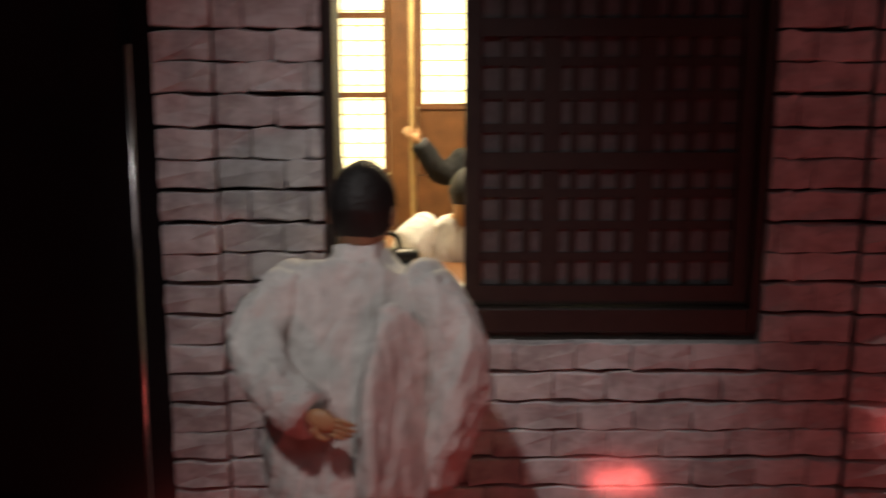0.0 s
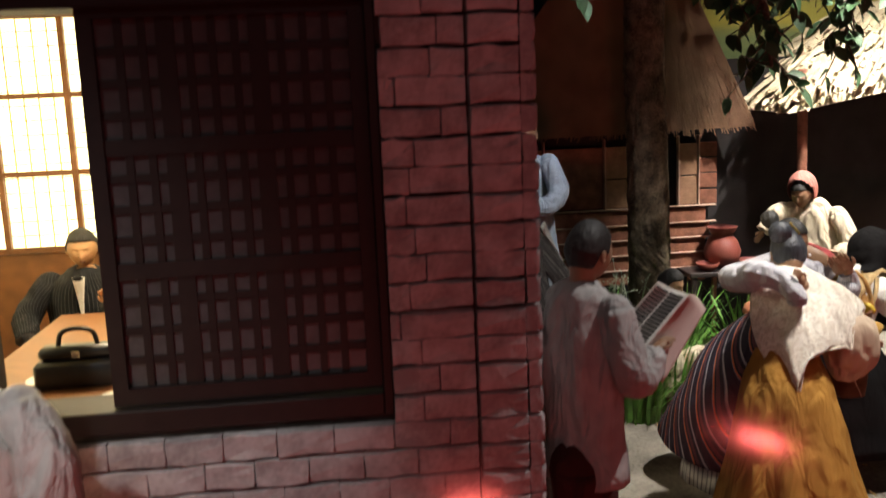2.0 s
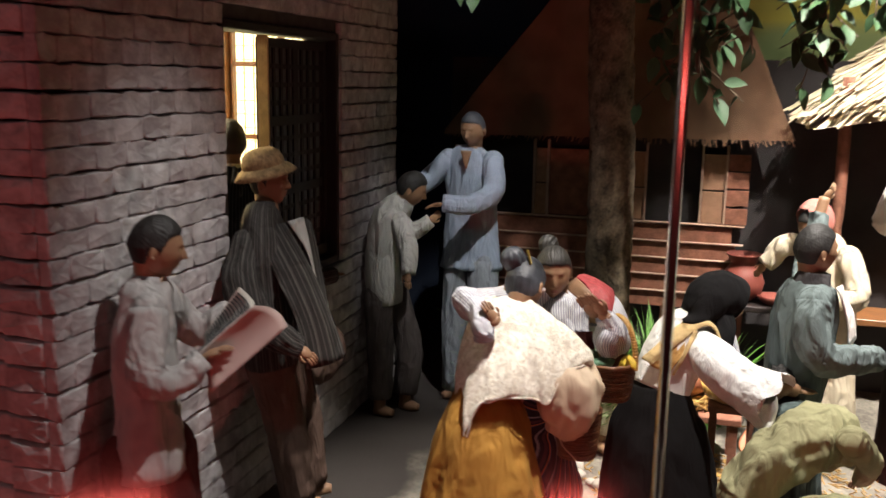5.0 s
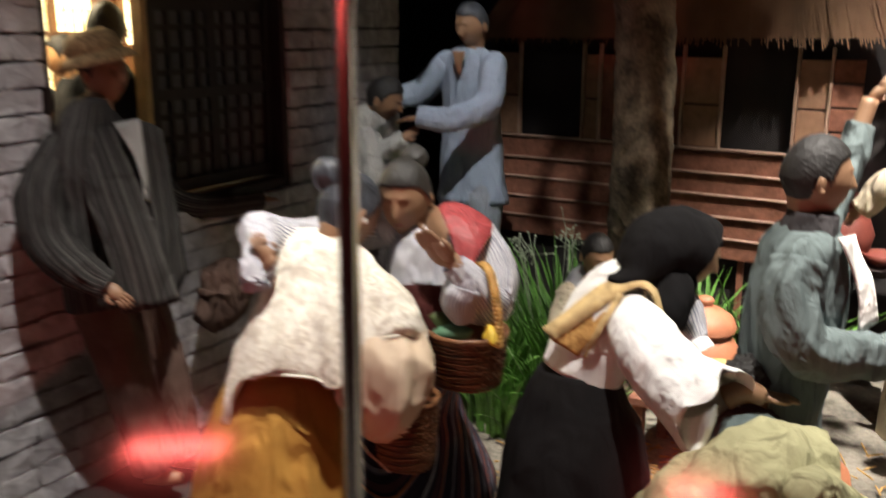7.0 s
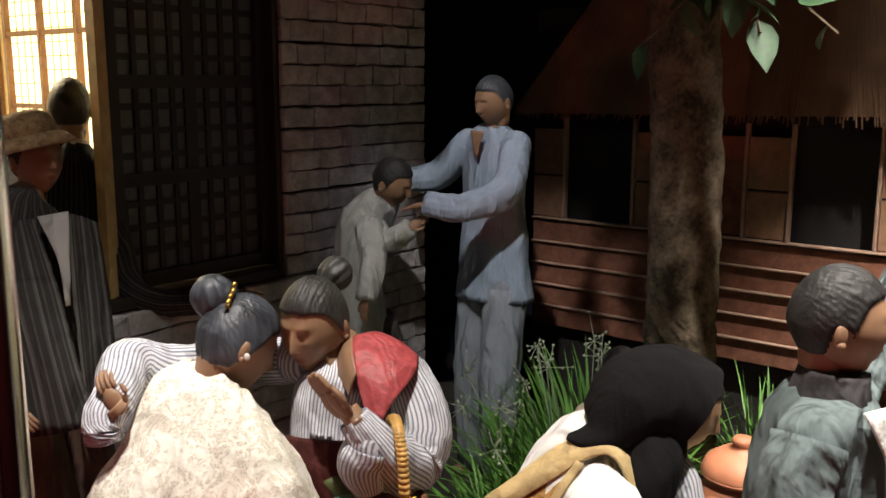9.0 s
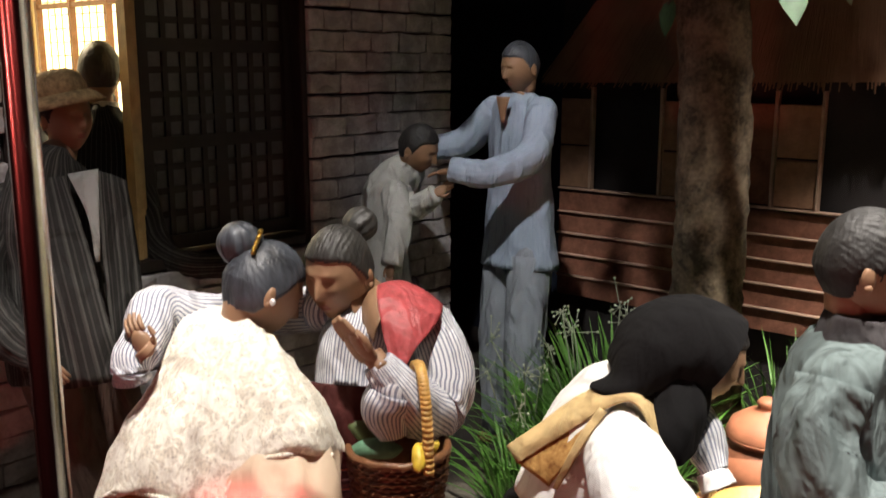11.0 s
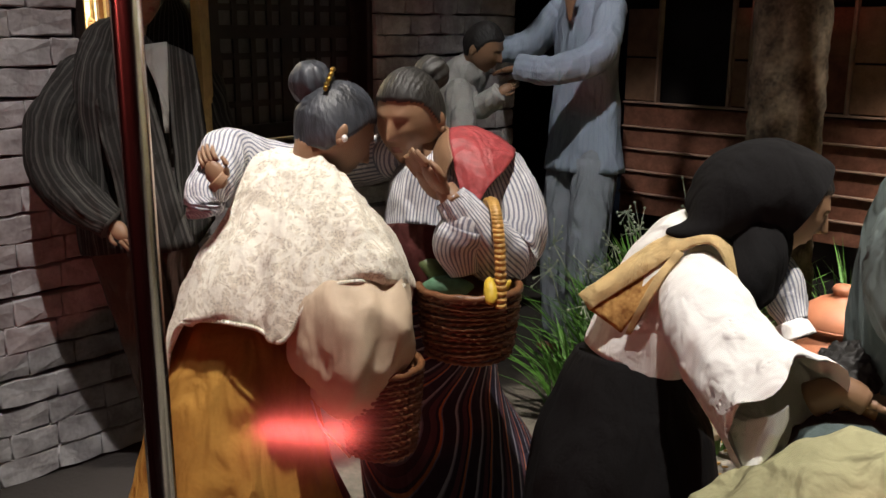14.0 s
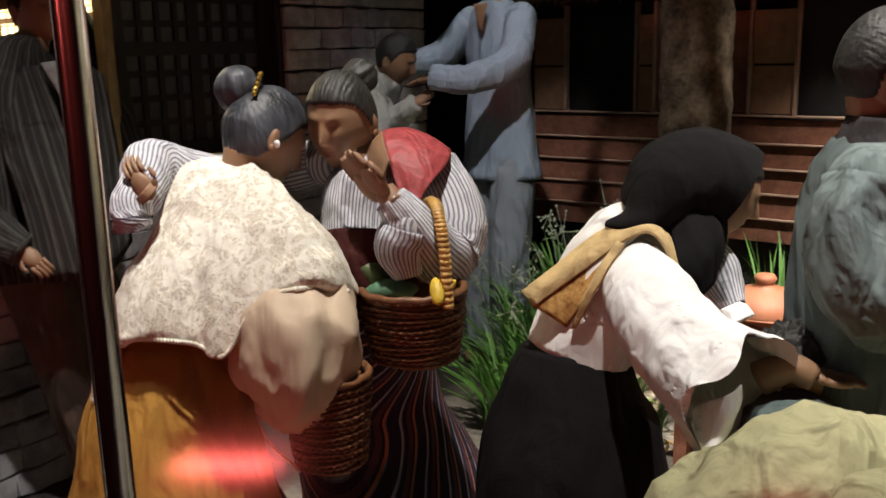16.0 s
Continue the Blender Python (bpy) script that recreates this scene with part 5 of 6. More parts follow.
# old man in pale blue, holding out a hand
F = Figure()
F.tube([(0.382, 1.082, 0.165), (0.381, 1.083, 0.205), (0.380, 1.084, 0.250), (0.379, 1.085, 0.288), (0.380, 1.085, 0.305), (0.381, 1.085, 0.312)], [(0.039, 0.026), (0.034, 0.022), (0.031, 0.019), (0.034, 0.018), (0.025, 0.015), (0.009, 0.009)], BLUECOTTON, up=(-0.2, -0.98, 0), fold=0.0, wrinkle=0.0028, wscale=48, n=40, sub=8)
F.tube([(0.408, 1.075, 0.296), (0.414, 1.050, 0.262), (0.392, 1.020, 0.250), (0.366, 1.010, 0.252)], [0.0125, 0.0125, 0.0105, 0.0085], BLUECOTTON, wrinkle=0.0018, wscale=70, n=22, sub=7)
F.hand((0.366, 1.010, 0.251), (-0.85, -0.35, -0.15), (0, 0, 1), SKIN, 0.0115)
F.tube([(0.350, 1.088, 0.296), (0.325, 1.080, 0.268), (0.305, 1.060, 0.262)], [0.012, 0.012, 0.0095], BLUECOTTON, wrinkle=0.0018, wscale=70, n=20)
F.head((0.381, 1.081, 0.331), (-0.22, -0.95, -0.22), HAIRGREY, SKIN, 0.0172, neck=(0.381, 1.085, 0.305))
F.sheet([[(0.372, 1.061, 0.308), (0.375, 1.060, 0.298), (0.378, 1.0605, 0.287)], [(0.386, 1.060, 0.308), (0.383, 1.0595, 0.298), (0.380, 1.0605, 0.287)]], SKIN, sub=4, thick=0.001)
F.leg((0.367, 1.084, 0.175), (0.366, 1.076, 0.09), (0.366, 1.08, 0.012), BLUETROUSER, 0.0165, toe=(-0.01, -0.018, 0))
F.leg((0.399, 1.076, 0.175), (0.403, 1.062, 0.09), (0.404, 1.066, 0.012), BLUETROUSER, 0.0165, toe=(-0.01, -0.018, 0))
F.done("old grey-haired man figurine in a pale blue suit")

# young man bowing to his hand
F = Figure()
F.tube([(0.300, 1.005, 0.135), (0.298, 1.003, 0.185), (0.303, 1.008, 0.228), (0.316, 1.014, 0.250), (0.322, 1.015, 0.258)], [(0.028, 0.021), (0.026, 0.020), (0.029, 0.020), (0.017, 0.015), (0.009, 0.009)], GREYSHIRT, up=(0.9, 0.3, 0), wrinkle=0.0022, wscale=48, n=34, sub=8)
F.tube([(0.3217, 0.9921, 0.2306), (0.3372, 0.9788, 0.2005), (0.3410, 0.9655, 0.1774)], [0.0115, 0.0105, 0.0080], GREYSHIRT, wrinkle=0.0012, n=24, sub=6)
F.hand((0.3404, 0.9656, 0.1786), (0.1, -0.2, -0.9), (0, -1, 0.1), SKIN, 0.0105)
F.tube([(0.3124, 0.9992, 0.2339), (0.3336, 1.0001, 0.2192), (0.3538, 1.0054, 0.2322)], [0.0115, 0.0098, 0.0075], GREYSHIRT, wrinkle=0.0012, n=24, sub=6)
F.hand((0.3533, 1.0047, 0.2313), (0.453, 0.605, 0.491), (0.553, -0.579, 0.509), SKIN, 0.0105)
F.head((0.328, 1.013, 0.266), (0.86, 0.25, -0.42), HAIRBLACK, SKIN, 0.0168, neck=(0.316, 1.013, 0.250), up=(0.3, 0, 1))
F.leg((0.296, 0.992, 0.14), (0.300, 0.990, 0.075), (0.300, 0.988, 0.022), GREYTROUSER, 0.015, toe=(0.018, -0.004, 0))
F.leg((0.306, 1.018, 0.14), (0.326, 1.018, 0.075), (0.322, 1.016, 0.022), GREYTROUSER, 0.015, toe=(0.018, -0.004, 0))
F.done("young man figurine in a cream shirt bowing over a hand")

# man in a straw hat against the side wall
F = Figure()
F.tube([(0.302, 0.700, 0.140), (0.298, 0.700, 0.185), (0.294, 0.702, 0.230), (0.290, 0.708, 0.262), (0.289, 0.712, 0.274)], [(0.037, 0.022), (0.032, 0.020), (0.033, 0.019), (0.024, 0.016), (0.009, 0.009)], JACKETGREY, up=(0.95, 0.2, 0), fold=0.0, wrinkle=0.003, wscale=42, n=44, sub=8)
F.sheet([[(0.3140, 0.7050, 0.2606), (0.3304, 0.7068, 0.2368), (0.3398, 0.7044, 0.2121)], [(0.3214, 0.7200, 0.2629), (0.3298, 0.7143, 0.2397), (0.3385, 0.7073, 0.2118)]], GREYSHIRT, sub=5)
F.tube([(0.2881, 0.6814, 0.2439), (0.2934, 0.6613, 0.2206), (0.3072, 0.6515, 0.1951), (0.3273, 0.6569, 0.1759), (0.3419, 0.6671, 0.1649)], [0.0125, 0.0145, 0.0145, 0.0125, 0.0095], JACKETGREY, wrinkle=0.002, wscale=48, n=32, sub=9, up=(0.8, 0, 0.2))
F.hand((0.3414, 0.6667, 0.1649), (0.603, 0.246, -0.553), (0.620, -0.649, 0.533), SKIN, 0.0115, 0.4)
F.sheet(list(zip(*[[(0.2931, 0.6868, 0.2538), (0.3206, 0.6742, 0.2153), (0.3375, 0.6731, 0.1817), (0.3449, 0.6732, 0.1450)], [(0.3054, 0.6958, 0.2582), (0.3340, 0.6859, 0.2204), (0.3516, 0.6839, 0.1822), (0.3599, 0.6855, 0.1472)], [(0.3121, 0.7042, 0.2596), (0.3379, 0.7015, 0.2213), (0.3566, 0.6997, 0.1809), (0.3661, 0.7036, 0.1492)]])), JACKETGREY, sub=6, wrinkle=0.0010, wscale=40, thick=0.002)
F.sheet(list(zip(*[[(0.3207, 0.7203, 0.2615), (0.3369, 0.7111, 0.2107), (0.3504, 0.7056, 0.1489)], [(0.3222, 0.7279, 0.2588), (0.3347, 0.7229, 0.2096), (0.3473, 0.7156, 0.1450)], [(0.3196, 0.7380, 0.2536), (0.3325, 0.7363, 0.2049), (0.3425, 0.7324, 0.1575)]])), JACKETGREY, sub=6, wrinkle=0.0010, wscale=40, thick=0.002)
F.tube([(0.300, 0.800, 0.140), (0.304, 0.806, 0.118), (0.300, 0.786, 0.095)], [(0.014, 0.010), (0.026, 0.016), (0.012, 0.008)], BROWNTROUSER, wrinkle=0.002, wscale=50, up=(1, 0, 0))
F.head((0.290, 0.720, 0.291), (0.95, 0.05, 0.0), HAIRBLACK, SKIN, 0.0168, neck=(0.289, 0.713, 0.268))
HB = Vector((0.287, 0.717, 0.303))
for prof, mt in (([(0.0180, -0.002), (0.0182, 0.006), (0.0160, 0.0125), (0.010, 0.0165), (0.0005, 0.0172)], STRAWHAT), ([(0.0170, 0.0000), (0.0215, -0.002), (0.0262, -0.0062), (0.0272, -0.0058), (0.0222, -0.0002), (0.0170, 0.0025)], STRAWHAT)):
    lathe(F.bm, HB, prof, F.m(mt), 40, Matrix.Rotation(radians(9), 3, "X") @ Matrix.Rotation(radians(-10), 3, "Y"))
F.leg((0.298, 0.692, 0.15), (0.312, 0.700, 0.085), (0.318, 0.712, 0.014), BROWNTROUSER, 0.017, toe=(0.018, 0.008, 0))
F.leg((0.296, 0.720, 0.15), (0.312, 0.730, 0.085), (0.316, 0.740, 0.014), BROWNTROUSER, 0.017, toe=(0.018, 0.008, 0))
bmesh.ops.translate(F.bm, verts=F.bm.verts, vec=(0.004, 0.012, 0.010))
F.done("straw-hatted man figurine in a grey striped jacket against the wall")

# man with a newspaper at the house corner
F = Figure()
F.tube([(0.306, 0.530, 0.128), (0.305, 0.532, 0.175), (0.304, 0.534, 0.220), (0.306, 0.536, 0.250), (0.308, 0.537, 0.262)], [(0.031, 0.023), (0.029, 0.021), (0.030, 0.020), (0.022, 0.016), (0.009, 0.009)], GREYLINEN, up=(0.8, 0.5, 0), wrinkle=0.0026, wscale=45, n=40, sub=8)
F.tube([(0.322, 0.514, 0.244), (0.328, 0.500, 0.208), (0.340, 0.512, 0.200), (0.352, 0.526, 0.212)], [0.0115, 0.0120, 0.0105, 0.0080], GREYLINEN, wrinkle=0.0024, wscale=60, n=24, sub=8)
F.hand((0.352, 0.526, 0.213), (0.7, 0.4, 0.35), (0, 0, 1), SKIN, 0.0110, 0.35)
F.tube([(0.298, 0.560, 0.244), (0.312, 0.584, 0.212), (0.334, 0.592, 0.226)], [0.0110, 0.0110, 0.0078], GREYLINEN, wrinkle=0.002, wscale=60, n=22, sub=7)
F.hand((0.334, 0.592, 0.227), (0.7, -0.2, 0.4), (0, 0, 1), SKIN, 0.0110, 0.35)
F.head((0.312, 0.538, 0.279), (0.80, 0.56, -0.2), HAIRBLACK, SKIN, 0.0172, neck=(0.308, 0.537, 0.255))
F.leg((0.298, 0.520, 0.14), (0.300, 0.520, 0.075), (0.299, 0.519, 0.014), MAROON, 0.0165, bare=BLACKCLOTH, toe=(0.016, 0.012, 0))
F.leg((0.310, 0.545, 0.14), (0.316, 0.545, 0.075), (0.314, 0.545, 0.014), MAROON, 0.0165, bare=BLACKCLOTH, toe=(0.016, 0.012, 0))
F.done("dark-haired man figurine in a linen shirt reading a newspaper")

# man looking in at the front window, seen from behind
F = Figure()
F.tube([(-0.045, 0.395, 0.138), (-0.045, 0.402, 0.174), (-0.042, 0.409, 0.210), (-0.039, 0.415, 0.242), (-0.038, 0.417, 0.251), (-0.038, 0.418, 0.257)], [(0.038, 0.028), (0.036, 0.026), (0.037, 0.024), (0.036, 0.021), (0.018, 0.015), (0.0125, 0.0125)], BARONG, up=(0, 1, 0), wrinkle=0.003, wscale=42, n=48, sub=9)
F.tube([(-0.069, 0.410, 0.243), (-0.083, 0.391, 0.221), (-0.070, 0.367, 0.206), (-0.055, 0.359, 0.199)], [0.0110, 0.0120, 0.0105, 0.0090], BARONG, wrinkle=0.0028, wscale=60, n=28, sub=9)
F.hand((-0.055, 0.356, 0.199), (0.75, -0.1, -0.35), (0, -1, 0), SKINPALE, 0.0115, 0.2)
F.tube([(-0.008, 0.410, 0.243), (0.006, 0.397, 0.217), (0.004, 0.391, 0.184), (-0.004, 0.393, 0.153)], [0.0115, 0.0130, 0.0125, 0.0105], BARONG, wrinkle=0.003, wscale=55, n=28, sub=9)
F.sheet([[(-0.029, 0.384, 0.233), (-0.033, 0.373, 0.216), (-0.036, 0.366, 0.194), (-0.037, 0.361, 0.156)],
         [(-0.023, 0.385, 0.239), (-0.028, 0.370, 0.222), (-0.030, 0.361, 0.196), (-0.031, 0.356, 0.159)],
         [(-0.013, 0.390, 0.232), (-0.017, 0.380, 0.214), (-0.019, 0.372, 0.191), (-0.019, 0.367, 0.153)],
         [(-0.004, 0.398, 0.222), (-0.006, 0.391, 0.205), (-0.007, 0.385, 0.184), (-0.007, 0.380, 0.147)]], BARONG, sub=8, thick=0.0014, wrinkle=0.0012, wscale=45)
F.tube([(-0.064, 0.366, 0.201), (-0.056, 0.358, 0.198)], [0.0120, 0.0105], BARONG, wrinkle=0.002, wscale=120, n=24, sub=6)
F.head((-0.037, 0.418, 0.275), (0.22, 0.97, -0.12), HAIRBLACK, SKIN, 0.0182, neck=(-0.038, 0.417, 0.253), short=False)
F.tube([(-0.038, 0.415, 0.249), (-0.039, 0.417, 0.260)], [(0.0140, 0.0140), (0.0122, 0.0122)], BARONG, n=20)
for dx in (-0.014, 0.016):
    F.leg((-0.048 + dx, 0.424, 0.145), (-0.048 + dx * 1.2, 0.42, 0.07), (-0.048 + dx * 1.2, 0.424, 0.012), MAROON, 0.018, bare=BLACKCLOTH, toe=(0, 0.02, 0))
F.done("man figurine in a white linen shirt, hand behind his back")

# people of the room
F = Figure()
F.tube([(-0.122, 0.935, 0.02), (-0.122, 0.935, 0.12), (-0.121, 0.933, 0.19), (-0.119, 0.932, 0.212), (-0.118, 0.932, 0.222)], [(0.030, 0.022), (0.029, 0.021), (0.034, 0.021), (0.020, 0.016), (0.009, 0.009)], SUITBLACK, up=(0.1, -1, 0), wrinkle=0.0012, n=30, sub=6)
F.sheet([[(-0.124, 0.908, 0.214), (-0.121, 0.909, 0.190), (-0.119, 0.911, 0.165)], [(-0.113, 0.908, 0.214), (-0.116, 0.909, 0.190), (-0.118, 0.911, 0.165)]], COTTON, sub=4, thick=0.001)
F.ball((-0.1185, 0.905, 0.213), (0.005, 0.0015, 0.002), BLACKCLOTH, n=10, m=8)
F.tube([(-0.150, 0.930, 0.206), (-0.168, 0.915, 0.175), (-0.160, 0.885, 0.160)], [0.0115, 0.0115, 0.009], SUITBLACK, wrinkle=0.0012)
F.tube([(-0.090, 0.930, 0.206), (-0.078, 0.915, 0.175), (-0.090, 0.892, 0.190)], [0.0115, 0.0115, 0.009], SUITBLACK, wrinkle=0.0012)
F.hand((-0.090, 0.891, 0.190), (-0.2, -0.2, 0.8), (0, 1, 0), SKINPALE, 0.010, 0.5)
F.head((-0.118, 0.928, 0.240), (0.15, -0.95, -0.2), HAIRBLACK, SKINPALE, 0.0165, neck=(-0.118, 0.931, 0.215))
bmesh.ops.scale(F.bm, vec=(1.14, 1.14, 1.02), space=Matrix.Translation((0.121, -0.933, -0.012)), verts=F.bm.verts)
F.done("seated man figurine in a black suit and bow tie", "figurines in the room")

F = Figure()
F.tube([(0.045, 0.90, 0.02), (0.045, 0.90, 0.15), (0.043, 0.90, 0.245), (0.040, 0.90, 0.270), (0.040, 0.90, 0.280)], [(0.032, 0.024), (0.030, 0.022), (0.034, 0.020), (0.018, 0.015), (0.009, 0.009)], SUITBLACK, up=(-0.4, -0.9, 0), wrinkle=0.0015, n=30, sub=6)
F.tube([(0.020, 0.888, 0.258), (0.000, 0.87, 0.246), (-0.022, 0.86, 0.276)], [0.0115, 0.011, 0.0085], SUITBLACK, wrinkle=0.0014)
F.hand((-0.022, 0.86, 0.276), (-0.6, -0.1, 0.6), (0, -1, 0), SKINPALE, 0.011, 0.5)
F.head((0.036, 0.897, 0.300), (-0.7, -0.7, -0.1), HAIRBLACK, SKINPALE, 0.0168, neck=(0.040, 0.90, 0.272))
F.done("standing man figurine in a black coat holding a cord", "figurines in the room")

F = Figure()
F.tube([(0.012, 0.76, 0.02), (0.012, 0.76, 0.13), (0.012, 0.755, 0.19), (0.010, 0.752, 0.222)], [(0.032, 0.026), (0.030, 0.024), (0.034, 0.024), (0.012, 0.010)], COTTON, up=(0, -1, 0), wrinkle=0.0035, wscale=50, n=32, sub=7)
F.tube([(-0.016, 0.752, 0.214), (-0.024, 0.74, 0.198), (-0.018, 0.73, 0.175)], [0.012, 0.017, 0.010], COTTON, wrinkle=0.003, wscale=50)
F.head((0.020, 0.75, 0.242), (0.5, 0.8, -0.1), HAIRBLACK, SKINPALE, 0.0165, neck=(0.014, 0.752, 0.215))
F.done("seated figurine in a white blouse with puffed sleeves", "figurines in the room")

F = Figure()
F.tube([(0.200, 0.775, 0.02), (0.202, 0.776, 0.15), (0.206, 0.778, 0.215), (0.208, 0.782, 0.290), (0.208, 0.785, 0.312), (0.208, 0.786, 0.322)], [(0.030, 0.024), (0.030, 0.024), (0.031, 0.023), (0.032, 0.020), (0.018, 0.015), (0.010, 0.010)], SUITBLACK, up=(-0.7, 0.6, 0), wrinkle=0.0014, n=32, sub=6)
F.tube([(0.224, 0.800, 0.298), (0.232, 0.800, 0.240), (0.250, 0.815, 0.208), (0.270, 0.880, 0.203)], [0.0125, 0.012, 0.0100, 0.0080], JACKETGREY, wrinkle=0.0018, n=22, sub=7)
F.hand((0.270, 0.879, 0.204), (0.15, 0.9, -0.1), (0, 0, 1), SKIN, 0.0115, 0.15)
F.tube([(0.208, 0.786, 0.316), (0.208, 0.787, 0.324)], [0.0115, 0.011], COTTON, n=16)
F.head((0.206, 0.788, 0.344), (-0.75, 0.65, 0), HAIRDARK, SKIN, 0.0172, neck=(0.208, 0.786, 0.318))
bmesh.ops.translate(F.bm, verts=F.bm.verts, vec=(0.014, 0.010, -0.016))
F.done("grey-haired man figurine in a black pinstripe suit at the side window", "figurines in the room")

# crouching boy
F = Figure()
F.tube([(0.528, 1.020, 0.045), (0.526, 1.022, 0.085), (0.532, 1.020, 0.118), (0.538, 1.016, 0.130)], [(0.022, 0.019), (0.023, 0.020), (0.021, 0.016), (0.009, 0.009)], STRIPESLEEVE, up=(0.5, -0.8, 0), wrinkle=0.0016, n=28, sub=6)
F.tube([(0.520, 1.005, 0.112), (0.522, 0.985, 0.085), (0.535, 0.972, 0.070)], [0.0105, 0.0105, 0.008], CREAM, wrinkle=0.0018)
F.hand((0.535, 0.972, 0.070), (0.3, -0.5, -0.6), (0, 0, 1), SKIN, 0.010)
F.head((0.541, 1.012, 0.147), (0.65, -0.65, -0.35), HAIRBLACK, SKIN, 0.0158, neck=(0.537, 1.016, 0.125))
for s in (-1, 1):
    F.tube([(0.530 + 0.012 * s, 1.012, 0.035), (0.548 + 0.018 * s, 0.975, 0.062), (0.545 + 0.016 * s, 0.972, 0.020)], [0.016, 0.015, 0.012], CREAM, wrinkle=0.002, sub=6)
    F.tube([(0.545 + 0.016 * s, 0.972, 0.018), (0.545 + 0.016 * s, 0.968, 0.006), (0.552 + 0.016 * s, 0.952, 0.005)], [0.007, 0.0065, 0.004], SKIN, n=10)
F.done("crouching boy figurine in a striped shirt by the tree")

# stall keeper with a pink hood
F = Figure()
F.tube([(0.795, 1.125, 0.00), (0.793, 1.125, 0.10), (0.790, 1.125, 0.165), (0.785, 1.128, 0.208), (0.778, 1.130, 0.222)], [(0.040, 0.036), (0.032, 0.026), (0.032, 0.023), (0.024, 0.018), (0.010, 0.010)], CREAM, up=(-0.6, -0.7, 0), wrinkle=0.003, wscale=42, n=36, sub=8)
F.tube([(0.766, 1.142, 0.208), (0.742, 1.146, 0.205), (0.722, 1.146, 0.182)], [0.0125, 0.013, 0.009], CREAM, wrinkle=0.002, n=22, sub=6)
F.hand((0.722, 1.146, 0.182), (-0.5, 0, -0.7), (0, -1, 0), SKIN, 0.0105)
F.tube([(0.806, 1.106, 0.205), (0.815, 1.085, 0.165), (0.790, 1.075, 0.160)], [0.0125, 0.013, 0.009], CREAM, wrinkle=0.002, n=22, sub=6)
F.hand((0.790, 1.075, 0.160), (-0.7, 0.2, 0.2), (0, 0, 1), SKIN, 0.0105)
F.head((0.768, 1.130, 0.233), (-0.65, -0.65, -0.4), HAIRBLACK, SKIN, 0.0165, up=(-0.25, -0.2, 1), neck=(0.780, 1.130, 0.215))
F.ball((0.771, 1.133, 0.240), (0.0192, 0.0222, 0.0250), PINKCLOTH, fwd=(-0.65, -0.65, -0.4), up=(-0.25, -0.2, 1), keep=lambda x, y, z: y < 0.35 + 0.3 * max(0, z), n=30, m=20)
F.done("stall keeper figurine in a cream robe and pink hood", "figurines of the market")

# man in black behind
F = Figure()
F.tube([(0.862, 0.985, 0.00), (0.862, 0.985, 0.14), (0.862, 0.985, 0.245), (0.860, 0.985, 0.272), (0.858, 0.985, 0.282)], [(0.034, 0.026), (0.031, 0.024), (0.034, 0.022), (0.020, 0.016), (0.009, 0.009)], BLACKCLOTH, up=(-0.6, -0.7, 0), wrinkle=0.002, n=32, sub=7)
F.tube([(0.838, 0.998, 0.262), (0.822, 0.995, 0.262), (0.826, 0.985, 0.292), (0.834, 0.982, 0.312)], [0.0125, 0.013, 0.0105, 0.0085], COTTON, wrinkle=0.002, n=22, sub=6)
F.hand((0.834, 0.982, 0.312), (0.4, 0, 0.7), (0, -1, 0), SKIN, 0.0105)
F.head((0.858, 0.983, 0.301), (-0.7, -0.6, -0.1), HAIRGREY, SKIN, 0.0168, neck=(0.858, 0.985, 0.275))
F.done("grey-haired man figurine in black with a white sleeve raised", "figurines of the market")

# ---- things of the market and the room ----


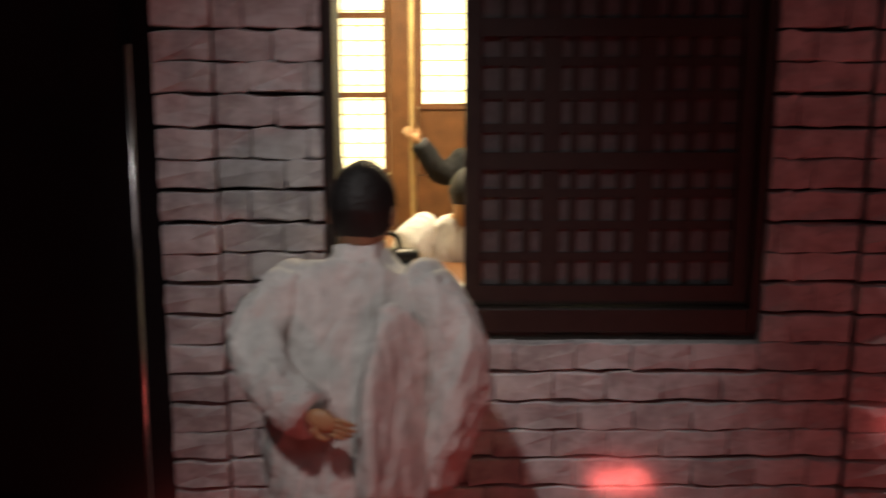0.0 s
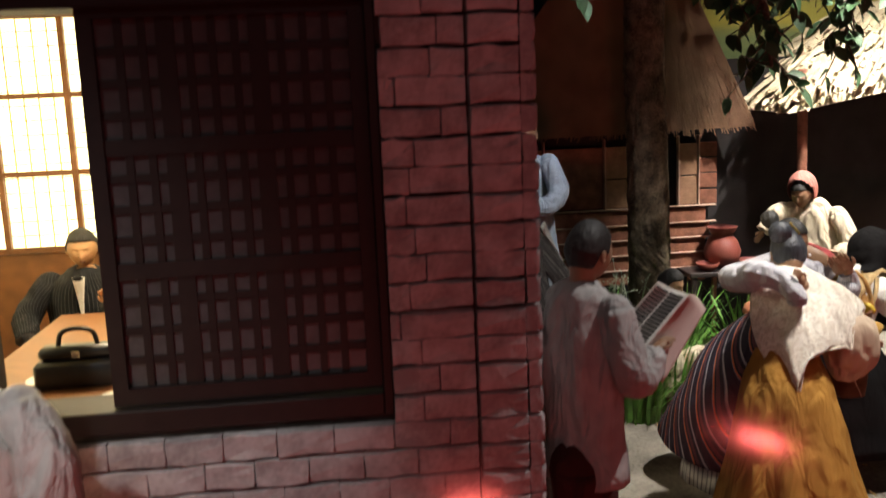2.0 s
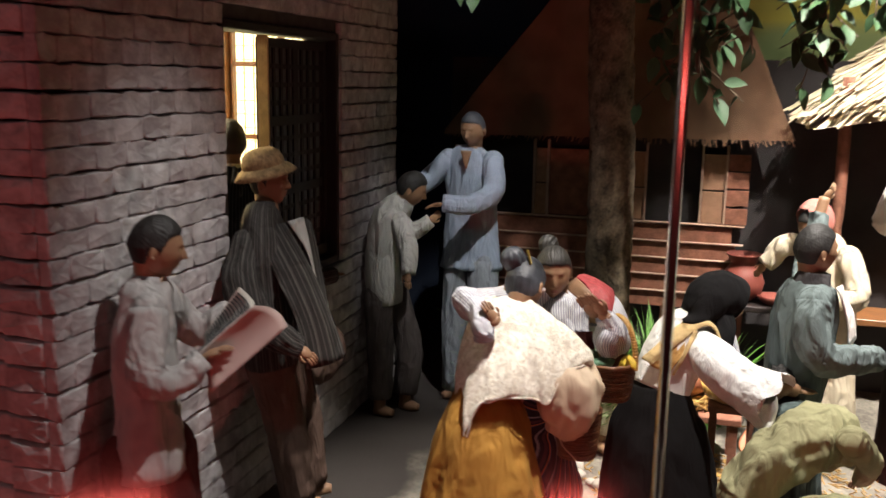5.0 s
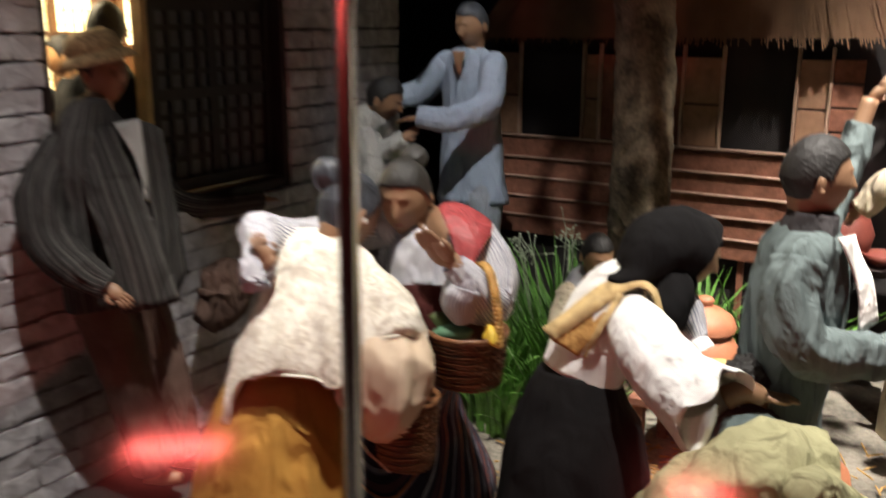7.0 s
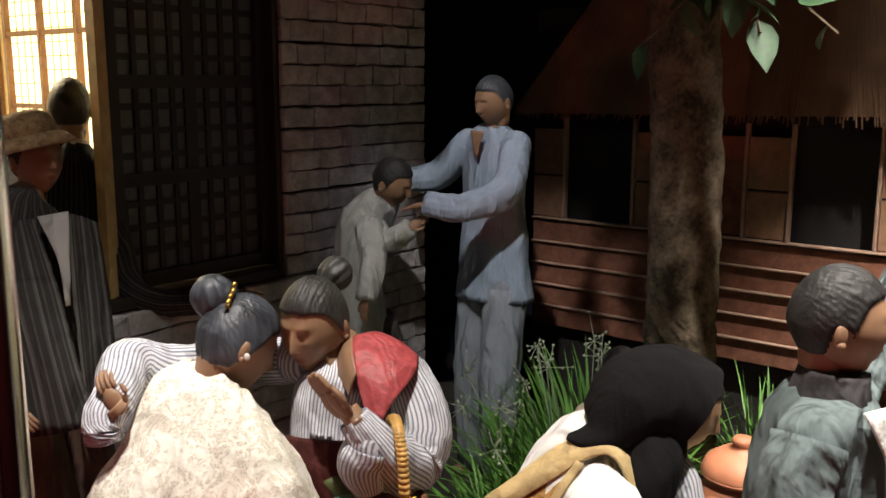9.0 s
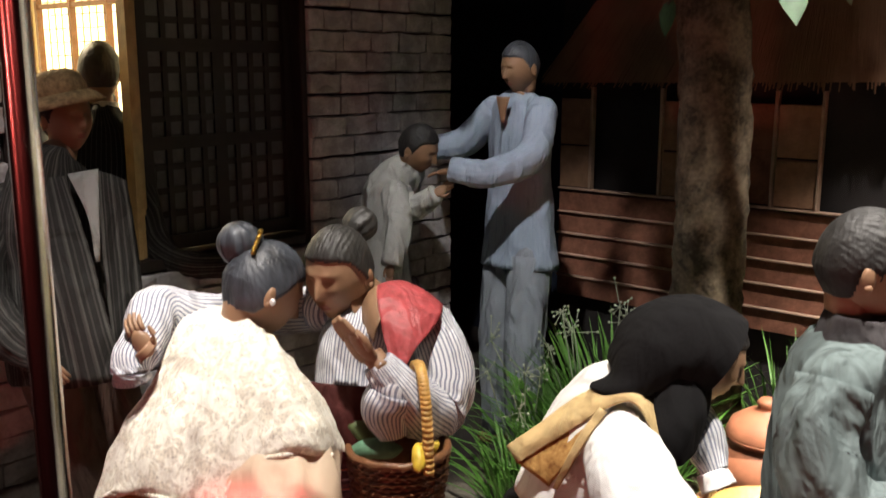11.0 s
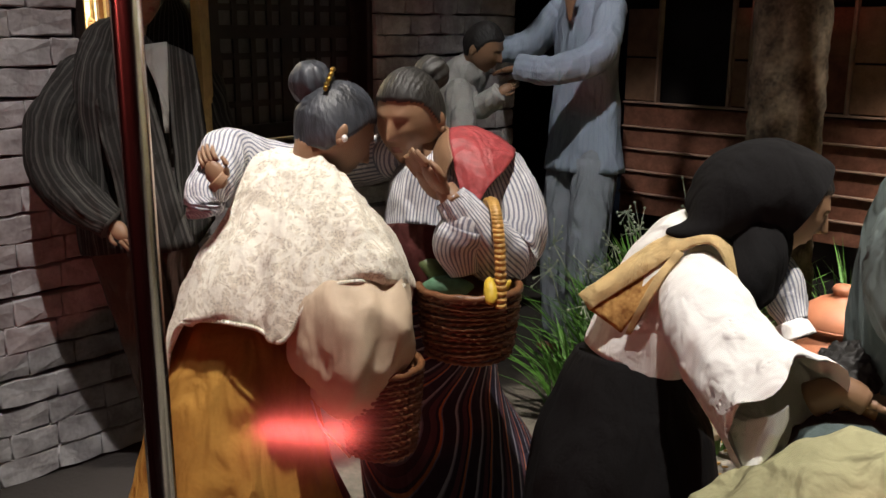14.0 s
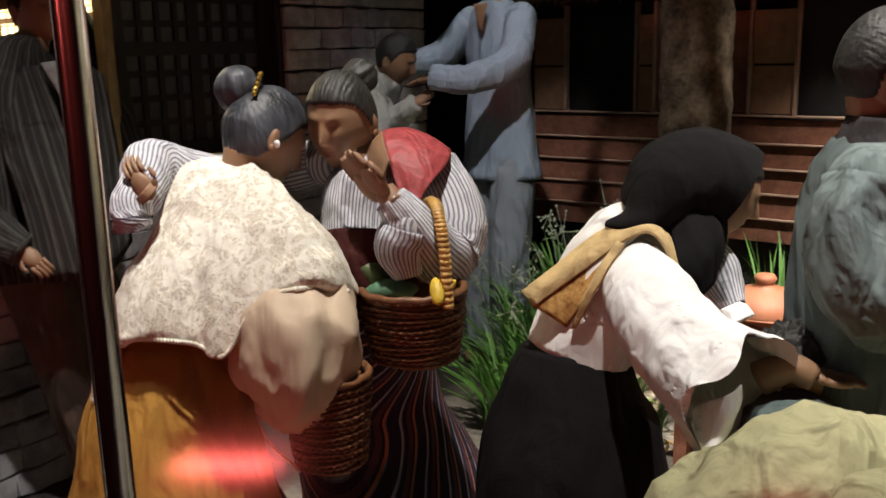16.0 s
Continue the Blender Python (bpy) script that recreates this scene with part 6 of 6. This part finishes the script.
def basket(at, r, h, name_label, taper=0.8, handle=None, filling=(), tilt=None):
    b = tagged(empty("wicker_basket", at), name_label, "basket", "baskets")
    o = Vector((0, 0, 0))
    rows = max(6, int(h / 0.0018))
    bm = bmesh.new()
    lathe(bm, o, [(r * taper * 0.98, 0.0012), (r * taper, 0.002), (r * 0.965, h), (r * 0.93, h), (r * taper * 0.93, 0.004), (0.0005, 0.004)], 0, 36, tilt)
    part("basket_body", bm, WICKER, b, smooth=True)
    bm = bmesh.new()
    n = 30
    for j in range(rows):
        w = (j + 0.5) / rows
        rad = r * (taper + (1 - taper) * w ** 0.7)
        pts = []
        for k in range(n * 2):
            g = 2 * math.pi * k / (n * 2)
            q = rad + 0.0010 * (1 if (k // 1 + j) % 2 else -1) * (1 if k % 2 else 0.3)
            v = Vector((q * math.cos(g), q * math.sin(g), h * w + 0.0004 * math.sin(3 * g + j)))
            pts.append(tilt @ v if tilt else v)
        pts.append(pts[0])
        sweep(bm, pts, [0.0009] * len(pts), n=5, sub=1, caps=False)
    wv = part("woven_strands", bm, WICKER, b, smooth=True)
    wv["kind"] = "stuff"
    bm = bmesh.new()
    pts = []
    for k in range(37):
        g = 2 * math.pi * k / 36
        v = Vector((r * math.cos(g), r * math.sin(g), h + 0.0003 * math.sin(11 * g)))
        pts.append(tilt @ v if tilt else v)
    sweep(bm, pts, [0.0016] * 37, n=8, sub=1, caps=False)
    part("rim", bm, WICKER, b, smooth=True)
    if handle:
        bm = bmesh.new()
        side, top, shift = Vector(handle[0]), handle[1], Vector((0.006, 0.006, 0))
        pts = [shift + side * r * 0.94 * math.cos(a) + Vector((0, 0, h * 0.9 + top * math.sin(a))) for a in [math.pi * k / 12 for k in range(13)]]
        sweep(bm, pts, [0.0017] * 13, n=8, sub=2)
        for k in range(40):
            p = Vector(spline(pts, 4)[k])
            sweep(bm, [p - Vector((0, 0, 0.0008)), p + Vector((0, 0, 0.0008))], [0.0023, 0.0023], n=8, sub=1)
        part("handle", bm, PALEWICKER, b, "pale cane handle wound round", smooth=True)
    return b


BASKET1 = Vector((0.5892, 0.7055, 0.1542))
basket(BASKET1, 0.0201, 0.0281, "brown wicker basket with a pale handle, full of produce", 0.80, ((0.795, -0.606, 0), 0.037))
BASKET2 = Vector((0.573, 0.672, 0.118))
basket(BASKET2, 0.0160, 0.036, "brown wicker basket with greens, on the old woman's arm", 0.78)
MELON = paint("green_gourd", (0.10, 0.14, 0.05), 0.5, 0.4, 120, 0.2)
BANANA = paint("yellow_fruit", (0.72, 0.50, 0.05), 0.5, 0.3, 120, 0.1)
LEAFGREEN = paint("cabbage_leaf", (0.10, 0.22, 0.13), 0.6, 0.4, 120, 0.3)


def gourd(at, way, l, r, m, label, cat):
    bm = bmesh.new()
    a, w = Vector(at), Vector(way).normalized()
    sweep(bm, [a - w * l, a - w * l * 0.6, a + Vector((0, 0, l * 0.08)), a + w * l * 0.6, a + w * l], [r * 0.2, r * 0.85, r, r * 0.8, r * 0.18], n=14, wrinkle=0.0005, wscale=200)
    tagged(part(cat, bm, m, smooth=True), label, cat)


gourd(BASKET1 + Vector((-0.012, -0.006, 0.031)), (-0.6, -0.5, 0.75), 0.012, 0.0048, MELON, "dark green gourd sticking out of the basket", "gourd")
gourd(BASKET1 + Vector((-0.004, -0.009, 0.028)), (0.8, 0.5, 0.1), 0.011, 0.0042, LEAFGREEN, "blue-green vegetable lying in the basket", "vegetable")
for k in range(4):
    gourd(BASKET1 + Vector((0.012 + 0.002 * k, 0.004 - 0.004 * k, 0.028 + 0.001 * k)), (0.5 - 0.3 * k, 0.4, 0.5), 0.006, 0.0026, BANANA, "small yellow fruit lying in the basket", "fruit")
for k in range(5):
    gourd(BASKET2 + Vector((0.004 * k - 0.008, 0.005 - 0.003 * (k % 3), 0.034)), (0.5 - 0.3 * k, 0.4, 0.4), 0.006, 0.0028, BANANA if k % 2 else MELON, "yellow and green fruit lying in the basket", "fruit")

# black bag on the desk
desk = tagged(empty("desk", (-0.08, 0.83, 0)), "brown wooden desk behind the front window", "desk")
under(part("desktop", boxm(-0.130, 0.060, 0.56, 0.875, 0.180, 0.187, bevel=0.001), BROWNWOOD), desk)
for x, y in ((-0.125, 0.57), (0.05, 0.57), (-0.125, 0.865), (0.05, 0.865)):
    under(part("desk_leg", boxm(x - 0.004, x + 0.004, y - 0.004, y + 0.004, 0.012, 0.18), BROWNWOOD), desk)
LEATHER = paint("black_leather", (0.02, 0.021, 0.022), 0.4, 0.3, 120, 0.3)
BAG = Vector((-0.044, 0.632, 0.187))
bag = tagged(empty("doctor_bag", BAG), "black leather bag with a handle, on the desk", "bag")
bm = bmesh.new()
b_ = [(-0.030, 0.030, -0.013, 0.013, 0.0, 0.020), (-0.027, 0.027, -0.008, 0.008, 0.020, 0.030)]
for q in b_:
    box(bm, *q, bevel=0.003)
part("bag_body", bm, LEATHER, bag, smooth=True)
bm = bmesh.new()
sweep(bm, [(-0.014, 0, 0.029), (-0.011, 0, 0.039), (0, 0, 0.042), (0.011, 0, 0.039), (0.014, 0, 0.029)], [0.0018] * 5, n=8)
part("handle", bm, LEATHER, bag, smooth=True)
part("clasp", boxm(-0.003, 0.003, -0.0092, -0.0075, 0.022, 0.027, bevel=0.0005), STEEL, bag, "steel clasp")
PORCELAIN = paint("white_porcelain", (0.8, 0.79, 0.74), 0.2, 0.08, 60, 0.0)
for x, y, r in ((0.010, 0.620, 0.019), (-0.008, 0.585, 0.013), (-0.07, 0.64, 0.016)):
    bm = lathe(bmesh.new(), (x, y, 0.187), [(r * 0.55, 0), (r * 0.6, 0.001), (r, 0.003), (r * 0.98, 0.0036), (r * 0.6, 0.0016), (0.0004, 0.0015)])
    tagged(part("plate", bm, PORCELAIN, smooth=True), "white porcelain plate lying on the desk", "plate", "plates")
bm = bmesh.new()
sweep(bm, [(-0.030, 0.862, 0.487), (-0.0295, 0.862, 0.30), (-0.028, 0.864, 0.19)], [0.0022] * 3, n=8)
tagged(part("bell_cord", bm, PALEWOOD, smooth=True), "pale hanging cord held by the standing figurine", "cord")

# newspaper
PAPER = paint("newsprint", (0.60, 0.57, 0.52), 0.9, 0.15, 60, 0.1)
PAPERBACK = paint("pinkish_newsprint", (0.55, 0.42, 0.38), 0.9, 0.15, 60, 0.1)
INK = paint("grey_ink", (0.10, 0.10, 0.10), 0.9, 0.2, 60, 0.0)
news = tagged(empty("newspaper", (0.362, 0.55, 0.20)), "open newspaper with lines of print, held by the reader", "newspaper")
FOLD0, FOLD1 = Vector((0.343, 0.528, 0.211)), Vector((0.381, 0.540, 0.246))


def page(name, a, b, c, d, bulge, material, printed):
    """A bowed sheet with corners a, b (one side) and d, c (other side), and bars of print."""
    a, b, c, d, bulge = [Vector(q) for q in (a, b, c, d, bulge)]
    at = lambda u, v: a.lerp(b, u).lerp(d.lerp(c, u), v) + bulge * math.sin(math.pi * v)
    bm = bmesh.new()
    cloth(bm, [[tuple(at(u, v)) for u in (0, 0.5, 1)] for v in (0, 0.33, 0.67, 1)], 0, 5, 0.0006)
    pg = under(part(name, bm, material, smooth=True), news)
    if not printed:
        return
    n = (b - a).cross(d - a).normalized()
    bm = bmesh.new()
    for j in range(15):
        u = 0.10 + 0.82 * j / 14
        for v0, v1 in ((0.07, 0.47), (0.54, 0.93)):
            p = [at(u, v) for v in (v0, (v0 + v1) / 2, v1)]
            for q, r in zip(p, p[1:]):
                beam(bm, q, r, 0.0022, 0.0011, (b - a))
    ink = part("print_line", bm, INK, pg)
    ink["kind"] = "stuff"


page("outer_page", FOLD0, FOLD1, (0.398, 0.553, 0.231), (0.357, 0.525, 0.190), (0.001, 0.004, 0.003), PAPERBACK, False)
page("inner_page", FOLD0, FOLD1, (0.364, 0.552, 0.254), (0.333, 0.558, 0.217), (0.001, 0.004, -0.002), PAPER, True)

# pots
POT = [(0.012, 0), (0.020, 0.004), (0.0275, 0.016), (0.0275, 0.026), (0.0215, 0.035), (0.0185, 0.0375), (0.0235, 0.041), (0.0238, 0.0425), (0.0165, 0.039)]
pot = tagged(empty("clay_pot", (0.642, 0.975, 0.072)), "lidded terracotta pot standing on a straw ring", "pot", "clay pots")
part("pot_body", lathe(bmesh.new(), (0, 0, 0), POT), CLAY, pot, smooth=True)
part("lid", lathe(bmesh.new(), (0, 0, 0.0415), [(0.0235, 0), (0.0240, 0.002), (0.021, 0.009), (0.013, 0.0145), (0.006, 0.0165), (0.0055, 0.019), (0.0068, 0.021), (0.005, 0.0235), (0.0005, 0.024)]), CLAY, pot, "domed terracotta lid", smooth=True)
bm = bmesh.new()
rng = random.Random(11)
for k in range(260):
    g = rng.uniform(0, 6.28)
    rr_ = 0.026 + rng.gauss(0, 0.004)
    p = Vector((0.642 + rr_ * math.cos(g), 0.975 + rr_ * math.sin(g), 0.064 + rng.uniform(0, 0.010)))
    d = Vector((-math.sin(g), math.cos(g), rng.gauss(0, 0.3))) * 0.011
    beam(bm, p - d, p + d, 0.0018, 0.0018)
tagged(part("straw_ring", bm, HUSK), "ring of coiled straw under the pot", "straw", kind="stuff")
table = tagged(empty("low_table", (0.65, 0.98, 0)), "low wooden market table with worn top", "table")
under(part("tabletop", boxm(0.600, 0.700, 0.935, 1.015, 0.056, 0.063, bevel=0.001), HUTWOOD), table)
for x, y in ((0.607, 0.942), (0.693, 0.942), (0.607, 1.008), (0.693, 1.008)):
    under(part("table_leg", boxm(x - 0.004, x + 0.004, y - 0.004, y + 0.004, -0.003, 0.056), HUTWOOD), table)
tl = Matrix.Rotation(radians(38), 3, Vector((0.4, -0.8, 0)))
op = tagged(empty("open_clay_pot", (0.742, 0.925, 0.012)), "open terracotta pot tipped on its side on the earth", "pot", "clay pots")
part("pot_body", lathe(bmesh.new(), (0, 0, 0.012), [(0.010, -0.01), (0.020, -0.004), (0.026, 0.010), (0.024, 0.026), (0.020, 0.034), (0.024, 0.042), (0.025, 0.043), (0.0225, 0.042), (0.018, 0.034), (0.021, 0.024), (0.022, 0.010), (0.0005, -0.003)], tilt=tl), CLAY, op, smooth=True)
jar = tagged(empty("red_clay_jar", (0.702, 1.235, 0.118)), "dark red clay jar with a flared rim, on a bench", "jar")
part("jar_body", lathe(bmesh.new(), (0, 0, 0), [(0.012, 0), (0.024, 0.010), (0.027, 0.024), (0.021, 0.040), (0.015, 0.047), (0.021, 0.058), (0.0225, 0.060), (0.014, 0.052), (0.012, 0.046)]), DARKCLAY, jar, smooth=True)
bench = tagged(empty("bench", (0.70, 1.23, 0)), "rough dark wooden bench against the hut", "bench")
under(part("bench_top", boxm(0.64, 0.79, 1.20, 1.255, 0.110, 0.117, bevel=0.001), DARKWOOD), bench)
for x in (0.648, 0.782):
    for y in (1.206, 1.249):
        under(part("bench_leg", boxm(x - 0.004, x + 0.004, y - 0.004, y + 0.004, -0.004, 0.11), DARKWOOD), bench)
for x, y, z, r in ((0.672, 1.215, 0.117, 0.017), (0.740, 1.222, 0.117, 0.020), (0.760, 1.215, 0.117, 0.014)):
    bm = lathe(bmesh.new(), (x, y, z), [(r * 0.4, 0), (r * 0.75, 0.004), (r, 0.012), (r * 0.94, 0.012), (r * 0.68, 0.0055), (0.0005, 0.004)])
    tagged(part("bowl", bm, DARKCLAY, smooth=True), "dark clay bowl standing on the bench", "bowl", "bowls")
GRAIN = paint("pale_grain", (0.66, 0.50, 0.26), 0.9, 0.4, 300, 0.6)
tray = tagged(empty("grain_tray", (0.688, 0.860, 0.110)), "pale woven tray heaped with grain", "tray")
part("tray_body", lathe(bmesh.new(), (0, 0, 0), [(0.018, 0), (0.026, 0.004), (0.030, 0.014), (0.0285, 0.014), (0.024, 0.006), (0.0005, 0.004)]), PALEWICKER, tray, smooth=True)
bm = bmesh.new()
ball(bm, (0, 0, 0.005), (0.025, 0.025, 0.009), keep=lambda x, y, z: z > 0, rough=0.1, freq=400)
part("grain", bm, GRAIN, tray, smooth=True)
stool = tagged(empty("stool", (0.688, 0.860, 0)), "small wooden stool under the grain tray", "stool")
part("seat", boxm(-0.022, 0.022, -0.022, 0.022, 0.103, 0.1095, bevel=0.001), HUTWOOD, stool)
for x in (-0.017, 0.017):
    for y in (-0.017, 0.017):
        part("stool_leg", boxm(x - 0.003, x + 0.003, y - 0.003, y + 0.003, -0.003, 0.103), HUTWOOD, stool)

# husks, straw and stones on the ground
bm = bmesh.new()
rng = random.Random(21)
for k in range(1500):
    p = Vector((rng.gauss(0.70, 0.07), rng.gauss(0.90, 0.06), 0.003))
    d = Vector((rng.gauss(0, 1), rng.gauss(0, 1), rng.gauss(0, 0.25))).normalized() * rng.uniform(0.002, 0.008)
    beam(bm, p - d, p + d, 0.0011, 0.0008)
tagged(part("straw_litter", bm, HUSK), "straw and husks strewn over the market ground", "straw", kind="stuff")
ROCK = paint("pale_stone", (0.46, 0.42, 0.36), 0.9, 0.35, 90, 0.8)
for k in range(8):
    x, y = 0.560 + 0.055 * rng.gauss(0, 0.6), 0.885 + 0.05 * rng.gauss(0, 0.7)
    r = rng.uniform(0.004, 0.009)
    bm = bmesh.new()
    ball(bm, (x, y, r * 0.45), (r * 1.2, r, r * 0.75), fwd=(rng.gauss(0, 1), rng.gauss(0, 1), 0), rough=0.35, freq=90, n=12, m=8)
    tagged(part("stone", bm, ROCK, smooth=True), "pale rough stone lying on the earth", "stone", "stones by the path")

# grass tufts


def tuft(at, n, h, spread, seed, flowers=0):
    rng = random.Random(seed)
    bm = bmesh.new()
    for k in range(n):
        g, w = rng.uniform(0, 6.28), rng.random() ** 0.6
        base = Vector(at) + Vector((math.cos(g), math.sin(g), 0)) * spread * w * 0.45
        out = Vector((math.cos(g + rng.gauss(0, 0.5)), math.sin(g + rng.gauss(0, 0.5)), 0))
        hh, lean = h * rng.uniform(0.55, 1.08), rng.uniform(0.15, 0.75) * (0.4 + w)
        wd = rng.uniform(0.0016, 0.0034)
        s = Vector((-out.y, out.x, 0)) * wd
        prev = None
        for i in range(6):
            t = i / 5
            c = base + Vector((0, 0, hh * (t - 0.35 * lean * t * t))) + out * hh * lean * t * t
            ww = s * (1 - t) ** 0.6
            mid = Vector((0, 0, -wd * 0.5 * (1 - t)))
            ring = [bm.verts.new(c + ww), bm.verts.new(c + mid), bm.verts.new(c - ww)]
            if prev:
                for a, b in ((0, 1), (1, 2)):
                    bm.faces.new((prev[a], prev[b], ring[b], ring[a])).smooth = True
            prev = ring
    ob = tagged(part("grass_tuft", bm, GRASS), "dense tuft of bright green blades", "grass", kind="stuff")
    if flowers:
        bm = bmesh.new()
        for k in range(flowers):
            g = rng.uniform(0, 6.28)
            p = Vector(at) + Vector((math.cos(g) * 0.02, math.sin(g) * 0.02, 0))
            q = p + Vector((rng.gauss(0, 0.022), rng.gauss(-0.012, 0.02), h * rng.uniform(0.8, 1.05)))
            beam(bm, p, q, 0.0007, 0.0007, (1, 0, 0))
            for _ in range(10):
                e = q + Vector((rng.gauss(0, 0.006), rng.gauss(0, 0.006), rng.gauss(0, 0.007)))
                beam(bm, q, e, 0.0004, 0.0004, (1, 0.2, 0))
                ball(bm, e, (0.0012, 0.0012, 0.0012), n=5, m=3)
        tagged(part("grass_flowers", bm, BLOSSOM), "fine pale flower heads over the grass", "flower", kind="stuff")


tuft((0.495, 1.058, 0), 300, 0.145, 0.105, 1, 8)
tuft((0.530, 0.995, 0), 220, 0.112, 0.085, 2, 3)
tuft((0.478, 0.965, 0), 170, 0.085, 0.070, 3)
tuft((0.600, 1.125, 0), 90, 0.130, 0.05, 4)
tuft((0.662, 1.075, 0), 70, 0.150, 0.05, 5)
tuft((0.462, 1.015, 0), 140, 0.110, 0.06, 6, 5)

# steel glazing post and glass edge
bm = bmesh.new()
sweep(bm, [(0.637, 0.542, -0.02), (0.637, 0.542, 1.3)], [0.0033, 0.0033], n=16, sub=2)
tagged(part("glazing_post", bm, STEEL, smooth=True), "slim brushed steel post between the display panes", "post")
bm = bmesh.new()
sweep(bm, [(-0.165, 0.473, 0.0), (-0.1605, 0.473, 0.352)], [0.0016, 0.0016], n=10, sub=2)
tagged(part("edge_strip", bm, STEEL, smooth=True), "thin steel strip along the edge of the display", "strip")


# ---- bricks, last ----
brick_meshes = []
rng = random.Random(77)
for k in range(8):
    bm = bmesh.new()
    j = lambda a: rng.uniform(-a, a)
    ix, iz = 0.018, 0.045
    back = [bm.verts.new((x * 0.5, 0.5, z * 0.5)) for x, z in ((-1, -1), (1, -1), (1, 1), (-1, 1))]
    rim = []
    for (xa_, za_), (xb_, zb_) in zip(((-1, -1), (1, -1), (1, 1), (-1, 1)), ((1, -1), (1, 1), (-1, 1), (-1, -1))):
        for t in (0.0, 0.34, 0.67):
            x, z = xa_ + (xb_ - xa_) * t, za_ + (zb_ - za_) * t
            rim.append(bm.verts.new((x * 0.5 + j(0.010), -0.28 + j(0.12), z * 0.5 + j(0.065))))
    face = [bm.verts.new((v.co.x * (1 - 2 * ix) + j(0.008), -0.5 + j(0.07), v.co.z * (1 - 2 * iz) + j(0.03))) for v in rim]
    mid = bm.verts.new((j(0.15), -0.52 + j(0.08), j(0.1)))
    n = len(rim)
    for i in range(n):
        q = (i + 1) % n
        bm.faces.new((rim[i], rim[q], face[q], face[i])).smooth = True
        bm.faces.new((face[i], face[q], mid))
        if i % 3 == 2:
            bm.faces.new((back[i // 3], back[(i // 3 + 1) % 4], rim[q], rim[i]))
        else:
            bm.faces.new((back[i // 3], rim[q], rim[i]))
    me = bpy.data.meshes.new("brick")
    bm.normal_update()
    bm.to_mesh(me)
    bm.free()
    me.materials.append(BRICK)
    brick_meshes.append(me)

spare = bmesh.new()


def lay(parent, count, m, limit):
    """One brick at the pose m (its scale is in it); past the limit it joins the rest."""
    me = rng.choice(brick_meshes)
    if count < limit:
        ob = new("brick", me)
        ob.parent = parent
        ob.matrix_parent_inverse = Matrix.Identity(4)
        ob.matrix_basis = m
    else:
        vs_ = [spare.verts.new(m @ v.co) for v in me.vertices]
        for p in me.polygons:
            f = spare.faces.new([vs_[i] for i in p.vertices])
            f.smooth = p.use_smooth


COURSE = 0.0172
GAP = 0.0012


def course_bricks(a, b, row, length=0.034):
    """Lengths that fill a course from a to b, each row shifted."""
    out, x = [], a
    first = length * (0.5 if row % 2 else 1.0) * rng.uniform(0.85, 1.1)
    while x < b - 0.004:
        l = first if x == a else length * rng.uniform(0.86, 1.12)
        if b - (x + l) < 0.012:
            l = b - x
        out.append((x, x + l))
        x += l
    return out


def cut(spans, z0, z1, o0, o1, oz0, oz1):
    """Leaves out what falls into an opening."""
    res = []
    for a, b in spans:
        if z1 <= oz0 + 0.004 or z0 >= oz1 - 0.004:
            res.append((a, b))
            continue
        for c, d in ((a, min(b, o0)), (max(a, o1), b)):
            if d - c > 0.004:
                res.append((c, d))
    return res


n_front = n_side = 0
rows = int(TOP / COURSE)
for r in range(rows):
    z0, z1 = r * COURSE, (r + 1) * COURSE
    wob = 0.0006 * math.sin(r * 2.1)
    plan = [(s, 0.009) for s in cut(course_bricks(-0.122, 0.229, r), z0, z1, WX0, WX1, WZ0, WZ1)]
    plan += [((X0 - 0.002, -0.1225), 0.013), ((0.2300, 0.2600), 0.013)]
    for (a, b), d in plan:
        m = pose((a + b) / 2, YF - d / 2 + 0.0015, (z0 + z1) / 2 + wob, rng.gauss(0, 0.8), rng.gauss(0, 0.5), rng.gauss(0, 0.4)) @ Matrix.Diagonal((b - a - GAP * 0.45, d + rng.uniform(-0.001, 0.0012), COURSE - GAP * rng.uniform(0.8, 1.3), 1))
        lay(wall_front, n_front if z1 > 0.06 else 999, m, 300)
        n_front += 1 if z1 > 0.06 else 0
for r in range(rows):
    z0, z1 = r * COURSE, (r + 1) * COURSE
    wob = 0.0006 * math.sin(r * 1.7 + 1)
    for a, b in cut(course_bricks(YF - 0.010, YB, r), z0, z1, SY0, SY1, SZ0, SZ1):
        d = 0.009
        m = pose(X1 + d / 2 - 0.0015, (a + b) / 2, (z0 + z1) / 2 + wob, rng.gauss(0, 0.8), rng.gauss(0, 0.5), 90 + rng.gauss(0, 0.4)) @ Matrix.Diagonal((b - a - GAP * 0.45, d + rng.uniform(-0.001, 0.0012), COURSE - GAP * rng.uniform(0.8, 1.3), 1))
        near = 0.56 < (a + b) / 2 < 0.98 and z1 < 0.40
        lay(wall_side, n_side if near else 999, m, 300)
        n_side += 1 if near else 0
rest = part("brick_rest", spare, BRICK, None)
rest.parent = wall_side
rest.matrix_parent_inverse = Matrix.Identity(4)
rest["kind"] = "stuff"
